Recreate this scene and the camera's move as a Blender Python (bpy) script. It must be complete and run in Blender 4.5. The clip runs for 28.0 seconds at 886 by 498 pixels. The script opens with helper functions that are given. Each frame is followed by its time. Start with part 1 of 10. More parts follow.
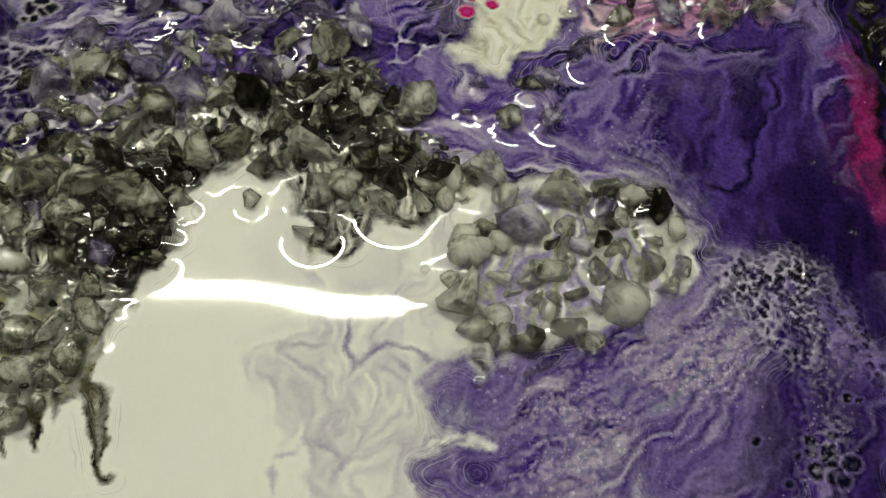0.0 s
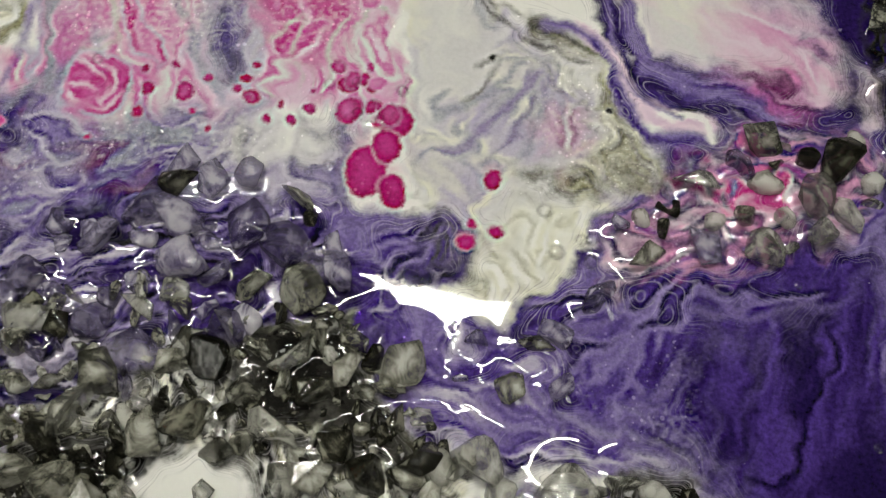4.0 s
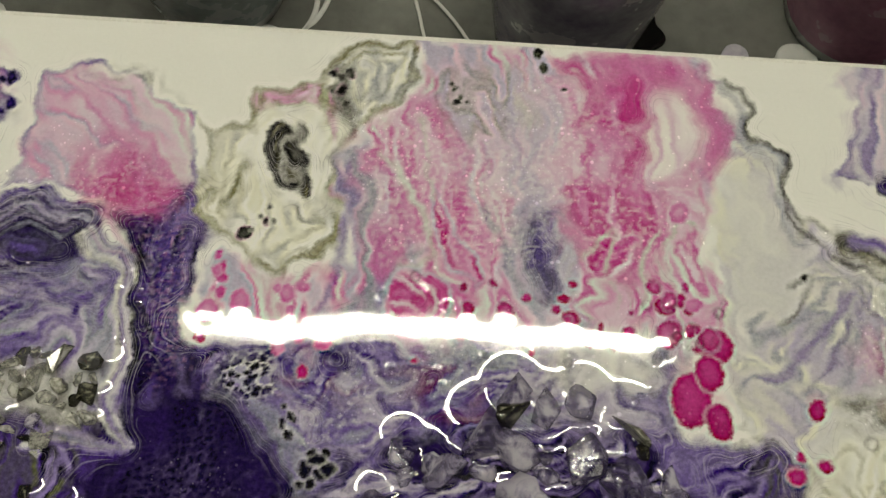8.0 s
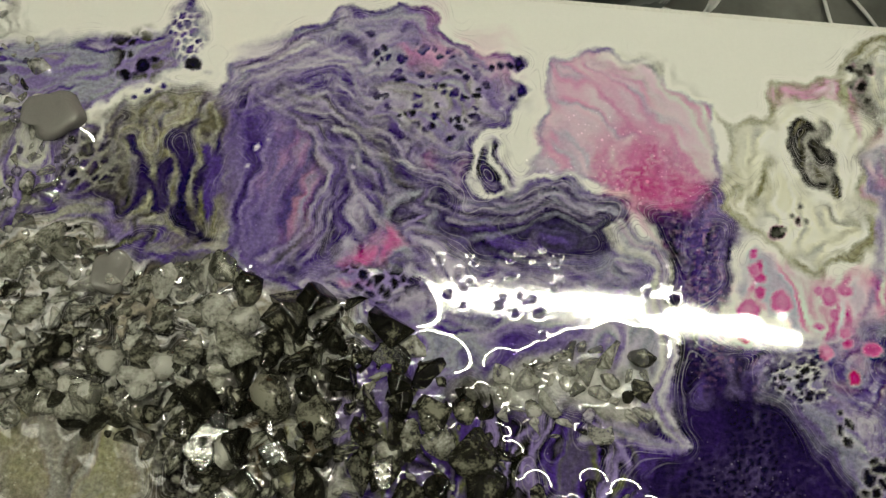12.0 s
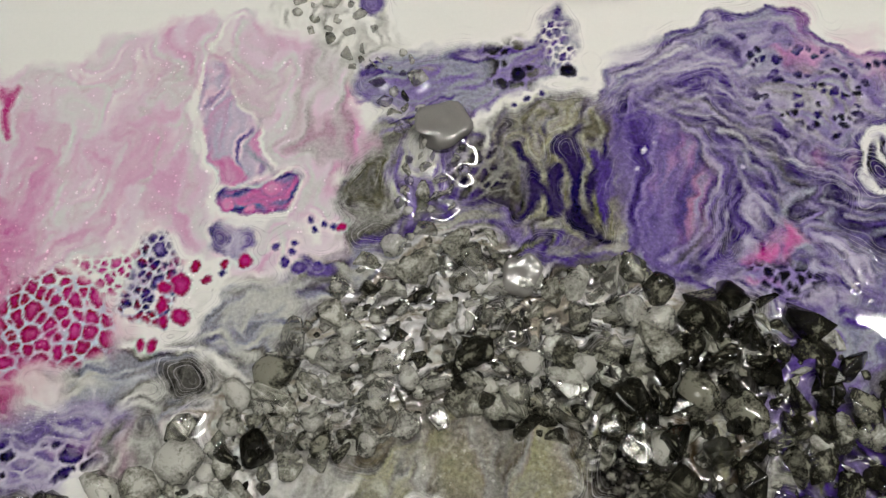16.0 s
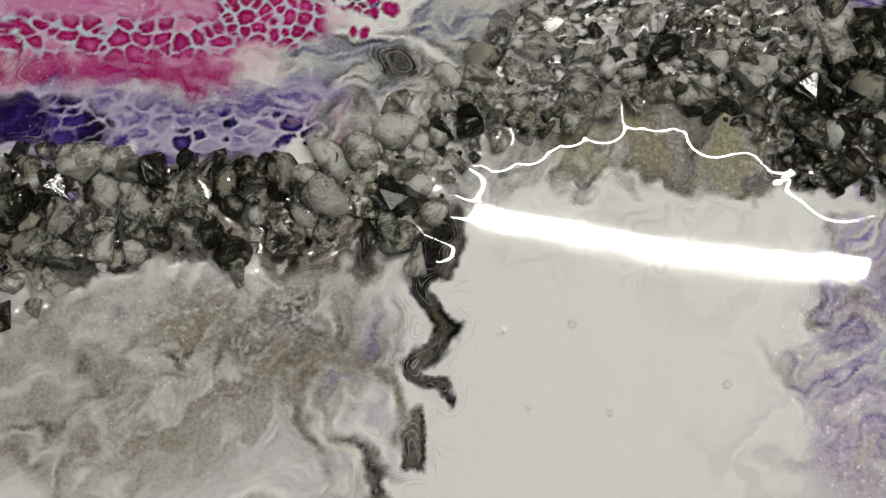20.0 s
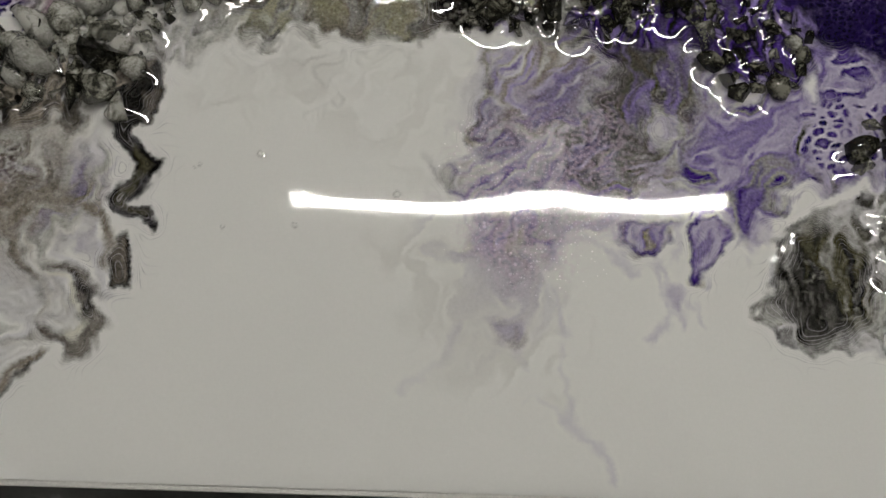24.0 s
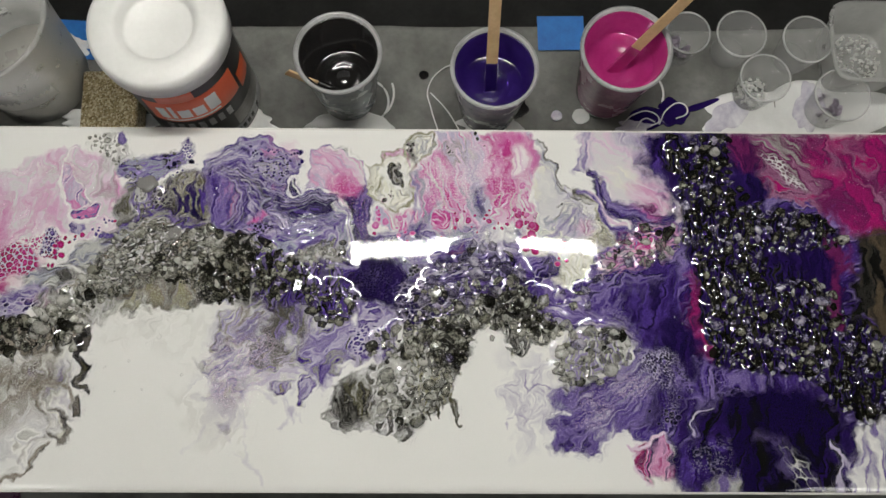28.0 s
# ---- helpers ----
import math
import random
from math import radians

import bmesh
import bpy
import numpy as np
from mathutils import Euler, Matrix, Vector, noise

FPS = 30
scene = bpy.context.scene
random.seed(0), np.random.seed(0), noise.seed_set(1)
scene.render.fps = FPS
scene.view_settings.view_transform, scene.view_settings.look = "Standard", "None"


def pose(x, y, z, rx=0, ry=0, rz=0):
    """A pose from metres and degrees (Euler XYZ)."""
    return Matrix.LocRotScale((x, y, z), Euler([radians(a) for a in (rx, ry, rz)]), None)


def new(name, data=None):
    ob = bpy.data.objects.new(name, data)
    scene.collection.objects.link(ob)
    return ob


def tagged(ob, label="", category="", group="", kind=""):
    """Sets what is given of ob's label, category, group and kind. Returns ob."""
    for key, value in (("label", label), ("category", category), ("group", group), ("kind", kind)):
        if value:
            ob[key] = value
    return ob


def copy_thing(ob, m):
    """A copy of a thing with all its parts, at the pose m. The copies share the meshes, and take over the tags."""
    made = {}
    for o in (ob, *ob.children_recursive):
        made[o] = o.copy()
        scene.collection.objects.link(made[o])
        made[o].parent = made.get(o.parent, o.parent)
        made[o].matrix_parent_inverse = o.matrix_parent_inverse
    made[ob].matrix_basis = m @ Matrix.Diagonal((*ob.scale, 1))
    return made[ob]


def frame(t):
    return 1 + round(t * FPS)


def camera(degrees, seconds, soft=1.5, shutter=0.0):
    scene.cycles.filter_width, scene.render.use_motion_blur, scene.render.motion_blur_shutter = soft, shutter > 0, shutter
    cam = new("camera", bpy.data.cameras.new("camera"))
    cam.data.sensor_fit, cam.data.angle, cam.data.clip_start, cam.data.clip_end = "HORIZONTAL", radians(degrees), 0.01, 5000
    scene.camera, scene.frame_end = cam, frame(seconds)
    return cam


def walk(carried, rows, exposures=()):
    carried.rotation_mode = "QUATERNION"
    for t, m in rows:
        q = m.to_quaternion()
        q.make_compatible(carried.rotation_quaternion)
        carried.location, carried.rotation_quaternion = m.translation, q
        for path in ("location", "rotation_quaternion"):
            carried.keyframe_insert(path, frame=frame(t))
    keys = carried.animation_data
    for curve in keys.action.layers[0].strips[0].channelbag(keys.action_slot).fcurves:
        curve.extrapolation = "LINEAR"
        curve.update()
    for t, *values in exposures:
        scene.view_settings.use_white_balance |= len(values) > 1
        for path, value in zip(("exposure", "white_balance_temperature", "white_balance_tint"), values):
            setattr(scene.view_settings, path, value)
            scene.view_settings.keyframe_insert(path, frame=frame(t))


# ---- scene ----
cam = camera(55.97, 28.0)
PATH = [
    (0.0, pose(0.0879, -0.1184, 0.2044, 20.65, -3.27, 1.06)),
    (0.5, pose(0.0890, -0.1153, 0.2019, 20.09, -4.67, 0.50)),
    (1.0, pose(0.0909, -0.1059, 0.1953, 23.20, -3.76, 1.35)),
    (1.5, pose(0.0975, -0.0980, 0.1968, 23.83, -3.66, 1.39)),
    (2.0, pose(0.0969, -0.0870, 0.1919, 23.61, -4.04, 2.34)),
    (2.5, pose(0.0934, -0.0698, 0.1899, 24.24, -3.58, 3.56)),
    (4.5, pose(0.1004, -0.0213, 0.2034, 16.83, 0.37, 3.05)),
    (5.0, pose(0.0917, -0.0105, 0.2086, 18.12, 1.30, 3.38)),
    (5.5, pose(0.0834, -0.0050, 0.2061, 17.96, 1.51, 3.72)),
    (6.0, pose(0.0714, 0.0004, 0.2070, 16.85, 1.93, 4.11)),
    (6.5, pose(0.0561, 0.0020, 0.2103, 17.53, 0.78, 3.95)),
    (7.0, pose(0.0441, 0.0096, 0.2132, 17.01, 1.56, 4.41)),
    (7.5, pose(0.0296, 0.0153, 0.2184, 16.02, 0.85, 4.05)),
    (8.0, pose(0.0132, 0.0227, 0.2184, 16.68, -0.35, 3.80)),
    (8.5, pose(-0.0074, 0.0354, 0.2142, 16.17, -0.08, 4.33)),
    (9.0, pose(-0.0318, 0.0395, 0.2115, 14.91, 0.46, 5.16)),
    (9.5, pose(-0.0469, 0.0345, 0.2131, 14.89, 0.32, 5.56)),
    (10.0, pose(-0.0678, 0.0309, 0.2109, 14.70, 0.47, 6.12)),
    (10.5, pose(-0.0812, 0.0270, 0.2133, 14.59, 0.86, 6.40)),
    (11.0, pose(-0.0914, 0.0251, 0.2163, 14.14, 1.61, 6.66)),
    (11.5, pose(-0.1074, 0.0232, 0.2180, 13.85, 2.27, 6.67)),
    (12.0, pose(-0.1198, 0.0202, 0.2192, 14.29, 1.93, 6.63)),
    (12.5, pose(-0.1309, 0.0179, 0.2232, 14.05, 2.71, 6.73)),
    (13.0, pose(-0.1433, 0.0194, 0.2281, 14.43, 3.82, 6.79)),
    (13.5, pose(-0.1546, 0.0188, 0.2325, 15.32, 4.95, 6.84)),
    (15.5, pose(-0.2053, 0.0104, 0.2268, 15.39, 3.41, 5.29)),
    (16.0, pose(-0.2242, 0.0067, 0.2287, 14.61, 3.59, 5.52)),
    (16.5, pose(-0.2307, 0.0036, 0.2281, 14.38, 3.32, 6.00)),
    (17.0, pose(-0.2450, -0.0039, 0.2282, 14.49, 3.81, 7.09)),
    (17.5, pose(-0.2615, -0.0116, 0.2287, 12.94, 2.65, 7.21)),
    (18.0, pose(-0.2661, -0.0258, 0.2264, 13.55, 2.23, 7.41)),
    (18.5, pose(-0.2712, -0.0380, 0.2326, 13.36, 2.07, 7.40)),
    (19.0, pose(-0.2783, -0.0506, 0.2347, 12.40, -0.10, 7.03)),
    (19.5, pose(-0.2808, -0.0672, 0.2342, 12.20, -0.46, 7.31)),
    (20.0, pose(-0.2870, -0.0805, 0.2345, 11.50, -0.50, 7.51)),
    (20.5, pose(-0.2914, -0.0950, 0.2330, 11.00, -1.41, 7.53)),
    (22.5, pose(-0.2714, -0.1282, 0.2438, 10.41, -3.97, 8.30)),
    (23.0, pose(-0.2538, -0.1288, 0.2463, 11.23, -4.39, 6.51)),
    (23.5, pose(-0.2315, -0.1329, 0.2509, 12.47, -5.40, 4.07)),
    (24.0, pose(-0.2100, -0.1369, 0.2585, 12.73, -4.27, 1.97)),
    (24.5, pose(-0.1770, -0.1402, 0.2918, 14.29, -2.36, 0.42)),
    (25.0, pose(-0.1356, -0.1434, 0.3479, 14.58, -1.04, -0.57)),
    (25.5, pose(-0.0919, -0.1412, 0.4065, 14.22, 0.19, -0.39)),
    (26.0, pose(-0.0641, -0.1205, 0.4841, 13.63, 1.21, 1.13)),
    (26.5, pose(-0.0503, -0.1086, 0.5587, 13.21, 0.35, 1.07)),
    (27.0, pose(-0.0240, -0.1045, 0.6260, 12.34, -0.41, 0.67)),
    (27.5, pose(-0.0176, -0.1015, 0.6656, 12.08, -0.71, 0.39)),
    (28.0, pose(-0.0007, -0.0979, 0.6954, 11.72, -0.62, 0.24)),
]
walk(cam, PATH, exposures=[
    (0.0, 0.12, 7200, -4), (1.0, 0.38, 6950, -1), (2.0, 0.66, 6700, 3), (2.5, 0.6, 6650, 3), (5.0, 0.06, 6850, 5), (6.0, 0.1, 7150, 3), (7.0, 0.08, 7450, 0), (8.0, -0.03, 7400, 0), (9.0, -0.24, 7500, -1), (10.0, -0.2, 7650, -2), (11.0, -0.1, 7500, -4), (12.0, 0.03, 7300, -3), (13.5, 0.12, 6950, -1), (17.0, 0.34, 6450, 10),
    (19.0, 0.42, 6450, 10), (20.5, -0.05, 6500, 10), (22.5, -0.42, 6500, 10), (24.0, -0.41, 6500, 10),
    (25.0, -0.25, 6450, 10), (26.0, -0.05, 6450, 10), (28.0, 0.2, 6450, 9)])

# ---- light: a strip lamp over the bench, a dim room ----
world = bpy.data.worlds.new("room_air")
scene.world = world
world.use_nodes = True
world.node_tree.nodes["Background"].inputs[0].default_value = (0.8, 0.85, 1.0, 1)
world.node_tree.nodes["Background"].inputs[1].default_value = 0.02
LAMP = (-0.025, 0.26, 1.0)
LAMP_LENGTH, LAMP_WIDTH, LAMP_POWER = 0.72, 0.020, 150.0
CEILING_POWER = 5.0

TABLE = -0.070  # bench top; the painted face of the canvas lies at height 0


# ---- materials ----
def nodes_of(name):
    m = bpy.data.materials.new(name)
    m.use_nodes = True
    nt = m.node_tree
    return m, nt, nt.nodes["Principled BSDF"]


def link(nt, a, b):
    nt.links.new(a, b)


def noise_node(nt, scale, detail=4.0, rough=0.55, coords="Object"):
    tc = nt.nodes.new("ShaderNodeTexCoord")
    n = nt.nodes.new("ShaderNodeTexNoise")
    n.inputs["Scale"].default_value, n.inputs["Detail"].default_value, n.inputs["Roughness"].default_value = scale, detail, rough
    link(nt, tc.outputs[coords], n.inputs["Vector"])
    return n


def ramp(nt, src, stops):
    r = nt.nodes.new("ShaderNodeValToRGB")
    els = r.color_ramp.elements
    while len(els) < len(stops):
        els.new(0.5)
    for e, (p, c) in zip(els, stops):
        e.position, e.color = p, (*c, 1)
    link(nt, src, r.inputs[0])
    return r


def bump(nt, bsdf, src, strength, distance):
    b = nt.nodes.new("ShaderNodeBump")
    b.inputs["Strength"].default_value, b.inputs["Distance"].default_value = strength, distance
    link(nt, src, b.inputs["Height"])
    link(nt, b.outputs[0], bsdf.inputs["Normal"])


def surface(name, dark, light, rough=0.5, metal=0.0, scale=60.0, relief=0.15, depth=0.0005, rough_var=0.12, coat=0.0):
    m, nt, b = nodes_of(name)
    n = noise_node(nt, scale)
    n2 = noise_node(nt, scale * 7.3, 3.0)
    mix = nt.nodes.new("ShaderNodeMath")
    mix.operation = "MULTIPLY_ADD"
    link(nt, n2.outputs[0], mix.inputs[0])
    mix.inputs[1].default_value = 0.35
    link(nt, n.outputs[0], mix.inputs[2])
    r = ramp(nt, mix.outputs[0], [(0.35, dark), (0.95, light)])
    link(nt, r.outputs[0], b.inputs["Base Color"])
    rr = nt.nodes.new("ShaderNodeMapRange")
    rr.inputs[3].default_value, rr.inputs[4].default_value = max(0.02, rough - rough_var), min(1, rough + rough_var)
    link(nt, n.outputs[0], rr.inputs[0])
    link(nt, rr.outputs[0], b.inputs["Roughness"])
    b.inputs["Metallic"].default_value = metal
    b.inputs["Coat Weight"].default_value = coat
    if relief:
        bump(nt, b, mix.outputs[0], relief, depth)
    return m


def clear_plastic(name, colour, rough=0.08, ior=1.45, weight=1.0):
    m, nt, b = nodes_of(name)
    b.inputs["Base Color"].default_value = (*colour, 1)
    b.inputs["Transmission Weight"].default_value = weight
    b.inputs["IOR"].default_value = ior
    n = noise_node(nt, 90.0)
    rr = nt.nodes.new("ShaderNodeMapRange")
    rr.inputs[3].default_value, rr.inputs[4].default_value = rough * 0.5, rough * 1.6
    link(nt, n.outputs[0], rr.inputs[0])
    link(nt, rr.outputs[0], b.inputs["Roughness"])
    return m


def lamp_material(name, colour, strength):
    m, nt, b = nodes_of(name)
    b.inputs["Base Color"].default_value = (0.9, 0.9, 0.9, 1)
    b.inputs["Emission Color"].default_value = (*colour, 1)
    b.inputs["Emission Strength"].default_value = strength
    return m


def calc(nt, op, a, b=0.0, c=0.0):
    n = nt.nodes.new("ShaderNodeMath")
    n.operation = op
    for k, v in enumerate((a, b, c)):
        if isinstance(v, (int, float)):
            n.inputs[k].default_value = v
        else:
            link(nt, v, n.inputs[k])
    return n.outputs[0]


def span(nt, v, a, b, c=0.0, d=1.0):
    n = nt.nodes.new("ShaderNodeMapRange")
    n.interpolation_type = "SMOOTHSTEP"
    link(nt, v, n.inputs[0])
    for k, q in enumerate((a, b, c, d)):
        n.inputs[k + 1].default_value = q
    return n.outputs[0]


def blend(nt, fac, a, b, mode="MIX"):
    n = nt.nodes.new("ShaderNodeMix")
    n.data_type, n.blend_type = "RGBA", mode
    for k, v in ((0, fac), (6, a), (7, b)):
        if isinstance(v, float):
            n.inputs[k].default_value = v
        elif isinstance(v, tuple):
            n.inputs[k].default_value = (*v, 1)
        else:
            link(nt, v, n.inputs[k])
    return n.outputs[2]


def named(nt, name):
    n = nt.nodes.new("ShaderNodeAttribute")
    n.attribute_name = name
    return n


def paint_material():
    """Poured paint under clear resin. The face carries its colours ('paint'), how they change ('drift_x', 'drift_y'),
    and 'strata': layers of the pour, how much they show, and how many grains float in it."""
    m, nt, b = nodes_of("poured_paint")
    creep = noise_node(nt, 620.0, 4.0, 0.62)
    shift = nt.nodes.new("ShaderNodeSeparateColor")
    link(nt, creep.outputs["Color"], shift.inputs[0])
    colour = named(nt, "paint").outputs["Color"]
    for k, axis in enumerate(("drift_x", "drift_y")):
        push = calc(nt, "MULTIPLY_ADD", shift.outputs[k], 2.6, -1.3)
        n = nt.nodes.new("ShaderNodeVectorMath")
        n.operation = "SCALE"
        link(nt, named(nt, axis).outputs["Vector"], n.inputs[0])
        link(nt, push, n.inputs["Scale"])
        colour = blend(nt, 1.0, colour, n.outputs[0], "ADD")
    floor_of = nt.nodes.new("ShaderNodeVectorMath")
    floor_of.operation = "MAXIMUM"
    link(nt, colour, floor_of.inputs[0])
    floor_of.inputs[1].default_value = (0.004, 0.0035, 0.004)
    top_of = nt.nodes.new("ShaderNodeVectorMath")
    top_of.operation = "MINIMUM"
    link(nt, floor_of.outputs[0], top_of.inputs[0])
    top_of.inputs[1].default_value = (0.8, 0.79, 0.77)
    colour = top_of.outputs[0]
    layers = nt.nodes.new("ShaderNodeSeparateColor")
    strata = named(nt, "strata")
    link(nt, strata.outputs["Color"], layers.inputs[0])
    depth, shown, grains = layers.outputs
    # thin layers of the pour, drawn out side by side
    wander = noise_node(nt, 75.0, 2.0)
    for rate, light in ((7.0, True), (11.0, False), (19.0, True)):
        line = calc(nt, "PINGPONG", calc(nt, "MULTIPLY_ADD", wander.outputs[0], 1.5, calc(nt, "MULTIPLY", depth, rate)), 0.5)
        line = span(nt, line, 0.36, 0.47)
        gate = span(nt, noise_node(nt, 45.0 + 3.1 * rate, 2.0).outputs[0], 0.42, 0.62)
        amount = calc(nt, "MULTIPLY", calc(nt, "MULTIPLY", line, gate), shown)
        amount = calc(nt, "MULTIPLY", amount, 0.68 if light else 0.8)
        if light:
            colour = blend(nt, amount, colour, blend(nt, 0.55, colour, (0.70, 0.67, 0.72)))
        else:
            colour = blend(nt, amount, colour, blend(nt, 1.0, colour, (0.30, 0.28, 0.36), "MULTIPLY"))
    # pale grains of two sizes
    for scale, share, strength in ((600.0, 0.6, 0.6), (1050.0, 1.0, 0.5)):
        cells = nt.nodes.new("ShaderNodeTexVoronoi")
        cells.inputs["Scale"].default_value = scale
        where = nt.nodes.new("ShaderNodeTexCoord")
        link(nt, where.outputs["Object"], cells.inputs["Vector"])
        lot = nt.nodes.new("ShaderNodeSeparateColor")
        link(nt, cells.outputs["Color"], lot.inputs[0])
        there = calc(nt, "LESS_THAN", lot.outputs[0], calc(nt, "MULTIPLY", grains, share))
        reach = calc(nt, "MULTIPLY_ADD", lot.outputs[1], 0.30, 0.16)
        near_by = span(nt, calc(nt, "DIVIDE", cells.outputs["Distance"], reach), 1.0, 0.55)
        seen = calc(nt, "MULTIPLY", calc(nt, "MULTIPLY", there, near_by), calc(nt, "MULTIPLY_ADD", lot.outputs[2], strength, 0.12))
        colour = blend(nt, seen, colour, blend(nt, 1.0, blend(nt, 0.25, colour, (0.80, 0.74, 0.78)), blend(nt, 0.6, (0.0, 0.0, 0.0), colour), "ADD"))
    # fine grain, stronger in dark paint
    sep = nt.nodes.new("ShaderNodeSeparateColor")
    sep.mode = "HSV"
    link(nt, colour, sep.inputs[0])
    amp = span(nt, sep.outputs[2], 0.05, 0.74, 0.60, 0.02)
    v = nt.nodes.new("ShaderNodeMapRange")
    v.inputs[1].default_value, v.inputs[2].default_value = 0.25, 0.75
    v.inputs[3].default_value, v.inputs[4].default_value = -1.0, 1.0
    link(nt, noise_node(nt, 900.0, 4.0, 0.65).outputs[0], v.inputs[0])
    hsv = nt.nodes.new("ShaderNodeHueSaturation")
    link(nt, calc(nt, "MULTIPLY_ADD", v.outputs[0], amp, 1.0), hsv.inputs["Value"])
    link(nt, colour, hsv.inputs["Color"])
    link(nt, hsv.outputs[0], b.inputs["Base Color"])
    b.inputs["Roughness"].default_value = 0.03
    b.inputs["IOR"].default_value = 1.5
    n2 = noise_node(nt, 160.0, 2.0)
    bump(nt, b, n2.outputs[0], 0.02, 0.0006)
    return m


def chip_material(name, low, mid, high, alpha, rough=0.09):
    """Crushed glass under a film of resin; each chip takes its own tone, with smoke inside. 'facet' holds painted-in
    refracted light: dark rims, pale middles.
    """
    m, nt, b = nodes_of(name)
    info = nt.nodes.new("ShaderNodeObjectInfo")
    geo = nt.nodes.new("ShaderNodeNewGeometry")
    facet = named(nt, "facet")
    n = nt.nodes.new("ShaderNodeTexNoise")
    n.inputs["Scale"].default_value, n.inputs["Detail"].default_value, n.inputs["Distortion"].default_value = 150.0, 5.0, 2.0
    n.inputs["Roughness"].default_value = 0.62
    link(nt, geo.outputs["Position"], n.inputs["Vector"])
    smoke = span(nt, n.outputs[0], 0.28, 0.72)
    crazed = span(nt, noise_node(nt, 1100.0, 3.0, 0.7).outputs[0], 0.35, 0.65)
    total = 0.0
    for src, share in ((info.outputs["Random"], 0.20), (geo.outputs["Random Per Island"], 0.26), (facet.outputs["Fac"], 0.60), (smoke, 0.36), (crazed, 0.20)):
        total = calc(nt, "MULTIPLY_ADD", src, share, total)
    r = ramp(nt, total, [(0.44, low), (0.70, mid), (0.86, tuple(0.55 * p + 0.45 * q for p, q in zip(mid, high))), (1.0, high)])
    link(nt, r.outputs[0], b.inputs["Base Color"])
    b.inputs["Alpha"].default_value = alpha
    b.inputs["Roughness"].default_value = rough
    b.inputs["IOR"].default_value = 1.5
    bump(nt, b, n.outputs[0], 0.12, 0.0006)
    return m


def glitter_material():
    m, nt, b = nodes_of("gold_glitter")
    tc = nt.nodes.new("ShaderNodeTexCoord")
    v = nt.nodes.new("ShaderNodeTexVoronoi")
    v.inputs["Scale"].default_value = 700.0
    link(nt, tc.outputs["Object"], v.inputs["Vector"])
    r = ramp(nt, v.outputs["Color"], [(0.15, (0.30, 0.22, 0.10)), (0.5, (0.62, 0.50, 0.28)), (0.85, (0.95, 0.88, 0.66))])
    link(nt, r.outputs[0], b.inputs["Base Color"])
    b.inputs["Metallic"].default_value, b.inputs["Roughness"].default_value = 0.8, 0.28
    bump(nt, b, v.outputs["Color"], 1.0, 0.002)
    return m


MAT_PAINT = paint_material()
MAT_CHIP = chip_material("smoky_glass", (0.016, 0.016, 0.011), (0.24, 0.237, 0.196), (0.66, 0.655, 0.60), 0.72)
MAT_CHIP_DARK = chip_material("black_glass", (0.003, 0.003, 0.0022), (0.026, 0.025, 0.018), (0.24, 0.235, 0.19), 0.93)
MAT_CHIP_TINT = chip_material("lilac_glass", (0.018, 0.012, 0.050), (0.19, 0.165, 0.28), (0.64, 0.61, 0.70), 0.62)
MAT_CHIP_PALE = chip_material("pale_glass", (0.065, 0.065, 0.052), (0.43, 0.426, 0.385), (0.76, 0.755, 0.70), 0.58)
MAT_CANVAS = surface("primed_canvas", (0.62, 0.61, 0.58), (0.78, 0.77, 0.73), 0.7, scale=900, relief=0.4)
MAT_WOOD = surface("pale_wood", (0.42, 0.27, 0.13), (0.66, 0.47, 0.26), 0.6, scale=45)
MAT_CHIP_SMOOTH = surface("smooth_grey_glass", (0.13, 0.125, 0.12), (0.26, 0.25, 0.24), 0.1, scale=90, relief=0.08, coat=0.6)
MAT_SHEET = surface("grey_plastic_sheet", (0.10, 0.10, 0.094), (0.23, 0.23, 0.215), 0.17, scale=22, relief=0.35, depth=0.004, rough_var=0.14)
MAT_BENCH = surface("black_bench", (0.006, 0.006, 0.006), (0.018, 0.0175, 0.017), 0.9, scale=30, rough_var=0.06)
MAT_BENCH.node_tree.nodes["Principled BSDF"].inputs["Specular IOR Level"].default_value = 0.15
MAT_TAPE = surface("blue_tape", (0.01, 0.10, 0.36), (0.02, 0.17, 0.50), 0.55, scale=80)
MAT_WHITE = surface("white_plastic", (0.70, 0.70, 0.68), (0.80, 0.80, 0.78), 0.35, scale=40, relief=0.03)
MAT_CUP = surface("frosted_cup", (0.22, 0.22, 0.22), (0.40, 0.40, 0.40), 0.3, scale=50, relief=0.05)
MAT_STEEL = surface("tinplate", (0.16, 0.16, 0.15), (0.34, 0.33, 0.31), 0.32, metal=0.6, scale=35, relief=0.05)
MAT_ORANGE = surface("orange_print", (0.74, 0.10, 0.03), (0.82, 0.14, 0.045), 0.35, scale=60, relief=0.02)
MAT_BLACKPRINT = surface("black_print", (0.012, 0.011, 0.011), (0.03, 0.028, 0.028), 0.35, scale=60, relief=0.02)
MAT_WALL = surface("room_wall", (0.07, 0.07, 0.068), (0.11, 0.11, 0.105), 0.9, scale=6)
MAT_FLOOR = surface("concrete_floor", (0.10, 0.10, 0.095), (0.19, 0.185, 0.175), 0.8, scale=8)
MAT_CLEAR = surface("clear_plastic", (0.50, 0.51, 0.50), (0.72, 0.72, 0.71), 0.06, scale=50, relief=0.05)
MAT_CLEAR.node_tree.nodes["Principled BSDF"].inputs["Alpha"].default_value = 0.15
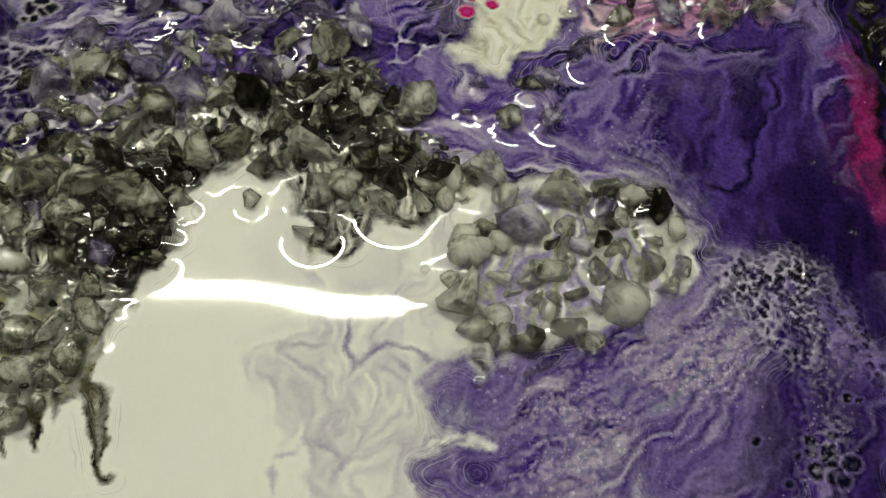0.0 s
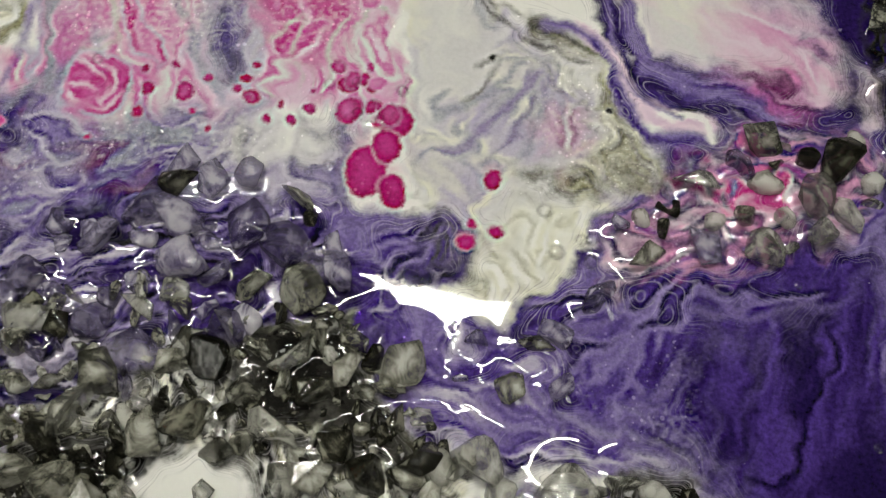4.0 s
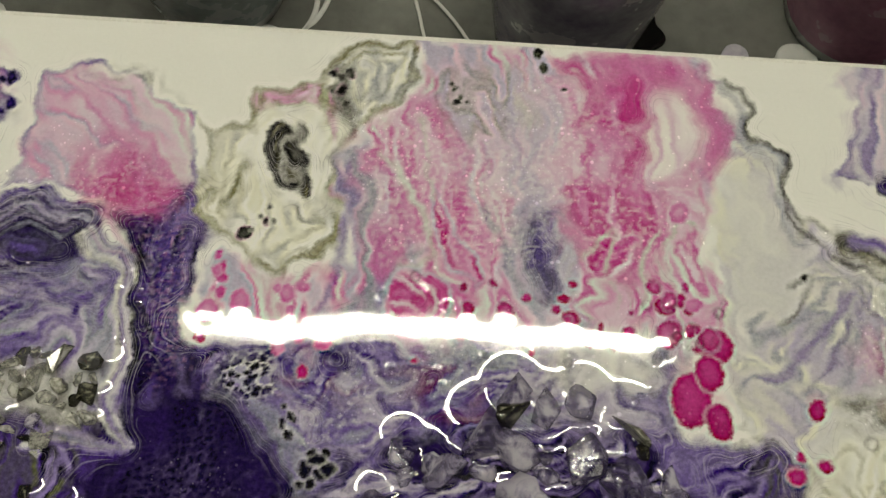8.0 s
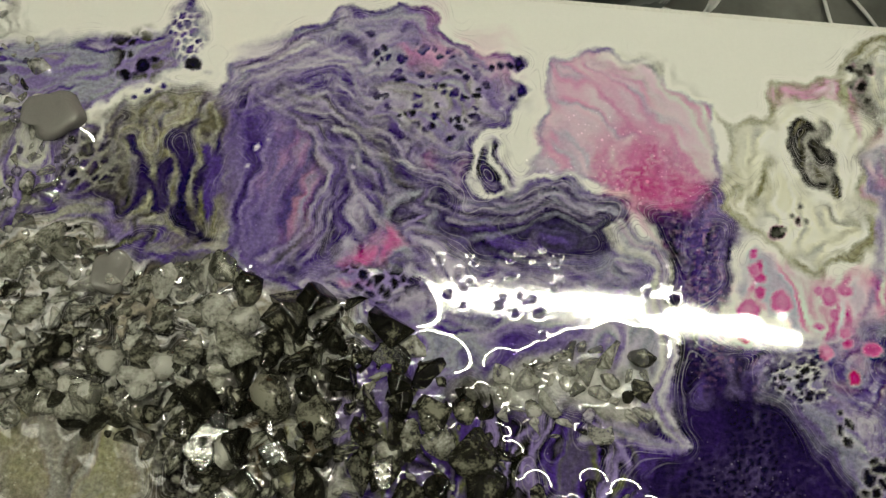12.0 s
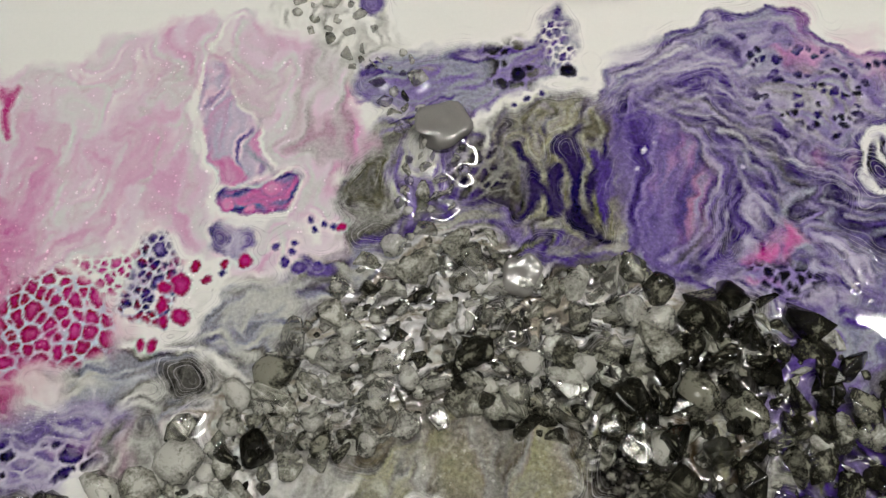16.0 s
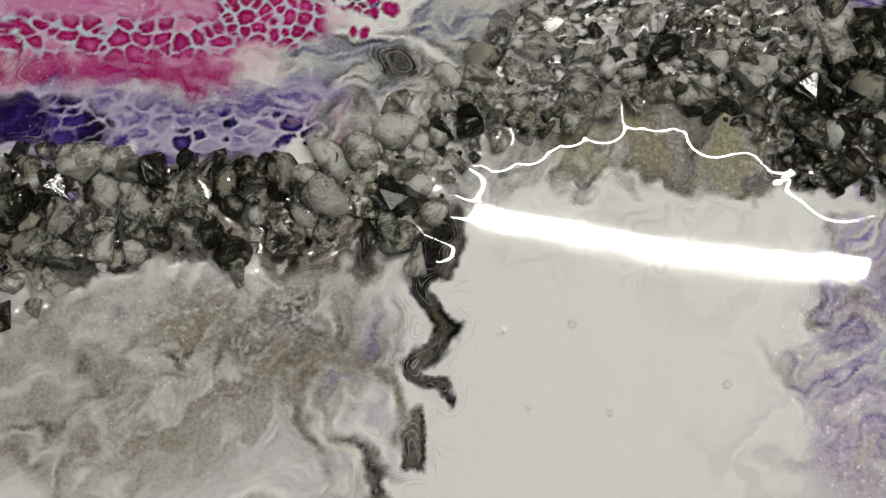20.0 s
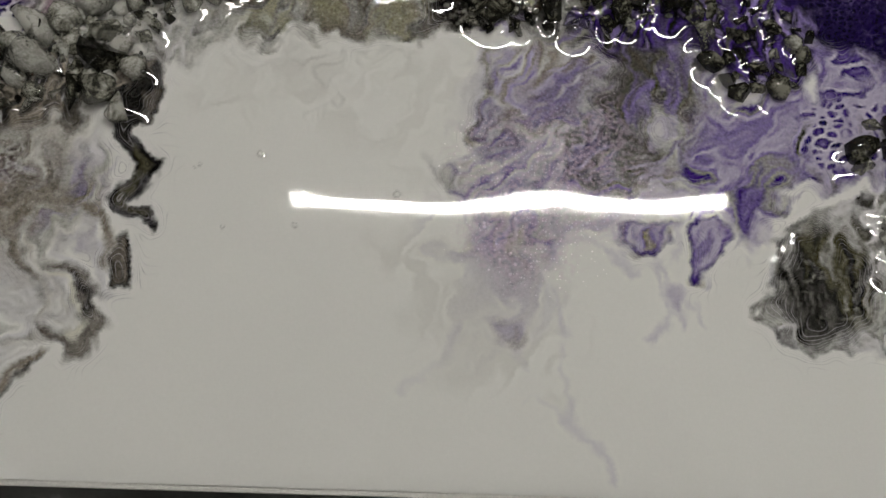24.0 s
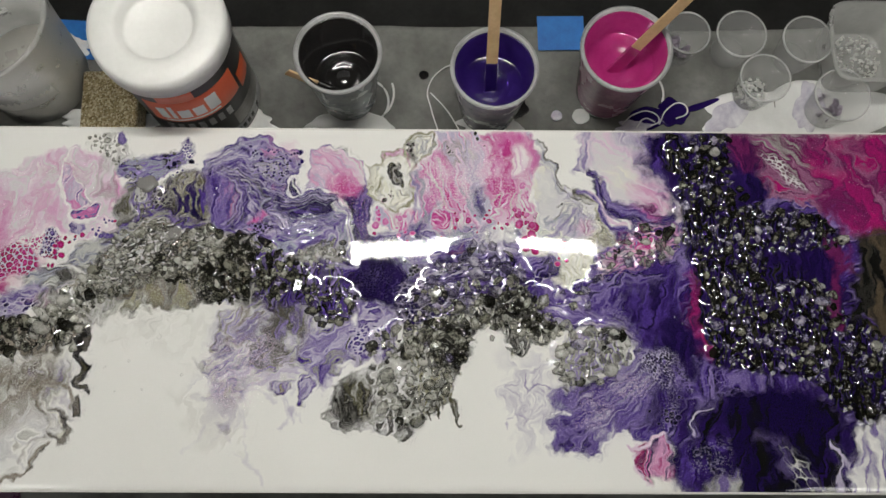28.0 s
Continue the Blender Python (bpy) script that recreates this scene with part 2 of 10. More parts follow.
MAT_CLEAR_RIM = surface("clear_plastic_rim", (0.55, 0.56, 0.55), (0.75, 0.75, 0.74), 0.12, scale=50, relief=0.05)
MAT_CLEAR_RIM.node_tree.nodes["Principled BSDF"].inputs["Alpha"].default_value = 0.5
MAT_HAZE = surface("hazy_plastic", (0.50, 0.50, 0.49), (0.66, 0.66, 0.64), 0.3, scale=40, relief=0.05)
MAT_HAZE.node_tree.nodes["Principled BSDF"].inputs["Alpha"].default_value = 0.38
MAT_GLITTER = glitter_material()
MAT_LAMP = lamp_material("lamp_diffuser", (1.0, 0.97, 0.90), LAMP_POWER)
MAT_CEILING_LAMP = lamp_material("ceiling_lamp_diffuser", (1.0, 0.97, 0.92), CEILING_POWER)
MAT_HOUSING = surface("lamp_housing", (0.5, 0.5, 0.5), (0.6, 0.6, 0.6), 0.4, scale=30)


def wet_paint(name, dark, light):
    return surface(name, dark, light, 0.10, scale=55, relief=0.06, depth=0.001, rough_var=0.05)


WET_BLACK = wet_paint("wet_black_paint", (0.006, 0.006, 0.006), (0.014, 0.013, 0.013))
WET_PURPLE = wet_paint("wet_purple_paint", (0.010, 0.004, 0.060), (0.020, 0.008, 0.09))
WET_PINK = wet_paint("wet_magenta_paint", (0.25, 0.012, 0.10), (0.33, 0.026, 0.145))
WET_WHITE = wet_paint("wet_white_paint", (0.66, 0.66, 0.65), (0.80, 0.80, 0.79))


# ---- mesh helpers ----
def part(name, bm, material, parent=None, label="", smooth=False):
    me = bpy.data.meshes.new(name)
    bm.to_mesh(me)
    bm.free()
    me.materials.append(material)
    if smooth:
        me.polygons.foreach_set("use_smooth", [True] * len(me.polygons))
    ob = new(name, me)
    if parent:
        ob.parent = parent
    if label:
        tagged(ob, label)
    return ob


def thing(name, x, y, z, label, category, group="", kind=""):
    e = new(name)
    e.location = (x, y, z)
    e.empty_display_size = 0.02
    return tagged(e, label, category, group, kind)


def box(cx, cy, cz, sx, sy, sz, bev=0.0, seg=2):
    bm = bmesh.new()
    bmesh.ops.create_cube(bm, size=1, matrix=Matrix.Translation((cx, cy, cz)) @ Matrix.Diagonal((sx, sy, sz, 1)))
    if bev:
        bmesh.ops.bevel(bm, geom=bm.edges[:], offset=bev, segments=seg, affect="EDGES", profile=0.6)
    return bm


def lathe(profile, seg=48, a0=0.0, a1=360.0):
    """A turned shape from (radius, height) pairs; less than a full turn leaves it open."""
    bm = bmesh.new()
    full = abs(a1 - a0) >= 359.9
    n = seg if full else seg + 1
    rings = []
    for k in range(n):
        a = radians(a0 + (a1 - a0) * k / seg)
        rings.append([bm.verts.new((r * math.cos(a), r * math.sin(a), z)) for r, z in profile])
    for k in range(seg):
        p, q = rings[k], rings[(k + 1) % n]
        for i in range(len(profile) - 1):
            if profile[i][0] < 1e-6 and profile[i + 1][0] < 1e-6:
                continue
            bm.faces.new((p[i], q[i], q[i + 1], p[i + 1]))
    bmesh.ops.remove_doubles(bm, verts=bm.verts[:], dist=1e-6)
    bmesh.ops.recalc_face_normals(bm, faces=bm.faces[:])
    return bm


def puddle(outline_seed, rx, ry, height, lobes=5, rough=0.25, seg=64):
    """A flat spill with a rounded rim and an uneven outline."""
    rnd = random.Random(outline_seed)
    ph = [rnd.uniform(0, 6.28) for _ in range(4)]
    bm = bmesh.new()
    rows = [(1.0, 0.0), (0.985, 0.55), (0.94, 0.9), (0.85, 1.0), (0.4, 1.0)]
    rings = []
    for s, h in rows:
        ring = []
        for k in range(seg):
            a = 2 * math.pi * k / seg
            w = 1 + rough * (0.5 * math.sin(lobes * a + ph[0]) + 0.3 * math.sin((lobes + 2) * a + ph[1]) + 0.25 * math.sin((2 * lobes + 1) * a + ph[2]))
            ring.append(bm.verts.new((rx * w * s * math.cos(a), ry * w * s * math.sin(a), height * h)))
        rings.append(ring)
    for p, q in zip(rings, rings[1:]):
        for k in range(seg):
            bm.faces.new((p[k], p[(k + 1) % seg], q[(k + 1) % seg], q[k]))
    bm.faces.new(rings[-1])
    return bm


# ---- the poured painting: colour and relief, in millimetres ----
HALF_X, HALF_Y = 457.2, 152.4
XS = np.concatenate([np.linspace(-HALF_X, -426, 16), np.linspace(-425, 425, 1640), np.linspace(426, HALF_X, 16)])
YS = np.linspace(-HALF_Y, HALF_Y, 650)
NX, NY = len(XS), len(YS)
GX, GY = np.meshgrid(XS, YS)
TABLE_RND = np.random.RandomState(7).rand(256, 256)


def vnoise(x, y):
    ix, iy = np.floor(x).astype(int), np.floor(y).astype(int)
    fx, fy = x - ix, y - iy
    fx, fy = fx ** 3 * (fx * (6 * fx - 15) + 10), fy ** 3 * (fy * (6 * fy - 15) + 10)
    a, b = ix & 255, iy & 255
    a1, b1 = (a + 1) & 255, (b + 1) & 255
    r = TABLE_RND
    return (r[b, a] * (1 - fx) + r[b, a1] * fx) * (1 - fy) + (r[b1, a] * (1 - fx) + r[b1, a1] * fx) * fy


def fbm(x, y, octaves=4, seed=0, gain=0.5):
    total, amp, norm = 0.0, 1.0, 0.0
    for o in range(octaves):
        total = total + amp * vnoise(x + 17.3 * seed + 5.7 * o, y + 9.1 * seed - 3.3 * o)
        norm += amp
        x, y, amp = x * 2.03, y * 2.03, amp * gain
    return total / norm - 0.5




def curled(scale, octaves, seed, gain, turns):
    """Noise folded by noise, like a stirred liquid, with a spread of one."""
    u, v = GX / scale, GY / scale
    p, q = fbm(u, v, 3, seed), fbm(u + 31, v, 3, seed + 1)
    n = fbm(u + turns * p, v + turns * q, octaves, seed + 2, gain)
    return n / n.std()


WARP_X, WARP_Y = curled(30, 2, 1, 0.35, 2.0), curled(30, 2, 5, 0.35, 2.0)
FINE_X, FINE_Y = curled(9, 2, 9, 0.35, 2.0), curled(9, 2, 13, 0.35, 2.0)
FRAY = curled(3.6, 2, 17, 0.4, 3.0)
COLOUR = np.empty((NY, NX, 3))
COLOUR[:] = (0.78, 0.775, 0.75)
COLOUR *= (1 + 0.05 * fbm(GX / 60, GY / 60, 3, 9))[..., None]
HEIGHT = 0.55 * fbm(GX / 85, GY / 85, 2, 11) + 0.06 * fbm(GX / 22, GY / 22, 2, 12)
GRAINS, PLAIN, SKIRT_UP = np.zeros((NY, NX)), np.zeros((NY, NX)), np.zeros((NY, NX))
HEIGHT -= 0.9 * np.clip((np.abs(GY) - 146.5) / 6, 0, 1) ** 2 + 0.9 * np.clip((np.abs(GX) - 451) / 6, 0, 1) ** 2

WHITE, CREAM, PALE = (0.78, 0.775, 0.75), (0.72, 0.71, 0.62), (0.62, 0.61, 0.62)
MAGENTA, HOT, PINK, ROSE, BLUSH = (0.33, 0.010, 0.125), (0.45, 0.04, 0.22), (0.53, 0.14, 0.355), (0.59, 0.30, 0.485), (0.66, 0.52, 0.63)
INK, PLUM, VIOLET, LILAC, MIST = (0.009, 0.0045, 0.036), (0.019, 0.0085, 0.073), (0.060, 0.030, 0.19), (0.19, 0.145, 0.34), (0.44, 0.40, 0.53)
BLACK, SOOT, SMOKE, ASH, SILVER = (0.006, 0.006, 0.0055), (0.022, 0.021, 0.019), (0.085, 0.082, 0.075), (0.27, 0.265, 0.25), (0.50, 0.50, 0.475)
DUSK, MAUVE = (0.12, 0.014, 0.08), (0.27, 0.12, 0.21)
TAUPE = (0.25, 0.222, 0.185)
BROWN, OLIVE, MOSS, SLATE = (0.075, 0.058, 0.038), (0.27, 0.26, 0.17), (0.085, 0.08, 0.05), (0.28, 0.29, 0.36)


def near(pts, pad):
    xs, ys = [p[0] for p in pts], [p[1] for p in pts]
    i0, i1 = np.searchsorted(XS, (min(xs) - pad, max(xs) + pad))
    j0, j1 = np.searchsorted(YS, (min(ys) - pad, max(ys) + pad))
    return slice(int(j0), int(j1) + 1), slice(int(i0), int(i1) + 1)


def bent(sl, warp, fine):
    return GX[sl] + warp * 0.6 * WARP_X[sl] + fine * 0.7 * FINE_X[sl], GY[sl] + warp * 0.6 * WARP_Y[sl] + fine * 0.7 * FINE_Y[sl]


def away(x, y, a, b):
    """Distance from the stretch a-b, and how far along it."""
    dx, dy = b[0] - a[0], b[1] - a[1]
    t = np.clip(((x - a[0]) * dx + (y - a[1]) * dy) / (dx * dx + dy * dy + 1e-9), 0, 1)
    return np.hypot(x - a[0] - t * dx, y - a[1] - t * dy), t


def outline(x, y, pts):
    """Signed distance from a closed outline, positive inside."""
    d = np.full(x.shape, 1e9)
    inside = np.zeros(x.shape, bool)
    for a, b in zip(pts, pts[1:] + pts[:1]):
        d = np.minimum(d, away(x, y, a, b)[0])
        if a[1] != b[1]:
            inside ^= ((a[1] > y) != (b[1] > y)) & (x < (b[0] - a[0]) * (y - a[1]) / (b[1] - a[1]) + a[0])
    return np.where(inside, d, -d)


def step(v, soft):
    v = np.clip(v / soft * 0.5 + 0.5, 0, 1)
    return v * v * (3 - 2 * v)


def frayed(d, soft, sl):
    """An edge that breaks up into filaments instead of fading."""
    return step(d + min(soft, 5) * (0.07 * FRAY[sl] + 0.34 * FINE_Y[sl]), 0.4 + 0.7 * soft)


def shade(sl, cols, scale, ang, stretch, contrast, seed):
    """Colours that flow into one another in streaks along ang."""
    x, y = bent(sl, scale * 0.25, scale * 0.08)
    ca, sa = math.cos(radians(ang)), math.sin(radians(ang))
    u, v = (x * ca + y * sa) / (scale * stretch), (-x * sa + y * ca) / scale
    p, q = fbm(u, v, 2, seed + 40, 0.4), fbm(u + 13, v + 7, 2, seed + 41, 0.4)
    n = fbm(u + 2.0 * p, v + 2.0 * q, 4, seed, 0.38)
    n = n + 0.006 * np.sin(70 * n) + 0.003 * FRAY[sl]
    n = np.clip(n * contrast * 1.75 + 0.5, 0, 0.9999) * (len(cols) - 1)
    k = n.astype(int)
    t = (n - k)[..., None]
    pal = np.array(cols)
    return pal[k] * (1 - t) + pal[k + 1] * t


def lay(sl, mask, colours):
    m = mask[..., None]
    COLOUR[sl] = COLOUR[sl] * (1 - m) + colours * m


SEED = [20]
OPENING = []


def late(work):
    """Cells and grains open once the paint has settled."""
    def queued(*a, **k):
        OPENING.append((work, a, k))
    return queued


def pool(pts, cols, warp=3.0, fine=0.8, soft=1.2, scale=9.0, ang=90.0, stretch=3.0, contrast=1.0, alpha=1.0, rim=None, bands=None, raise_by=0.0):
    """A pour: an outline filled with streaked colours; rim (colour, width) and bands (colour, period, depth) follow its edge."""
    SEED[0] += 1
    sl = near(pts, 2 * warp + 2 * fine + soft + 2)
    x, y = bent(sl, warp, fine)
    d = outline(x, y, pts)
    cols = [cols, cols] if not isinstance(cols[0], tuple) else cols
    fill = shade(sl, cols, scale, ang, stretch, contrast, SEED[0])
    if bands:
        tone, period, depth = bands
        w = 0.5 + 0.5 * np.sin(6.283 * (d + 0.5 * FINE_X[sl] + 1.2 * WARP_Y[sl]) / period)
        w = np.clip(w * 1.8 - 0.9, 0, 1) * np.exp(-np.clip(d, 0, None) / depth) * np.clip(0.6 + 0.5 * FINE_Y[sl], 0, 1)
        fill = fill * (1 - w[..., None]) + np.array(tone) * w[..., None]
    if rim:
        w = np.exp(-(np.clip(d, 0, None) / rim[1]) ** 2)[..., None]
        fill = fill * (1 - w) + np.array(rim[0]) * w
    if isinstance(alpha, tuple):  # broken cover: patchy by noise
        alpha = np.clip(alpha[0] + alpha[1] * 2.4 * fbm(x / alpha[2], y / alpha[2], 4, SEED[0] + 3), 0, 1)
    lay(sl, frayed(d, soft, sl) * alpha, fill)
    if raise_by:
        HEIGHT[sl] += raise_by * step(d - 2, 5)


def eased(pts, n=4):
    """A smooth line through a few points."""
    p = [pts[0]] + list(pts) + [pts[-1]]
    out = []
    for a, b, c, d in zip(p, p[1:], p[2:], p[3:]):
        for k in range(n):
            t = k / n
            out.append(tuple(0.5 * (2 * b[i] + (c[i] - a[i]) * t + (2 * a[i] - 5 * b[i] + 4 * c[i] - d[i]) * t * t + (3 * b[i] - a[i] - 3 * c[i] + d[i]) * t ** 3) for i in (0, 1)))
    return out + [pts[-1]]


def stroke(pts, width, col, soft=0.8, alpha=1.0, warp=1.5, fine=0.6, taper=1.0, broken=0.0):
    """A drawn-out thread of paint; taper is the share of its width that it ends with."""
    SEED[0] += 1
    pts = eased(pts) if 2 < len(pts) < 10 else pts
    sl = near(pts, width + 2 * warp + 2 * fine + soft + 1)
    x, y = bent(sl, warp, fine)
    best = np.full(x.shape, -1e9)
    n = len(pts) - 1
    for k, (a, b) in enumerate(zip(pts, pts[1:])):
        d, t = away(x, y, a, b)
        w = 0.5 * width * (1 + (taper - 1) * (k + t) / n)
        best = np.maximum(best, w - d)
    m = frayed(best, soft, sl) * alpha
    if broken:
        m = m * np.clip(1 - broken + 2.5 * broken * (fbm(x / 5, y / 5, 3, SEED[0]) + 0.3), 0, 1)
    lay(sl, m, np.array(col))


def along(pts, n):
    """n points at even steps along a line."""
    p = np.array(pts, float)
    run = np.concatenate([[0], np.cumsum(np.hypot(*np.diff(p, axis=0).T))])
    at = np.linspace(0, run[-1], n)
    return np.stack([np.interp(at, run, p[:, 0]), np.interp(at, run, p[:, 1])], 1)


def fold(a, b, n, cols, width=1.1, alpha=0.8, soft=0.5, warp=1.6, fine=0.6, ordered=False):
    """Flow lines between two guide lines, side by side, in colours taken in turn."""
    rnd = random.Random(n * 7 + int(a[0][0]))
    pa, pb = along(a, 11), along(b, 11)
    for k in range(n):
        s = (k + rnd.uniform(0.1, 0.9)) / n
        line = pa * (1 - s) + pb * s
        col = cols[min(len(cols) - 1, int(s * len(cols)))] if ordered else cols[(k + rnd.randrange(2)) % len(cols)]
        i0, i1 = (0, 11) if ordered else (rnd.randrange(0, 3), rnd.randrange(8, 12))
        stroke([tuple(q) for q in line[i0:i1]], width * rnd.uniform(0.4, 1.9), col, soft * rnd.uniform(0.6, 2.2), alpha * rnd.uniform(0.4, 1.0), warp, fine, rnd.uniform(0.3, 1.0), 0.0 if ordered else 0.75)


crisp_fold = late(fold)


@late
def spots(dots, col, rim=PALE, core=None):
    """Round cells of paint (x, y, radius), each with a pale lip and a deeper middle."""
    for x0, y0, r in dots:
        sl = near([(x0, y0)], r * 1.6 + 1.5)
        x, y = bent(sl, 0.10 * r, 0.05 * r + 0.1)
        k = 1 + 0.12 * math.sin(x0 * 3.1 + y0)
        d = r - np.hypot((x - x0) * k, (y - y0) / k)
        lay(sl, step(d + 0.24 * r ** 0.5, 0.5) * 0.5, np.array(rim))
        lay(sl, step(d, 0.5), np.array(col))
        if core:
            lay(sl, step(d - 0.30 * r + 0.18 * (y - y0), 0.9 * r) * np.clip(0.7 + 0.25 * FINE_X[sl], 0, 1), np.array(core))
        PLAIN[sl] = np.maximum(PLAIN[sl], step(d + 1.2, 1.0))
        HEIGHT[sl] += 0.007 * r * step(d, r)


@late
def lacing(pts, size, cell, lace, lace_width=0.18, fill=1.0, ang=0.0, stretch=1.0, warp=2.0, soft=3.0, alpha=1.0, cell_alpha=1.0):
    """A net of pale threads round cells; fill is the share of the cells that opened."""
    SEED[0] += 1
    sl = near(pts, 2 * warp + soft + 2)
    x, y = bent(sl, warp, 0.5)
    d = outline(x, y, pts)
    ca, sa = math.cos(radians(ang)), math.sin(radians(ang))
    bx, by = bent(sl, size * 0.35, size * 0.15)
    u, v = (bx * ca + by * sa) / (size * stretch), (-bx * sa + by * ca) / size
    iu, iv = np.floor(u).astype(int), np.floor(v).astype(int)
    f1, own, crowd = np.full(x.shape, 9.0), np.zeros(x.shape), np.zeros(x.shape)
    for du in (-1, 0, 1):
        for dv in (-1, 0, 1):
            a, b = (iu + du + SEED[0] * 31) & 255, (iv + dv + SEED[0] * 17) & 255
            lot = TABLE_RND[(a + 3) & 255, (b + 11) & 255]
            q = np.hypot(iu + du + TABLE_RND[a, b] - u, iv + dv + TABLE_RND[b, (a + 7) & 255] - v) - 0.42 * TABLE_RND[(b + 5) & 255, a]
            closer = q < f1
            own = np.where(closer, lot, own)
            f1 = np.where(closer, q, f1)
            crowd = crowd + np.exp(-6 * q)
    # neighbours press in together, so that the cells keep round corners
    gap = np.clip(-np.log(np.clip(crowd - np.exp(-6 * f1), 1e-9, None)) / 6 - f1 + 0.12, 0, 3)
    m = step(d, soft)
    opened = (own < fill) * step(gap - lace_width * (0.85 + 0.3 * own), 0.10)
    PLAIN[sl] = np.maximum(PLAIN[sl], m * 0.85)
    if lace is not None:
        lay(sl, m * alpha * (1 - step(gap - lace_width, 0.14)) * np.clip(0.8 + fbm(x / 9, y / 9, 3, SEED[0]) * 2, 0, 1), np.array(lace))
    if cell is not None:
        pal = [cell, cell] if not isinstance(cell[0], tuple) else cell
        body = shade(sl, pal, size * 1.5, ang, 1.0, 1.2, SEED[0])
        glow = np.clip((gap - lace_width - 0.12) / 0.75, 0, 1)[..., None]
        body = body * (0.80 + 0.35 * glow) + 0.05 * glow * glow
        lay(sl, m * opened * cell_alpha, body)


def bubbles(pts, n, seed, small=0.6, large=1.5):
    """Air bubbles caught in the skin of the resin."""
    rnd = random.Random(seed)
    xs, ys = [p[0] for p in pts], [p[1] for p in pts]
    for _ in range(n):
        x0, y0, r = rnd.uniform(min(xs), max(xs)), rnd.uniform(min(ys), max(ys)), rnd.uniform(small, large)
        if outline(np.array([x0]), np.array([y0]), pts)[0] < 0:
            continue
        sl = near([(x0, y0)], 2 * r)
        d = np.hypot(GX[sl] - x0, GY[sl] - y0) / r
        HEIGHT[sl] += 0.45 * r * np.sqrt(np.clip(1 - d * d, 0, 1)) - 0.06 * r * np.exp(-((d - 1.15) / 0.2) ** 2)
        lay(sl, 0.35 * np.exp(-((d - 1.0) / 0.25) ** 2), np.array(SOOT))


@late
def flecks(pts, col, size=1.1, share=0.25, alpha=0.8, soft=6.0):
    """Fine scattered grains of another colour."""
    SEED[0] += 1
    sl = near(pts, soft + 2)
    x, y = GX[sl], GY[sl]
    d = outline(x, y, pts)
    patch = np.clip(0.25 + 1.5 * vnoise(x / 11 + SEED[0], y / 11), 0, 1.2)
    GRAINS[sl] = np.maximum(GRAINS[sl], step(d, soft) * patch * share * alpha * 1.1)
    n = vnoise((x + 0.6 * FRAY[sl]) / size + 3.1 * SEED[0], (y + 0.6 * FINE_X[sl]) / size) * (0.6 + 0.8 * vnoise(x / 11 + SEED[0], y / 11))
    lay(sl, step(d, soft) * step(n - (1 - 0.62 * share), 0.22) * alpha * 0.25, np.array(col))


def wash(pts, col, alpha=0.35, scale=14.0, ang=90.0, stretch=2.0, warp=4.0, soft=8.0, threshold=0.0, sharp=3.0):
    """A thin veil of colour in wisps."""
    SEED[0] += 1
    sl = near(pts, 2 * warp + soft + 2)
    x, y = bent(sl, warp, 1.5)
    d = outline(x, y, pts)
    ca, sa = math.cos(radians(ang)), math.sin(radians(ang))
    u, v = (x * ca + y * sa) / (scale * stretch), (-x * sa + y * ca) / scale
    n = fbm(u + 2 * fbm(u, v, 2, SEED[0] + 9, 0.4), v + 2 * fbm(u, v, 2, SEED[0] + 10, 0.4), 4, SEED[0], 0.45)
    lay(sl, step(d, soft) * np.clip((n - threshold) * sharp * 1.3 + 0.5 + 0.05 * FRAY[sl], 0, 1) * alpha, np.array(col))


def threads(pts, col, alpha=0.6, scale=10.0, width=0.035, ang=90.0, stretch=2.0, warp=4.0, soft=6.0):
    """Thin curling lines, where a flow folds on itself."""
    SEED[0] += 1
    sl = near(pts, 2 * warp + soft + 2)
    x, y = bent(sl, warp, 1.2)
    d = outline(x, y, pts)
    ca, sa = math.cos(radians(ang)), math.sin(radians(ang))
    u, v = (x * ca + y * sa) / (scale * stretch), (-x * sa + y * ca) / scale
    n = fbm(u + 2 * fbm(u, v, 2, SEED[0] + 9, 0.4), v + 2 * fbm(u, v, 2, SEED[0] + 10, 0.4), 2, SEED[0], 0.4)
    m = np.exp(-(n / width) ** 2) + 0.7 * np.exp(-((n - 0.14) / (0.7 * width)) ** 2) + 0.7 * np.exp(-((n + 0.13) / (0.7 * width)) ** 2)
    lay(sl, step(d, soft) * np.clip(m, 0, 1) * alpha, np.array(col))


def blurred(a, r):
    """Three passes of a box of half-width r in both directions."""
    for axis in (0, 1):
        for _ in range(3):
            pad = [(0, 0)] * a.ndim
            pad[axis] = (r + 1, r)
            c = np.cumsum(np.pad(a, pad, mode="edge"), axis=axis)
            n = c.shape[axis]
            a = (np.take(c, range(2 * r + 1, n), axis) - np.take(c, range(0, n - 2 * r - 1), axis)) / (2 * r + 1)
    return a


def picked(a, jj, ii):
    """Values of a grid between its points."""
    jj, ii = np.clip(jj, 0, NY - 1.001), np.clip(ii, 0, NX - 1.001)
    j, i = jj.astype(np.int32), ii.astype(np.int32)
    f, g = (jj - j)[..., None], (ii - i)[..., None]
    k = j * NX + i
    flat = a.reshape(NX * NY, -1)
    return (flat[k] * (1 - g) + flat[k + 1] * g) * (1 - f) + (flat[k + NX] * (1 - g) + flat[k + NX + 1] * g) * f


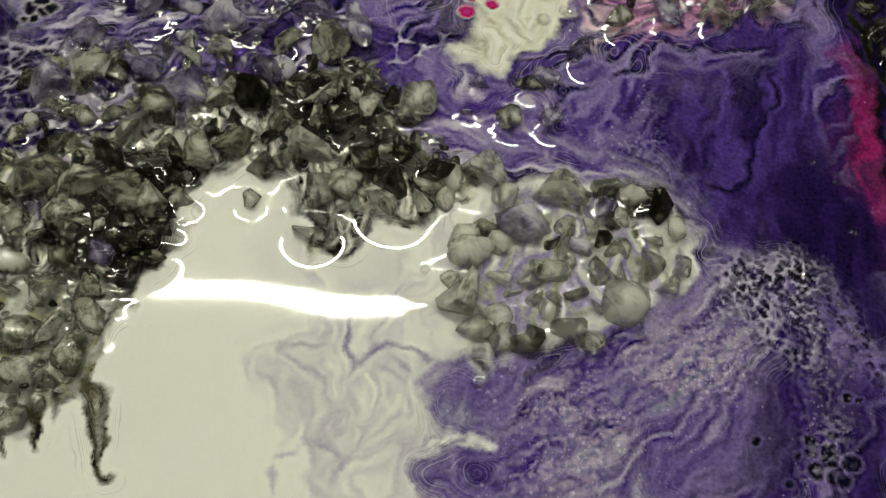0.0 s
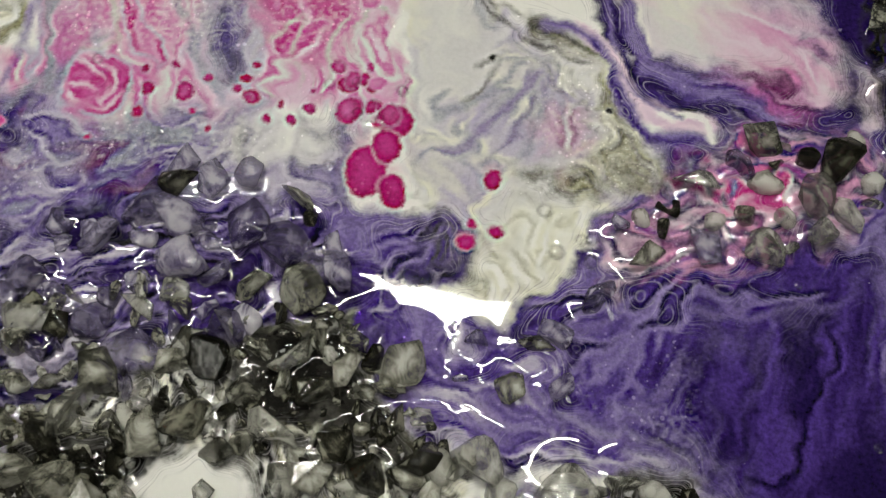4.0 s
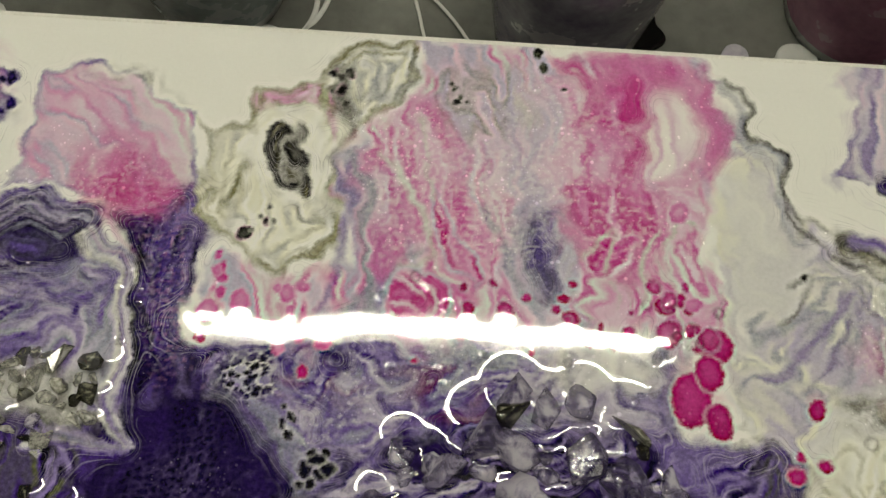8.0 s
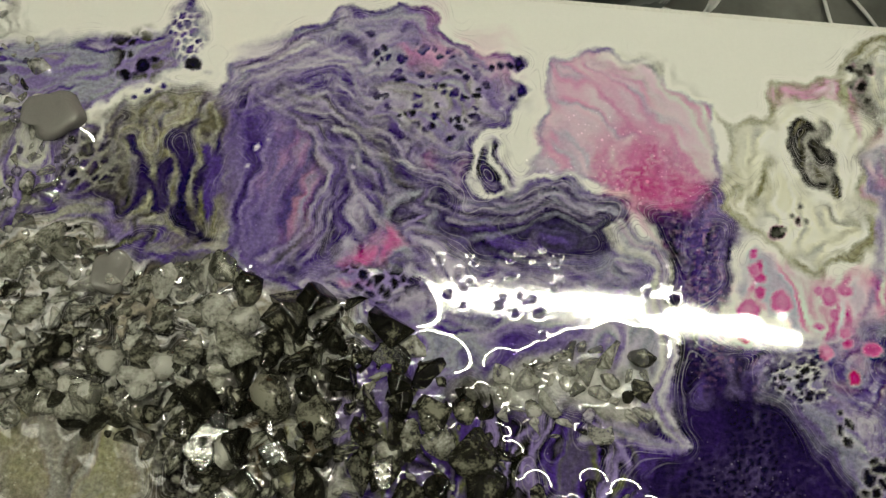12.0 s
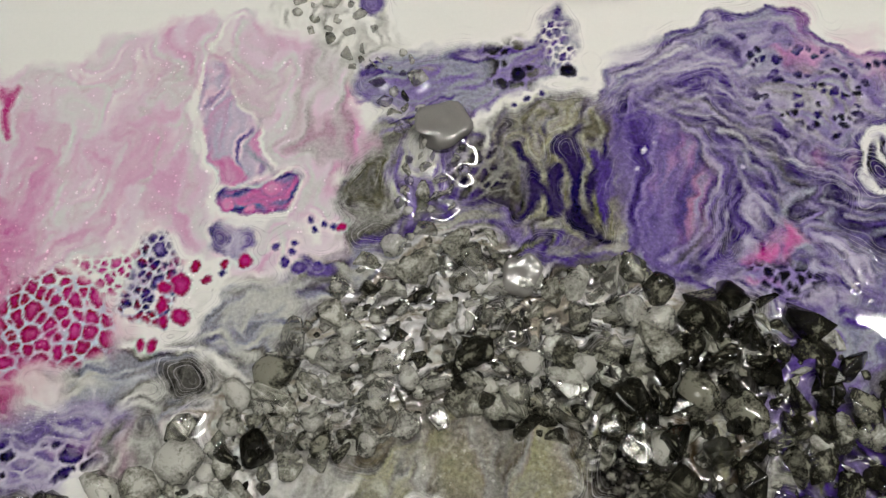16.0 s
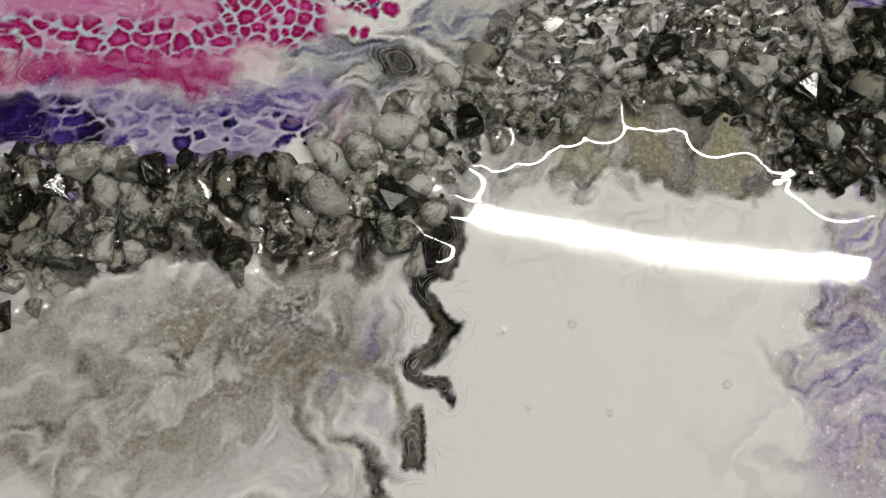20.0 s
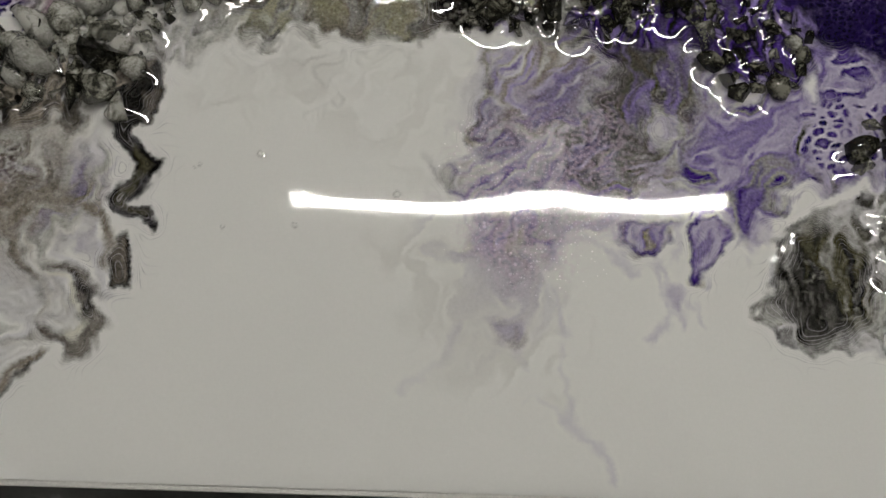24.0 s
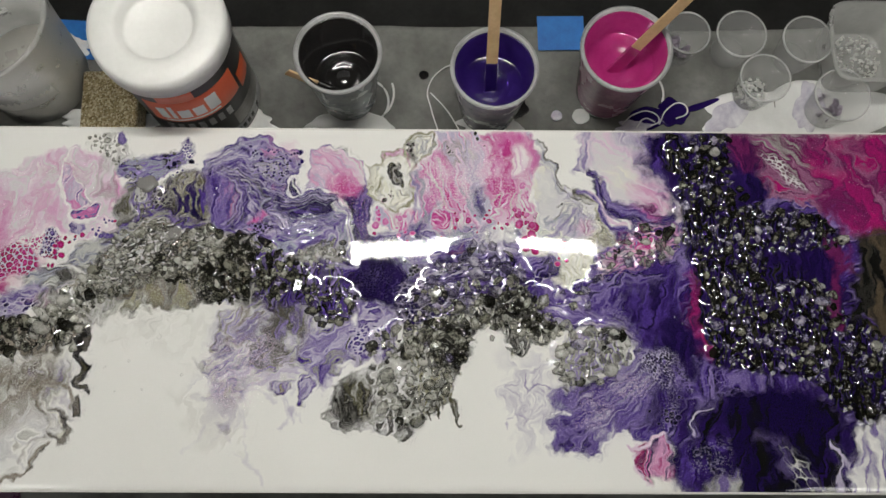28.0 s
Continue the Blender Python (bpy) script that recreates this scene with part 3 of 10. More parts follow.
def settle(swirl, reach, crisp):
    """Lets the wet paint level out: it creeps in small eddies, and colours run along their own borders."""
    global COLOUR
    jj, ii = np.meshgrid(np.arange(NY, dtype=np.float32), np.arange(NX, dtype=np.float32), indexing="ij")
    flow = fbm(GX / 24, GY / 24, 2, 71, 0.4) + 0.25 * fbm(GX / 9, GY / 9, 2, 72, 0.4)
    vj, vi = np.gradient(flow)
    size = np.hypot(vj, vi).std() * 2.2
    field = np.stack([vi / size, -vj / size], -1).astype(np.float32)
    tone = np.sqrt(np.clip(COLOUR, 0, 1)).astype(np.float32)
    pj, pi = jj.copy(), ii.copy()
    for _ in range(3):
        v = picked(field, pj, pi)
        pj, pi = pj + swirl * v[..., 0], pi + swirl * v[..., 1]
    tone = picked(tone, pj, pi)
    for _ in range(1):
        gj, gi = np.gradient(blurred(tone, 1), axis=(0, 1))
        ten = blurred(np.stack([(gj * gj).sum(-1), (gj * gi).sum(-1), (gi * gi).sum(-1)], -1), 2)
        a = 0.5 * np.arctan2(2 * ten[..., 1], ten[..., 2] - ten[..., 0])
        run = np.stack([np.cos(a), -np.sin(a)], -1).astype(np.float32)
        total, norm = tone.copy(), 1.0
        for way in (1, -1):
            pj, pi, last = jj, ii, run * way
            for k in range(1, reach + 1):
                pj, pi = pj + last[..., 0], pi + last[..., 1]
                w = math.exp(-(k / (0.6 * reach)) ** 2)
                total, norm = total + w * picked(tone, pj, pi), norm + w
                v = run[np.clip(pj, 0, NY - 1).astype(np.int32), np.clip(pi, 0, NX - 1).astype(np.int32)]
                last = v * np.where((v * last).sum(-1) < 0, -1, 1)[..., None].astype(np.float32)
        tone = total / norm
        tone = np.clip(tone + crisp * (tone - blurred(tone, 1)), 0.05, 0.95)
    COLOUR = tone.astype(float) ** 2


# under-coats: smoky left, violet right
pool([(-262.5, 115.1), (-230.1, 105.2), (-215.2, 100.2), (-171.2, 95.5), (-112.5, 85.9), (-82.8, 66.1), (-63, 46.5), (-81.1, 7.5), (-137.5, -2.4), (-198.9, -2.8), (-270.4, 6.4), (-322.8, 10.9), (-338.4, 25.2), (-284.1, 54.9), (-270.6, 94.8)], [LILAC, ASH, SMOKE, VIOLET, ASH], warp=5, scale=9, ang=30, soft=4)
pool([(-101.2, 41.3), (-63.2, 56.3), (-5.3, 46.8), (42.9, 57), (91, 42.5), (139.4, 47.8), (174.2, 67.8), (206, 118.6), (212.6, 149.8), (272.5, 150.2), (432.7, 151.5), (404.8, -93), (339.3, -93.2), (261.7, -70.7), (215.7, -57), (164.8, -38.6), (132.7, -10.4), (90.1, -1.1), (42.6, 3.4), (-4.7, -25.4), (-61.5, -16.2), (-100, 7.4)], [VIOLET, PLUM, LILAC, VIOLET, PLUM], warp=5, scale=9, ang=30, soft=4)
# -- left: blush pour with its cells
pool([(-456, 76.8), (-431.9, 84.8), (-413.5, 100), (-398.6, 108.1), (-387.2, 107.2), (-365.3, 116.9), (-348.2, 123.3), (-333.1, 130.6), (-310.2, 134.4), (-291.2, 126.2), (-275.7, 114.2), (-264.8, 94.9), (-274.9, 81.4), (-268.3, 68.2), (-278.5, 58.6), (-291, 53.9), (-314.5, 54.8), (-329.3, 61.9), (-341.8, 55.4), (-350.5, 47.6), (-362, 37.8), (-439.3, 24.3)],
     [WHITE, BLUSH, PALE, BLUSH, ROSE], warp=4, scale=13, ang=75, stretch=1.6, contrast=0.9, soft=4)
wash([(-454.8, 73.1), (-389.2, 92.5), (-335.7, 95.6), (-319.9, 66.4), (-363.2, 42.8), (-440.4, 27.6)], ROSE, 0.7, 9, 70, 1.5, threshold=0.0)
threads([(-418.2, 89.9), (-387, 106.2), (-344.3, 121.7), (-309.3, 128.6), (-278.4, 108.3), (-283.2, 68.3), (-324.6, 64.1), (-371.6, 41.9), (-405, 41.8)], WHITE, 0.14, 12, 0.06, 80, 1.4)
flecks([(-456, 76.8), (-387, 106.2), (-344.3, 121.7), (-309.3, 128.6), (-278.4, 108.3), (-283.2, 68.3), (-324.6, 64.1), (-371.6, 41.9), (-440.4, 27.6)], PINK, 2.2, 0.35, 0.5)
threads([(-418.2, 89.9), (-387, 106.2), (-344.3, 121.7), (-325.1, 115.6), (-320.8, 71.5), (-371.6, 41.9), (-405, 41.8)], PINK, 0.12, 14, 0.05, 80, 1.4)
wash([(-309.3, 128.6), (-273, 120.1), (-263.4, 96.8), (-274.7, 79.7), (-296.7, 91.9)], ASH, 0.5, 8, 80, 2)
wash([(-450.2, 58.6), (-374.3, 68), (-361.3, 49.9), (-370.4, 36.9), (-439.3, 24.3)], PINK, 0.8, 10, 60, 1.5, soft=14, threshold=-0.12)
wash([(-454.2, 71.2), (-375.1, 71.5), (-361.3, 49.9), (-370.4, 36.9), (-439.3, 24.3)], BLUSH, 0.65, 6, 30, 1.5, soft=12, threshold=0.03)
flecks([(-454.2, 71.2), (-375.1, 71.5), (-361.3, 49.9), (-370.4, 36.9), (-439.3, 24.3)], BLUSH, 1.8, 0.4, 0.8)
stroke([(-390.4, 61), (-382.2, 56.5), (-383.5, 51)], 2.6, HOT, 1.5, 0.8)
stroke([(-380.9, 103.9), (-382, 97), (-379.6, 90.6)], 3.2, HOT, 1, 0.8)
stroke([(-404.7, 98.8), (-405.8, 95.8)], 2.9, PINK, 1, 0.9)
pool([(-443, 36), (-387.4, 41.9), (-368.6, 43.9), (-357, 38.4), (-340, 38.5), (-334.8, 29.2), (-349.1, 17.8), (-369.1, 17.1), (-433.6, 6.4)], [ROSE, PINK, ROSE, HOT, PINK], warp=3, scale=10, ang=10, soft=14, alpha=0.85)
pool([(-437.6, 7.6), (-380.7, 15.8), (-367.1, 15.7), (-356.5, 13.7), (-356.7, 7.3), (-372.5, 3.5), (-387.4, 2.4), (-432.5, -8)], [HOT, MAGENTA, PINK, HOT], warp=3, fine=1, scale=8, ang=5, stretch=4, soft=10, alpha=0.9)
pool([(-455.7, 0.5), (-430.1, 3), (-420.3, 6.2), (-410.9, 11), (-389.2, 15.7), (-375.4, 15.8), (-356.3, 15.4), (-356, 6), (-370.8, 0.4), (-389.7, 0.5), (-409.4, 4.1), (-429.5, 0.5), (-454.5, -4.7)], [HOT, MAGENTA, ROSE, PINK], warp=3, scale=8, ang=0, stretch=4, soft=10, alpha=0.9)
# violet band below it
pool([(-456.6, -3.2), (-429.5, 0.5), (-409.6, 4.9), (-386.5, 1.8), (-369.1, 0.7), (-354.7, 6.2), (-342.6, 15.8), (-327.5, 7.2), (-333.2, 0.3), (-345.5, -7.5), (-341.1, -13.8), (-353.1, -22.3), (-373.8, -20), (-383.4, -14.4), (-451.3, -25.4)], [VIOLET, LILAC, MIST, LILAC, MIST], warp=4, scale=8, ang=10, stretch=3, soft=4)
pool([(-456.2, -4.9), (-425.8, -0.8), (-411, 3), (-401.8, 0.7), (-391.9, -5.9), (-391.1, -14.6), (-405, -17.7), (-425.1, -19.7), (-451.7, -24)], [INK, PLUM, VIOLET], warp=2, scale=7, soft=3, rim=(MIST, 1.5))
lacing([(-417.3, 0.3), (-395.1, 1.6), (-382.4, -10.8), (-396.5, -17), (-410.7, -14.6)], 4.2, None, MIST, 0.16, 1, 10, 1.6, warp=2, soft=5)
wash([(-384.7, 1.2), (-348.2, 7.9), (-333.7, 2.9), (-359.1, -7.6), (-379.7, -6.9)], VIOLET, 0.7, 6, 10, 3)
lacing([(-401.8, 0.7), (-383.7, -3.9), (-381.7, -14.2), (-369.5, -15.9), (-341.7, -10.4), (-332.8, -2.3), (-347.3, 2.8), (-371.7, -4.1), (-385.7, -2.5)], 4.2, (PLUM, VIOLET), MIST, 0.24, 0.45, 15, 1.4)
flecks([(-381.7, 3.4), (-345.7, 13.6), (-333.7, 2.9), (-367.7, -7)], WHITE, 1.6, 0.4)
pool([(-346.5, -1.5), (-333.9, 4.6), (-310.9, 9.5), (-312.2, -4.7), (-331.7, -9.1)], [BLUSH, ROSE, ASH], warp=4, alpha=(0.6, 0.5, 6), soft=4)
spots([(-334.8, -6, 1.1), (-339.2, -4.9, 0.7), (-331.3, -11.6, 0.5)], PLUM, MIST)
# grey film between cells and glass
pool([(-342.3, 25), (-314.3, 34.7), (-303.5, 49.2), (-277.6, 51.9), (-266, 63.3), (-250.4, 68.3), (-249, 55), (-270, 42.9), (-287.6, 31.2), (-292, 18), (-311.4, 18.9), (-318.7, 5.5), (-339.6, 12.5), (-352.7, 19)], [ASH, SILVER, SLATE, SMOKE, SILVER], warp=4, scale=6, ang=20, alpha=(0.9, 0.4, 10), soft=5)
wash([(-316.3, 46.1), (-278.5, 58.6), (-262, 56.9), (-284.5, 31.6), (-313.7, 31.5)], SILVER, 0.8, 5, 15, 3)
pool([(-325.6, 20.5), (-317.8, 27), (-306.7, 29.1), (-293, 24.2), (-295.1, 17.6), (-307.2, 13.1), (-320.4, 14.7)], [SMOKE, SOOT, ASH, BROWN], warp=3, scale=5, soft=3)
pool([(-337.7, 3.3), (-319.3, 8.6), (-309.2, -2.5), (-322.4, -8.7), (-335.5, -7.3)], [ASH, SMOKE, SILVER, BROWN], warp=4, scale=5, alpha=(0.7, 0.5, 6), soft=4)
stroke([(-333.3, 30.1), (-318.5, 31), (-306.7, 29.1), (-293, 24.2)], 1.6, WHITE, 1.2, 0.8)
# cells
lacing([(-370.4, 36.9), (-365.3, 44.3), (-356.1, 49.6), (-341.4, 45.1), (-336.9, 35.5), (-336.1, 27.4), (-343.2, 21.7), (-360.3, 23), (-367.7, 25.5)], 4.0, (MAGENTA, HOT), MIST, 0.20, 0.95, 0, 1, warp=1, soft=2)
lacing([(-438.3, 21), (-368.5, 28.7), (-358.7, 23.2), (-362.5, 17.9), (-434.2, 8)], 4.2, (HOT, MAGENTA), MIST, 0.2, 0.9, 0, 1.3, warp=1.5)
lacing([(-349.5, 51.1), (-335.1, 56.1), (-319.4, 54.3), (-323.2, 47.1), (-339.4, 43.6)], 2.6, (PINK, HOT), PALE, 0.28, 0.7, warp=1)
lacing([(-333.6, 52.8), (-332.5, 60.7), (-325.1, 62.3), (-318.8, 50.9), (-321, 35.6), (-327.9, 36.5), (-336.7, 38.9)], 2.8, (LILAC, VIOLET, MAGENTA), MIST, 0.22, 0.95, warp=1, soft=1.5)
spots([(-318.4, 48.4, 3.2), (-317.1, 39.4, 2.6), (-323.4, 30.4, 1.8), (-327, 30.4, 1.4), (-315.1, 53.9, 1.6), (-310.8, 50.1, 1.4), (-306.9, 54.7, 1.3), (-301, 56.5, 2.1), (-274.1, 68.9, 1.3), (-323.2, 46.6, 1.9), (-323.4, 42, 2.1), (-321.7, 37.2, 1.6)], MAGENTA, MIST, HOT)
spots([(-284.2, 55.9, 2.1), (-289, 57.1, 1.4), (-279.6, 56.8, 1.6), (-292.1, 61.4, 1.1), (-287.3, 60.2, 1), (-306.5, 52.2, 1), (-283.4, 70.1, 1), (-282.2, 67.6, 0.8), (-279.2, 69.6, 0.8), (-276.6, 69, 1), (-287, 62.8, 0.8)], VIOLET, MIST, LILAC)
# jewel fold
pool([(-324.5, 117.5), (-315.4, 122.2), (-313, 105.2), (-302.3, 96.8), (-299.3, 84.4), (-293.4, 87.1), (-289.5, 80), (-293.1, 73.4), (-306.7, 68.6), (-312.7, 74.1), (-317.6, 82.6), (-319.8, 100.8)], [ROSE, BLUSH, LILAC, PINK], warp=1.5, scale=6, ang=90, rim=(WHITE, 0.8))
pool([(-313.5, 79), (-308.2, 78.1), (-301.7, 79.7), (-293, 84.1), (-290, 79), (-294.1, 74.2), (-305.1, 69.3), (-310.6, 71.7)], [VIOLET, LILAC, PLUM], warp=1.5, scale=4, ang=10)
pool([(-318.3, 88.9), (-312.1, 88.9), (-308.8, 83.5), (-311.8, 79.2), (-316.4, 80.9)], [ROSE, PINK, BLUSH], warp=0.6, scale=4, soft=2, rim=(WHITE, 0.5))
pool([(-301.9, 81.4), (-293.2, 85.9), (-290.4, 81.3), (-294.3, 76), (-300.3, 76.3)], [PINK, ROSE, LILAC], warp=0.8, scale=4, soft=2.5, rim=(BLUSH, 0.6))
stroke([(-321.5, 115.9), (-317.6, 102.9), (-310.6, 92.4), (-306.6, 83.7)], 1.9, BLUSH, 1.5, 0.8, 0.6, 0.3)
pool([(-309.6, 65.7), (-299.9, 68.4), (-297.3, 62.6), (-303.2, 57.7), (-311.7, 58.5)], [LILAC, MIST, VIOLET], warp=2, scale=4)
pool([(-283.6, 59.7), (-275.2, 58.1), (-276, 52.1), (-280.8, 51.6)], [VIOLET, LILAC], warp=1, soft=1)
stroke([(-324.4, 111.8), (-319.7, 89.7), (-312.4, 72.4), (-306.5, 67.7), (-293.5, 70.8), (-282.7, 65)], 1.9, WHITE, 1.5, 0.8)
# dark swirl by the glass
pool([(-274.2, 88.6), (-269.8, 94.4), (-261.3, 93.4), (-256.7, 81.5), (-257.5, 74.4), (-267.2, 72.6), (-273.6, 78)], [SMOKE, MOSS, ASH, SOOT], warp=2, scale=3.5, bands=(SILVER, 1.6, 9), soft=3)
pool([(-301.7, 141.3), (-291.2, 146.1), (-273.3, 143.3), (-264.1, 126), (-266.9, 112.3), (-275.4, 117.3), (-286.3, 124.3), (-295.1, 129.6)], [SILVER, WHITE, ASH, WHITE], warp=3, scale=4, alpha=(0.7, 0.5, 5), soft=4)
pool([(-279.5, 145.9), (-274.3, 148.3), (-270, 141.5), (-272.6, 135.3), (-276.7, 137)], [VIOLET, LILAC, PLUM], warp=1, soft=1)
# -- grey lilac foam at the back edge
pool([(-276.2, 121.2), (-256.8, 126.6), (-242.2, 127.7), (-228.2, 130.7), (-223.7, 136.9), (-218.8, 140.2), (-210.5, 126.3), (-209.5, 119.7), (-218.6, 115.3), (-231.9, 109.5), (-241.6, 104), (-252.8, 105.9), (-265.7, 106.7), (-274.2, 111.7)], [ASH, LILAC, SLATE, VIOLET, MIST], warp=3, scale=6, ang=20, soft=3)
lacing([(-238.6, 128), (-228.3, 131.7), (-220.2, 125.5), (-223.7, 113.9), (-234.6, 114.9)], 4.5, (SMOKE, INK), LILAC, 0.2, 0.7, warp=1)
lacing([(-223.7, 136.9), (-214.8, 137.5), (-208.4, 124.6), (-211.9, 117.7), (-220.4, 127.4)], 2.4, None, WHITE, 0.2, 1, warp=1)
spots([(-212.1, 122, 2.3), (-231.3, 116.7, 1.6), (-226.9, 120.2, 2.3), (-224.1, 122.4, 1.3)], INK, LILAC)
stroke([(-202.7, 114.7), (-215.2, 116.1), (-224.9, 110.1), (-227.1, 102.1)], 3.3, WHITE, 0.6, 1.0, 0.5, 0.5, 0.5)
stroke([(-216.7, 114.8), (-228.5, 110.7), (-240, 105.1)], 2.6, WHITE, 0.6, 1.0, 0.5, 0.5, 0.4)
spots([(-219.4, 114.6, 1), (-223.5, 112.4, 1.1), (-227, 110.3, 0.8)], VIOLET, WHITE)
# -- the great violet fold
DOME = [(-205, 114.3), (-204.1, 121.5), (-189.3, 131), (-184, 137.9), (-170.3, 145.7), (-155.4, 146.6), (-146.8, 145.3), (-137.1, 135.4), (-130.1, 131.7), (-117.2, 132.5), (-116.1, 130.2), (-123.1, 128), (-113.8, 124.6), (-116.3, 119.2), (-120.9, 111.1), (-129, 106.8), (-130.2, 98.4), (-127.7, 92.1), (-118.2, 90.7), (-109.5, 95.7), (-103.5, 97.9), (-98.4, 93.6), (-90.9, 95.2), (-85.2, 92.6), (-85.6, 88.6), (-92.6, 85), (-89.2, 78.7), (-75.6, 78.7), (-73.5, 74.3), (-76.3, 69.4), (-71.2, 52), (-72.3, 40.3), (-66.6, 31.1), (-72.8, 29), (-85.8, 31), (-97.9, 36), (-118.2, 35.1), (-135.9, 44.7), (-158.7, 54.1), (-181.8, 54.5), (-192.7, 68.9), (-199.1, 91), (-202.4, 102.5)]
pool(DOME, [LILAC, MIST, VIOLET, LILAC, SLATE, VIOLET], warp=2, fine=0.5, soft=0.8, scale=7, ang=-35, stretch=3.5, contrast=1.1, rim=(VIOLET, 1.2), bands=(VIOLET, 4.0, 10), raise_by=0.15)
threads([(-204.2, 114.4), (-171.2, 141), (-132.4, 125.3), (-131, 93.4), (-103, 93.1), (-76.9, 75.4), (-74, 43), (-128, 51.5), (-183, 60.6)], MIST, 0.75, 9, 0.05, -40, 2.6)
threads([(-202.7, 107.6), (-168, 123.4), (-130, 108.4), (-102.4, 88.3), (-79.5, 72.1), (-77.5, 49.8), (-128.9, 57.4), (-184.6, 68.2)], PLUM, 0.7, 11, 0.05, -40, 2.6)
pool([(-202.4, 113.7), (-193.2, 117.3), (-180.9, 113.3), (-175.1, 100.3), (-179.2, 80), (-185, 69.8), (-193.2, 75.3), (-199.7, 97.7)], [VIOLET, LILAC, PLUM, VIOLET], warp=3, scale=7, ang=80, stretch=4, soft=5)
pool([(-186.6, 109.3), (-179.3, 104.9), (-175.3, 88.6), (-182.6, 81.3), (-186.4, 92.4)], [MIST, LILAC, ROSE], warp=3, soft=6, alpha=0.7)
pool([(-173.2, 107.3), (-163.4, 106.6), (-158.9, 90.4), (-166.2, 78.2), (-175.1, 83.7)], [VIOLET, PLUM, LILAC], warp=3, ang=80, stretch=4, soft=5)
pool([(-150.4, 96.2), (-140.8, 95.6), (-134.5, 84.9), (-137.6, 75), (-146.2, 80.4)], [PLUM, SLATE, INK, LILAC], warp=3, scale=4, bands=(MIST, 2.2, 8), soft=4)
pool([(-160.2, 70.9), (-151.6, 75), (-143.2, 80.7), (-140.7, 74.6), (-148.5, 66), (-157.6, 65)], [HOT, PINK, LILAC], warp=3, scale=5, soft=4, alpha=0.9)
pool([(-140.4, 103.1), (-132, 99.8), (-132.8, 94.8), (-141.3, 98.8)], [PINK, VIOLET], warp=2, soft=4, alpha=0.7)
lacing([(-158.1, 68), (-142.7, 68.2), (-135.7, 62.7), (-147.2, 58.4), (-160.3, 63.1)], 3.2, (PLUM, INK), LILAC, 0.2, 0.8, warp=1.5)
pool([(-129, 90.3), (-112.2, 92.1), (-103.4, 96.3), (-95, 90.8), (-87.4, 91.6), (-94.4, 84.4), (-102.9, 78.8), (-117.3, 83.5), (-126.8, 85.7)], [PLUM, VIOLET, SLATE, PLUM], warp=2, scale=5, ang=-10, bands=(MIST, 3.0, 14), soft=2)
pool([(-125.9, 79.4), (-108.1, 84.5), (-92.7, 83.1), (-88.9, 75.6), (-76.3, 69.4), (-77.9, 54.2), (-94.9, 47.9), (-114.1, 59.1)], [VIOLET, LILAC, SLATE, VIOLET, MIST], warp=3, scale=6, ang=45, stretch=5, soft=5)
pool([(-174.3, 135.3), (-168.9, 137.6), (-160, 134), (-166.2, 131.6)], [PLUM, VIOLET], warp=1.5, soft=1.5)
lacing([(-174.1, 138.9), (-160.7, 138.5), (-133.2, 130.5), (-127.4, 112.1), (-135.8, 104.4), (-156.9, 115.8)], 2.6, (PLUM, VIOLET), None, 0.3, 0.3, warp=2)
spots([(-118.7, 131.7, 1.7), (-121.4, 130.3, 1.2), (-124.1, 129.7, 1.1), (-126.5, 129.1, 0.8), (-116.4, 123.5, 1.4), (-119, 121.2, 0.9)], INK, LILAC, VIOLET)
pool([(-144.1, 127.6), (-139.3, 128.1), (-135.4, 123.3), (-140, 121.9)], [INK, SLATE], warp=2, soft=5)
pool([(-147.4, 138), (-142.2, 136.7), (-138.1, 130.9), (-143.1, 131.3)], [PINK, ROSE], warp=2, soft=4, alpha=0.8)
pool([(-129.5, 104.3), (-121.8, 105.9), (-115.3, 98.3), (-116.2, 93.3), (-124.5, 91.6), (-128.4, 96.9)], [INK, PLUM, VIOLET], warp=1.5, soft=1, rim=(MIST, 1))
stroke([(-127.1, 104.5), (-127.9, 98.6), (-123.8, 91.7)], 2.1, WHITE, 0.6, 1)
stroke([(-125, 104.2), (-119.3, 99.5), (-117.8, 94)], 1.2, WHITE, 0.6, 0.9)
fold([(-203.7, 116.2), (-199.5, 123.7), (-189.2, 130.1), (-177.4, 138.6), (-163.4, 144.6), (-148.2, 143.3), (-137, 134.6), (-123.3, 129.8), (-116, 129.6)], [(-200.2, 111.3), (-193.2, 117.3), (-182.6, 121.9), (-168, 123.4), (-154.5, 121.3), (-143.9, 115.5), (-133.7, 111.4), (-124.1, 111.6), (-119.9, 116.3)], 16, [LILAC, VIOLET, MIST, VIOLET, SLATE], 1.2)
fold([(-202.2, 112.9), (-199.7, 97.7), (-194.6, 81.6), (-190.3, 69.2), (-181.2, 59.2)], [(-181.2, 115), (-175.8, 103.6), (-176.4, 90.1), (-177.6, 80.2), (-172.7, 71.1)], 12, [VIOLET, LILAC, PLUM, LILAC], 1.8, 0.45, 1.2)
fold([(-186.7, 118), (-166.5, 114.8), (-148.4, 103.1), (-134.1, 93), (-126.8, 85.7), (-108.1, 84.5)], [(-181.6, 116.8), (-167.2, 101.1), (-168, 87.8), (-160, 78.9), (-146.2, 70.9), (-136.2, 65.8)], 14, [MIST, PLUM, LILAC, SMOKE, VIOLET], 1.2)
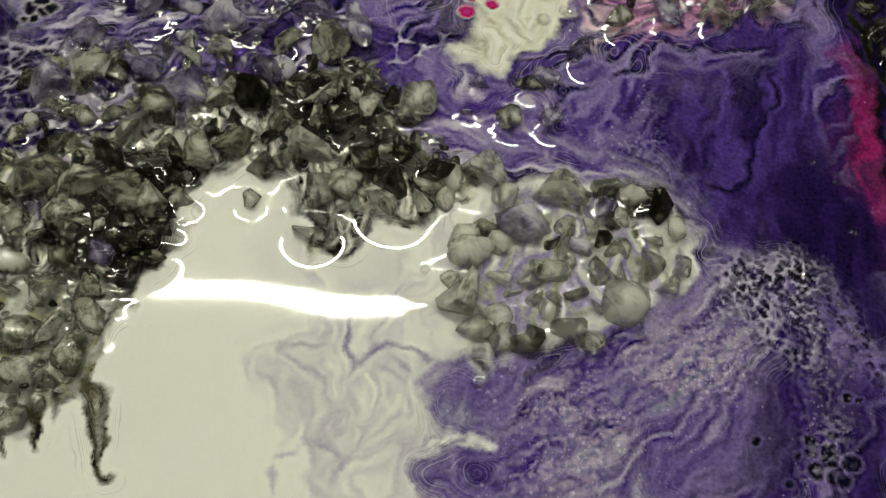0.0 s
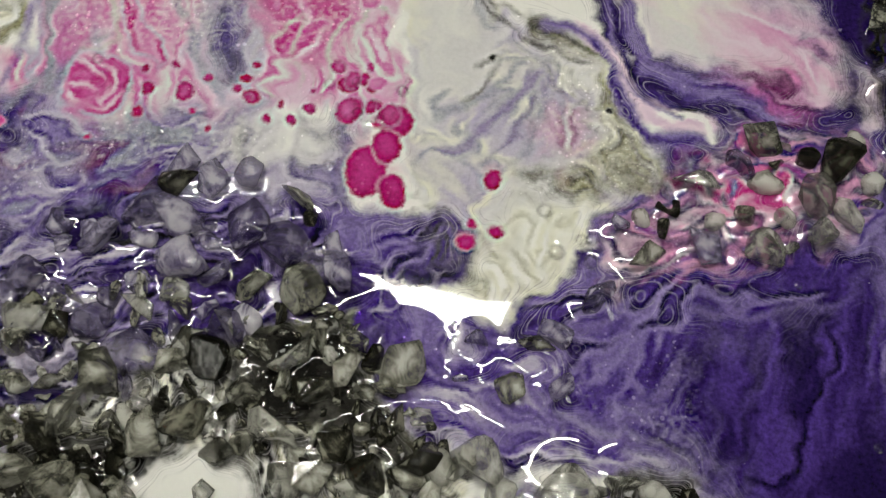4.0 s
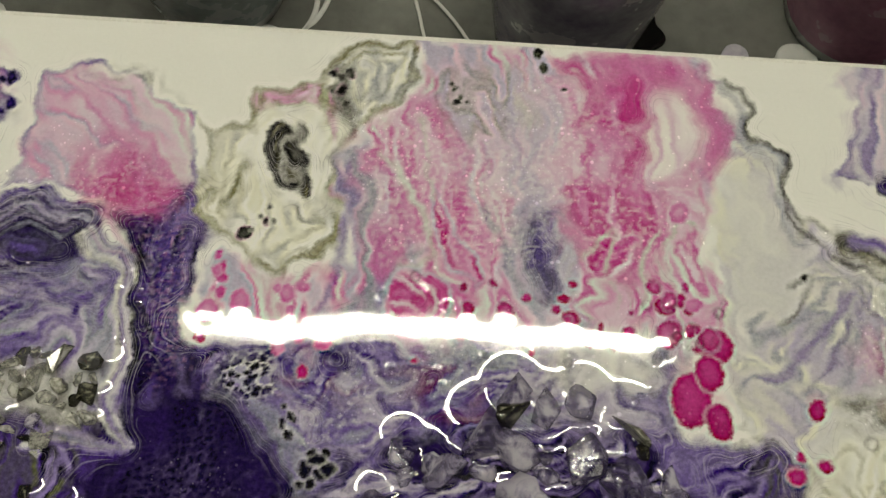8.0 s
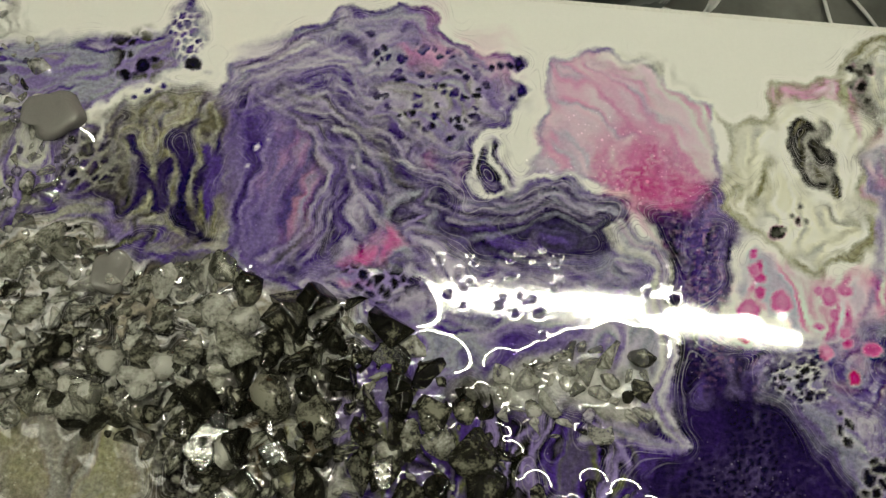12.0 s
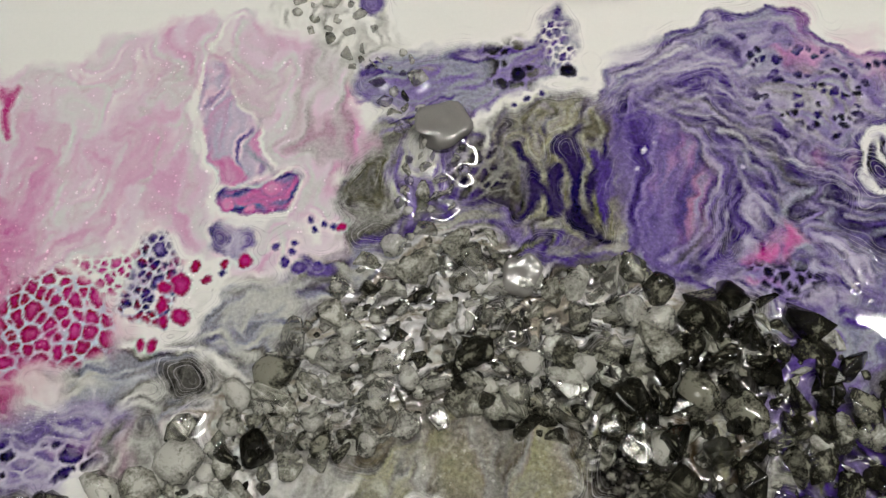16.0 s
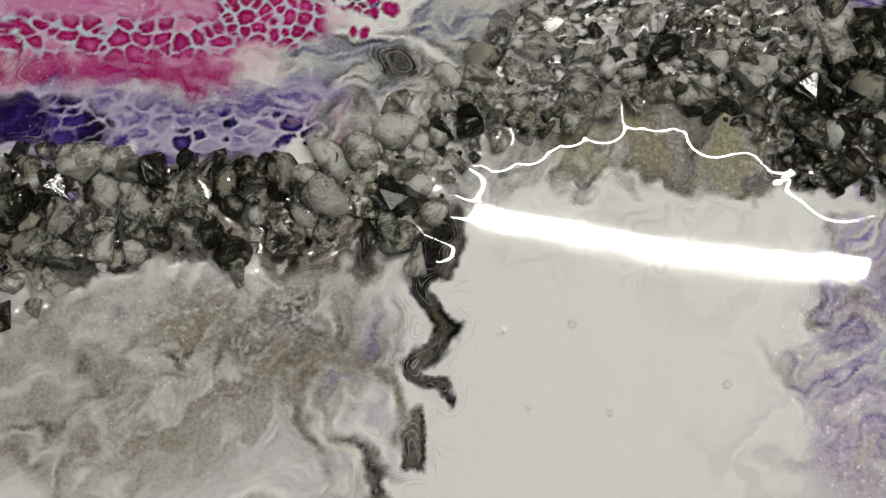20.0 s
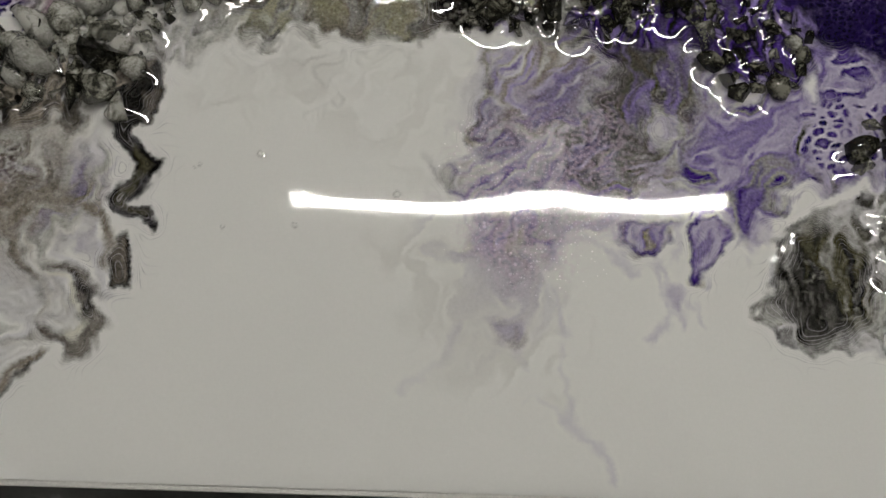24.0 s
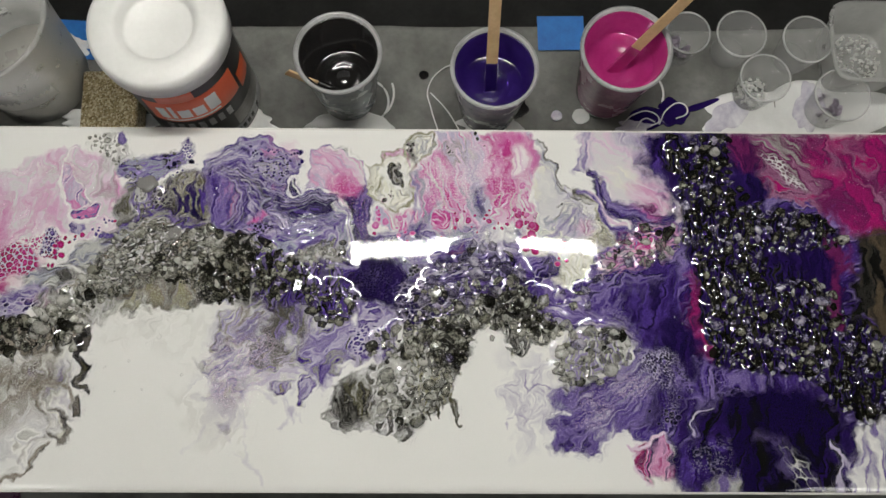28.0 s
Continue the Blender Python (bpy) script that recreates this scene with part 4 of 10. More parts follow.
fold([(-127.6, 91.3), (-118.1, 89.9), (-109.4, 94.9), (-103.5, 97.6), (-97.6, 93.4), (-90.8, 94.9), (-85.7, 92.1), (-86.3, 88.2), (-92.5, 84.6)], [(-132.5, 81.9), (-119.9, 80.1), (-109.7, 84.4), (-102.3, 86.8), (-97.2, 82.6), (-93, 86.2), (-90, 86.5), (-89.8, 84.9), (-92.7, 83.1)], 11, [PLUM, VIOLET, MIST, PLUM, SLATE], 1.3, 0.9, 0.5, 0.8)
fold([(-125.9, 79.4), (-112.8, 73), (-100, 66.7), (-86.9, 56.1), (-77.1, 45.5)], [(-92.7, 83.1), (-88.9, 75.6), (-80.7, 68.9), (-75.3, 57.5), (-72.6, 43.2)], 18, [VIOLET, MIST, LILAC, SLATE, VIOLET], 1.1, 0.7)
spots([(-189.3, 98.4, 0.8), (-191.3, 92.7, 0.5), (-186.5, 100.8, 0.3), (-121.7, 117.8, 0.5), (-161.3, 95.1, 0.5)], MIST, LILAC)
# folded white lip and its long thread
pool([(-94.9, 61.2), (-85.2, 68.4), (-77.1, 69.3), (-73.1, 57.7), (-73.3, 43.1), (-69.5, 32.2), (-84.6, 33.3), (-94.1, 40.7)], [LILAC, MIST, SLATE, LILAC, SILVER], warp=2, scale=5, ang=80, stretch=4, soft=5)
pool([(-92.6, 85), (-86.4, 88.8), (-81.3, 83), (-74.3, 80.7), (-73.2, 74.3), (-85.9, 76)], [SLATE, LILAC, PLUM], warp=0.6, scale=4, ang=-40, soft=1.5)
crisp_fold([(-86, 88.2), (-81.7, 82.7), (-75.2, 81), (-73.3, 76.1)], [(-91.3, 84.8), (-87.7, 78.9), (-80.8, 77.8), (-75.9, 74.9)], 9, [PALE, BLUSH, WHITE, PALE, CREAM, SILVER], 0.7, 1.0, 0.3, 0.2, 0.15, True)
crisp_fold([(-73.8, 78.1), (-73.9, 66.6), (-70.2, 52.1), (-72.9, 43.1), (-70.6, 36.3), (-66.4, 30.5)], [(-76.6, 75.5), (-76.8, 66.3), (-73.3, 51.8), (-77.5, 41.9), (-74.8, 35.8), (-67.9, 30)], 10, [MIST, SLATE, PALE, LILAC, MIST, SMOKE, PALE], 0.8, 0.9, 0.5, 0.6, 0.3, True)
crisp_fold([(-66.6, 30.2), (-74.5, 31.6), (-83.3, 34.8), (-91.7, 32.4)], [(-67.1, 29.3), (-75.6, 28.4), (-85.6, 28.9), (-94, 26.6)], 7, [MIST, SLATE, PALE, LILAC], 0.8, 0.8, 0.5, 0.6, 0.3, True)
crisp_fold([(-127.6, 91.3), (-118.1, 90.2), (-109.4, 95.2), (-103.5, 97.6), (-97.6, 93.7), (-90.9, 95.1), (-85.3, 92.1)], [(-126.7, 84.9), (-117.3, 83.5), (-107.2, 89.4), (-101.2, 90.9), (-96.2, 87.1), (-90.5, 88.7), (-86.3, 88.2)], 7, [MIST, PLUM, PALE, PLUM, LILAC], 0.6, 0.9, 0.3, 0.4, 0.2)
crisp_fold([(-204.2, 114.4), (-203, 120.7), (-189, 129.3), (-183.5, 135.2), (-169.8, 143)], [(-199.4, 111.4), (-194.8, 117.1), (-182.9, 123.7), (-168.6, 126.9), (-158.3, 124.4)], 7, [MIST, PLUM, PALE, VIOLET], 0.6, 0.8, 0.3, 0.5, 0.3)
crisp_fold([(-180.9, 113.3), (-165.9, 111.5), (-151.8, 104.4), (-142, 102.9), (-131.5, 96.6)], [(-178, 106.8), (-163.2, 105.8), (-158.8, 98.7), (-144.2, 96.9), (-133.7, 89.8)], 8, [MIST, PLUM, PALE, PLUM], 0.5, 0.7, 0.3, 0.8, 0.5)
crisp_fold([(-116.6, 78.9), (-107.4, 78.3), (-94.7, 73.5), (-79.3, 69)], [(-117.8, 64.7), (-105.2, 60.1), (-90.5, 61.7), (-78.2, 57.1)], 9, [MIST, SLATE, PALE, VIOLET], 0.5, 0.5, 0.3, 0.8, 0.5)
# gilt dark streaks
pool([(-232.1, 99.8), (-218.2, 111.9), (-205.1, 111.3), (-198.2, 103), (-203.9, 90.1), (-197.3, 68.8), (-213, 58.9), (-224.4, 64.3), (-233.3, 75.1)], [PLUM, MOSS, VIOLET, SOOT, PLUM, LILAC, BROWN], warp=2.5, scale=8, ang=70, stretch=2.2, contrast=1.2, soft=4)
lacing([(-243.7, 100.5), (-230.3, 98.2), (-227.4, 82.6), (-241.7, 79.5)], 3.0, (PLUM, SMOKE), ASH, 0.26, 0.7, 60, 1.8, alpha=0.6)
threads([(-227.6, 105.6), (-201.7, 109.8), (-198.2, 70.3), (-213.2, 60.5), (-225.3, 76)], OLIVE, 0.5, 9, 0.04, 60, 1.6)
fold([(-227.2, 100.2), (-225.8, 82.8), (-221.5, 67.9), (-214.7, 60.3)], [(-203.1, 104.3), (-203.7, 86.7), (-201.4, 73.3), (-211.5, 59)], 9, [MOSS, PLUM, OLIVE, SOOT], 1.0, 0.6)
# -- blush dome and the dark river under it
pool([(-109.3, 133.9), (-102.9, 134.5), (-97, 139.5), (-92.3, 141.4), (-83.9, 137.3), (-75.1, 127.8), (-66.9, 123.8), (-62.2, 124), (-64.3, 113.7), (-60.1, 104.2), (-62, 98.3), (-70.9, 95), (-88, 97.2), (-94.1, 96.5), (-103.6, 98.7), (-113.3, 95.3), (-110.1, 107.2), (-109.7, 120.8)], [BLUSH, PALE, ROSE, MIST, BLUSH], warp=1.5, fine=0.4, scale=9, ang=-55, stretch=3, contrast=0.85, rim=(LILAC, 0.9), raise_by=0.1)
pool([(-94.9, 135.3), (-88.5, 135.1), (-81.2, 125.4), (-75.7, 115.8), (-87, 119.7)], [ROSE, PINK, BLUSH], warp=3, ang=-50, soft=7, alpha=0.8)
pool([(-99.7, 120.1), (-92.9, 115.7), (-89.2, 109.4), (-95.7, 112)], [LILAC, MIST], warp=3, soft=5, alpha=0.7)
flecks([(-112.8, 97), (-104.8, 109.4), (-73.9, 112.7), (-62.3, 102.4), (-88.1, 98)], WHITE, 1.0, 0.35)
pool([(-84.3, 91.1), (-72.4, 94), (-60.7, 100.9), (-56.7, 87), (-57.3, 77.6), (-61.2, 65), (-52.8, 48.3), (-42.3, 38.2), (-27.9, 30.1), (-26.2, 22.2), (-95.4, 14), (-94.8, 20.9), (-83.9, 25.7), (-66.5, 30.5), (-71.2, 52), (-74.2, 75.7), (-81.4, 84.3)], [INK, BLACK, INK, PLUM, INK], warp=2.5, scale=12, ang=80, stretch=3, soft=2)
pool([(-95, 98), (-88.2, 99.3), (-71.3, 99.8), (-66.5, 97), (-70.6, 91), (-81.2, 90.6), (-89.3, 95.4)], [PINK, HOT, PINK, ROSE], warp=2.5, soft=10, ang=-15)
pool([(-83.6, 91.2), (-72.4, 94), (-62, 97.5), (-59.7, 86.7), (-71.7, 85.3), (-79.3, 86.1)], [DUSK, VIOLET, PLUM], warp=2.5, scale=7, soft=9, alpha=0.75)
pool([(-70.4, 88.6), (-60.6, 99.3), (-56.6, 85.4), (-58.7, 71.3), (-67.5, 70.3)], [VIOLET, LILAC, PLUM], warp=3, ang=80, stretch=4, soft=6)
pool([(-96.1, 101.2), (-88.5, 102.8), (-71.5, 101.7), (-66.6, 98.6), (-72.4, 94.5), (-84.6, 94.4)], [HOT, PINK, HOT, ROSE], warp=2, scale=6, ang=-10, soft=6, alpha=0.9)
fold([(-108.4, 133.1), (-108.2, 117.5), (-110.3, 102.2), (-111.9, 96.2)], [(-75, 126.9), (-66.7, 120.1), (-64.3, 108.7), (-62.1, 99.9)], 16, [BLUSH, PALE, ROSE, MIST], 1.6, 0.4, 1.6)
fold([(-73.1, 75.8), (-69.5, 58.1), (-65.5, 44), (-60.6, 36)], [(-58.1, 85.3), (-58.3, 65.3), (-52.8, 48.3), (-45.1, 37.8)], 10, [PLUM, VIOLET, INK, LILAC], 1.6, 0.6, 1.0)
flecks([(-72.3, 93.2), (-60.7, 100.9), (-54.5, 74.8), (-46.8, 43.3), (-61.4, 47.3), (-67.7, 73.4)], ROSE, 0.9, 0.4, 0.8)
stroke([(-85.2, 92.6), (-80.7, 84.4), (-75.2, 81.8)], 1.2, ROSE, 1, 0.7)
stroke([(-65.6, 45.4), (-61.7, 42.3), (-54.9, 36.7), (-54.8, 24.2)], 2.1, LILAC, 3, 0.6)
flecks([(-55.8, 28.2), (-34.7, 26.6), (-34.5, 21.2), (-55.1, 18.8)], LILAC, 1.3, 0.5)
# -- cream island round a dark drop
pool([(-49.2, 128.7), (-43.9, 131.9), (-31.6, 134.9), (-25.6, 144.2), (-14.8, 151.4), (-2.2, 152.3), (-4.9, 130), (-17, 120.3), (-18.2, 105.5), (-19.3, 89.5), (-26.8, 82.5), (-33.9, 76.8), (-42.9, 78.9), (-52.2, 85.6), (-59.5, 94.6), (-59.6, 107.5), (-62.9, 122.2), (-57.2, 117.8), (-48.8, 121.2)], [CREAM, WHITE, CREAM, SILVER, WHITE], warp=2, scale=6, soft=1.5, rim=(OLIVE, 2.0), bands=(OLIVE, 3.4, 9))
pool([(-49.3, 129.6), (-30, 135), (-23.6, 129.7), (-21.9, 119.8), (-26.6, 126), (-36, 128.4), (-45.2, 126.6)], [BLUSH, ROSE, OLIVE, CREAM], warp=1.5, scale=3, bands=(OLIVE, 2, 8), soft=2)
pool([(-58.5, 114.3), (-47.5, 110.5), (-47.5, 95.9), (-52.4, 89), (-58.2, 97.9)], [OLIVE, CREAM, CREAM], warp=3, scale=4, ang=80, alpha=(0.6, 0.7, 6), soft=4)
wash([(-28.6, 139.5), (-3.8, 152.5), (-5.2, 131.6), (-15.8, 123.8)], SLATE, 0.6, 5)
pool([(-41.1, 122), (-35.8, 124.2), (-30.3, 120.9), (-28.7, 114.1), (-29.9, 107.5), (-25.5, 98), (-27.2, 94.1), (-31.4, 95.3), (-34.6, 100.8), (-38.6, 100.4), (-41.1, 103.8), (-39.6, 111.3), (-42.4, 116)], [MOSS, SMOKE, OLIVE, SOOT], warp=1, scale=3.5, soft=1.2, bands=(ASH, 1.8, 5), raise_by=0.3)
pool([(-40.4, 105), (-34.7, 104.5), (-34.9, 100.8), (-39.1, 100)], [SOOT, BLACK], warp=0.6, soft=1)
spots([(-44.8, 88.3, 2), (-39.3, 92.3, 0.9), (-22.5, 134.1, 1.4), (-19.7, 138.7, 1.2), (-24.7, 139.6, 0.9)], SMOKE, ROSE)
stroke([(-23.4, 137.5), (-20.8, 128.6), (-17.7, 121.7)], 3.7, SMOKE, 3, 0.8)
spots([(-25.2, 139.2, 1.2), (-20.2, 139.2, 1.4), (11.2, 132.7, 1.1), (34.6, 150.5, 1.4), (36.1, 145.7, 1.4), (41.8, 138.8, 0.6), (-22.2, 134, 1.5)], SOOT, ASH)
# -- the big pink pour
pool([(-2.2, 152.4), (33.7, 152.7), (82.9, 153.3), (85.4, 143.3), (89.9, 129.2), (84.8, 118.4), (81.3, 104.5), (79.4, 88.1), (87.3, 80.7), (90.5, 65.5), (80, 60.3), (63.7, 66.7), (44.3, 60.9), (23.4, 61), (-0.1, 56.4), (-20.7, 53.5), (-40.9, 59.7), (-53.7, 64.9), (-57.4, 74), (-51.6, 81.6), (-40.1, 76.8), (-30.7, 75), (-17.8, 83.1), (-17.2, 96.1), (-17.3, 109.6), (-18, 120), (-3, 129.9), (0.2, 142.9)],
     [BLUSH, ROSE, PALE, PINK, BLUSH, MIST], warp=3, scale=7, ang=-75, stretch=4, contrast=1.1, soft=2.5)
threads([(-15.1, 120.2), (-0.5, 141), (33.9, 148.9), (82, 150.4), (86.4, 130.7), (79.1, 89.7), (44, 71.5), (-1.1, 68.5)], WHITE, 0.25, 12, 0.06, -75, 3)
pool([(47.1, 149.9), (72.1, 151.6), (81.9, 146.7), (88.8, 130.9), (82.9, 118.2), (71.8, 127.9), (62.1, 120.3), (57.3, 116.5), (52.4, 126.6)], [ROSE, PINK, HOT, BLUSH, ROSE], warp=3, scale=7, ang=-80, stretch=4, soft=6)
stroke([(57.9, 148.7), (61.3, 136.1), (58.1, 125.2), (61.3, 120.2)], 4.9, HOT, 4, 0.7, 2)
pool([(67, 136.5), (80.1, 141.1), (81.4, 123.3), (71.7, 115.7)], [WHITE, BLUSH], warp=3, soft=8, alpha=0.8)
pool([(39.4, 100), (52.7, 102.6), (69.2, 110.4), (69.2, 98.7), (62.1, 86.9), (51.4, 83), (43.6, 88.9)], [PINK, HOT, ROSE], warp=2, scale=7, ang=-60, soft=5)
stroke([(0.4, 128.3), (7, 127), (11.2, 111.6), (5.7, 99.4), (12.8, 86.8), (19.4, 79.2)], 7.1, ROSE, 2, 0.9, 2)
stroke([(1.2, 128.4), (8.7, 126.2), (13.6, 111.7), (8.1, 99.5), (15.1, 86.9), (21, 78.5)], 1.1, PINK, 1, 0.8, 2)
stroke([(-0.2, 125.6), (4.5, 106), (3.3, 89.3), (-2.3, 82.5)], 1.5, SLATE, 1.5, 0.8, 2)
stroke([(-6.8, 117.2), (-1, 105.6), (3.8, 94.3)], 0.9, MIST, 1, 0.9, 2)
stroke([(31.5, 102.8), (37.3, 93.3), (43.8, 80.9)], 6.2, VIOLET, 7, 0.8, 2, 1)
stroke([(-13.3, 101.4), (-9.2, 90.1), (-4.7, 74.4)], 2.2, LILAC, 3, 0.8)
stroke([(-17.5, 111.3), (-9.5, 93.4), (-10.8, 74)], 0.8, VIOLET, 1, 0.7)
flecks([(-17.3, 109.6), (3.7, 128.6), (39.6, 122.2), (43.5, 93.7), (-2.6, 85.7)], WHITE, 1.1, 0.35)
flecks([(43.3, 103.6), (81.2, 116.4), (77.6, 91.2), (43.6, 88.9)], WHITE, 1.0, 0.3)
fold([(-0.8, 144.6), (-1.2, 128.2), (-6.2, 110.4), (-9.2, 90.1), (-9.2, 74.1)], [(33.9, 148.9), (26.5, 126.6), (32.3, 102.9), (39.1, 85.3), (44, 74.6)], 20, [BLUSH, ROSE, PALE, ROSE, MIST, PINK], 1.8, 0.4, 1.6)
fold([(35.5, 149), (42.7, 127.7), (44.8, 107.1), (43.6, 90.5)], [(82, 150.4), (88, 130.8), (79.5, 109.5), (69.9, 95.5)], 16, [ROSE, PINK, WHITE, HOT, BLUSH], 2.4, 0.4, 2.2)
fold([(-17.5, 79.9), (-22.2, 67.1), (-33.4, 60.2)], [(-1.7, 74.7), (-3.9, 65.2), (-9.3, 58.8)], 8, [LILAC, PINK, MIST], 1.2, 0.6)
pool([(13, 142.7), (35, 143.7), (39.7, 102.3), (31.4, 91.4), (19.5, 108.6)], [PALE, BLUSH, MIST, BLUSH], warp=3, scale=9, ang=-80, soft=10, alpha=0.85)
pool([(36.7, 143.7), (63.6, 144.9), (69.2, 114.6), (67.6, 93.9), (58.9, 84.4), (51.1, 85.1), (43.7, 95.4), (38.5, 113.2)], [PINK, ROSE, BLUSH, ROSE, BLUSH], warp=2, scale=9, ang=-85, stretch=3.5, soft=7)
pool([(45.2, 95.5), (57.7, 98.7), (67.3, 97.4), (61.9, 86.3), (52.6, 85.1)], [HOT, PINK, ROSE], warp=1.5, scale=7, soft=12, alpha=0.9)
pool([(49.4, 144.3), (64.5, 144.9), (64.6, 121.8), (58.5, 116.8), (52.8, 125)], [HOT, PINK, ROSE], warp=2, scale=6, ang=-80, soft=7)
pool([(1.9, 106), (14.3, 110.2), (23.5, 91), (22, 79.2), (16.1, 78.6), (7.7, 90.2)], [PINK, ROSE, PINK, BLUSH], warp=2, scale=6, ang=-80, stretch=4, soft=5)
pool([(30.5, 98.3), (41.6, 99.7), (49.2, 80.2), (44.7, 71.7), (34.9, 76.2)], [LILAC, SLATE, MIST], warp=3, scale=7, ang=-80, soft=9, alpha=0.85)
pool([(-16.6, 112.5), (-10, 112.8), (-4.5, 86.2), (-6.6, 75.8), (-13, 89.2)], [MIST, LILAC, SLATE], warp=3, ang=-85, soft=7, alpha=0.75)
pool([(68.7, 122), (81.5, 126.3), (81.3, 100.7), (73.6, 96.8)], [BLUSH, ROSE, PALE], warp=3, scale=7, ang=-80, soft=8, alpha=0.85)
flecks([(-13.4, 118.3), (78.2, 126.1), (80.5, 88.5), (-5.4, 82.7)], WHITE, 1.0, 0.25)
# lobed cell and drops
pool([(15.2, 82.2), (21.1, 84.2), (22.6, 78.5), (18.2, 76.7)], [PINK, HOT], warp=1, soft=1)
spots([(77.5, 51.4, 6.4), (84.1, 65.7, 5), (82.5, 58.6, 4.1), (84.8, 46.8, 4), (71.4, 68, 3.2), (70.3, 75.8, 2.8), (67, 81.1, 2.2), (61.2, 68, 1.6), (57.1, 63.7, 1)], MAGENTA, PALE, HOT)
spots([(28.2, 72.3, 2.5), (17.9, 71, 1.6), (-51.4, 66.6, 2.8), (-24.3, 52, 1.6), (-52.5, 59.6, 1.6), (109.8, 51.2, 2.5), (111.3, 37, 1.6), (104.1, 33.5, 2.1), (53.3, 68.4, 0.9), (50.7, 63.9, 1), (45.4, 70.3, 2.2), (35.3, 61.4, 0.9), (5, 56.9, 0.9), (16.7, 64.6, 1.5), (34.3, 76, 1), (74.4, 77.6, 1.8), (77, 75.4, 1.5), (78.8, 70, 1.5), (79.8, 64.3, 1.2), (43.8, 75.8, 1.5)], MAGENTA, PALE, HOT)
spots([(-49.2, 76, 1.8), (-48.9, 78.5, 1.3), (-49.1, 71.9, 1.5), (-43, 69, 2.3), (-19.6, 59.6, 2.1), (-32.2, 57.7, 1.5), (-25.9, 60.5, 1.3)], PINK, BLUSH, HOT)
# lilac shore under the pink
pool([(-35.9, 56.7), (-8.8, 67.8), (15.1, 59.9), (32.2, 67.2), (56.4, 62.4), (70.7, 69.5), (77.1, 59.1), (70.6, 45.3), (61.1, 38.9), (34.8, 43), (8.8, 41.4), (-2.9, 31.8), (-13.9, 19.7), (-27.9, 24.4), (-38.1, 38.3), (-48.3, 43.7), (-51, 55.8)], [LILAC, VIOLET, MIST, LILAC, SLATE], warp=4, scale=7, ang=15, stretch=2, alpha=(0.95, 0.4, 10), soft=6)
pool([(-19.3, 57.8), (-9, 60), (-6.5, 53.9), (-16.4, 50.2)], [VIOLET, PLUM], warp=3, soft=4)
flecks([(-26.8, 57.3), (32.2, 67.2), (71, 63.3), (69.2, 45.3), (19.6, 48), (-21.2, 27.7)], WHITE, 1.1, 0.32)
pool([(-2, 50), (6, 58), (18, 60), (28, 57), (34, 48), (22, 40), (8, 38)], [DUSK, VIOLET, SLATE, PLUM], warp=4, scale=6, ang=20, soft=8, alpha=0.75)
pool([(-36, 50), (-24, 53), (-8, 50), (-6, 40), (-16, 32), (-30, 34)], [SLATE, DUSK, VIOLET, LILAC], warp=4, scale=6, ang=15, soft=8, alpha=0.6)
pool([(-20, 66), (-13, 69), (-8, 63), (-12, 58), (-19, 60)], [PLUM, VIOLET, DUSK], warp=3, scale=5, soft=4, alpha=0.85)
pool([(32.7, 62.5), (56.2, 65.5), (69.6, 63.2), (73.3, 48.5), (60.7, 44.7), (45.8, 49.7)], [WHITE, PALE, SILVER], warp=4, scale=6, alpha=(0.5, 0.6, 8), soft=8)
spots([(-20.5, 27.8, 2.1), (-17.9, 29.7, 1.6), (-16.9, 26.6, 1.8), (-21.9, 23.8, 1.2), (-16.2, 32.1, 1.2), (-26.4, 35.4, 1.2), (-28.5, 38.9, 0.9), (-25.7, 39.9, 0.9), (-19, 23.9, 0.7), (-14, 28.2, 1)], INK, MIST)
# -- pale wash and moss right of the pink
pool([(87.2, 127.3), (95.7, 135), (99, 126.1), (105.3, 120.2), (107.3, 104), (120.5, 94.5), (133, 87.1), (141.1, 70.7), (154.7, 57.7), (147.9, 48.9), (131, 37.9), (120, 31.5), (106.2, 36.2), (92, 43.8), (89.3, 61.4), (87.2, 81.5), (81.3, 97.5), (82.2, 112.9)], [WHITE, PALE, CREAM, MIST, WHITE], warp=3, scale=13, ang=-60, stretch=1.5, contrast=0.9, soft=3)
threads([(89.1, 93), (108.6, 97.4), (127.8, 83.9), (137.6, 70.5), (117.3, 51.3), (91.8, 52.6)], SLATE, 0.7, 8, 0.045, -50, 1.5)
wash([(90.8, 86.6), (120.5, 91.5), (134.8, 73.4), (120.2, 54.4), (91.6, 58.5)], MIST, 0.9, 7, -50, 2)
wash([(111.6, 83), (123.3, 80.5), (124.6, 66.6), (113.1, 72.1)], VIOLET, 0.5, 4, -60, 3)
pool([(120.3, 66.4), (130.4, 73.1), (134.6, 67.2), (130.1, 58), (123, 57.5)], [BLUSH, ROSE, MIST], warp=3, scale=4, soft=5, alpha=0.7)
stroke([(94.9, 135.8), (96.7, 125.6), (105, 122), (107.3, 105.7), (119.1, 96.3), (130.8, 88.9)], 1.5, SMOKE, 1.2, 0.8, 1.5)
stroke([(89.3, 134.6), (92.8, 124), (102.2, 119.2)], 5, SLATE, 5, 0.6, 2)
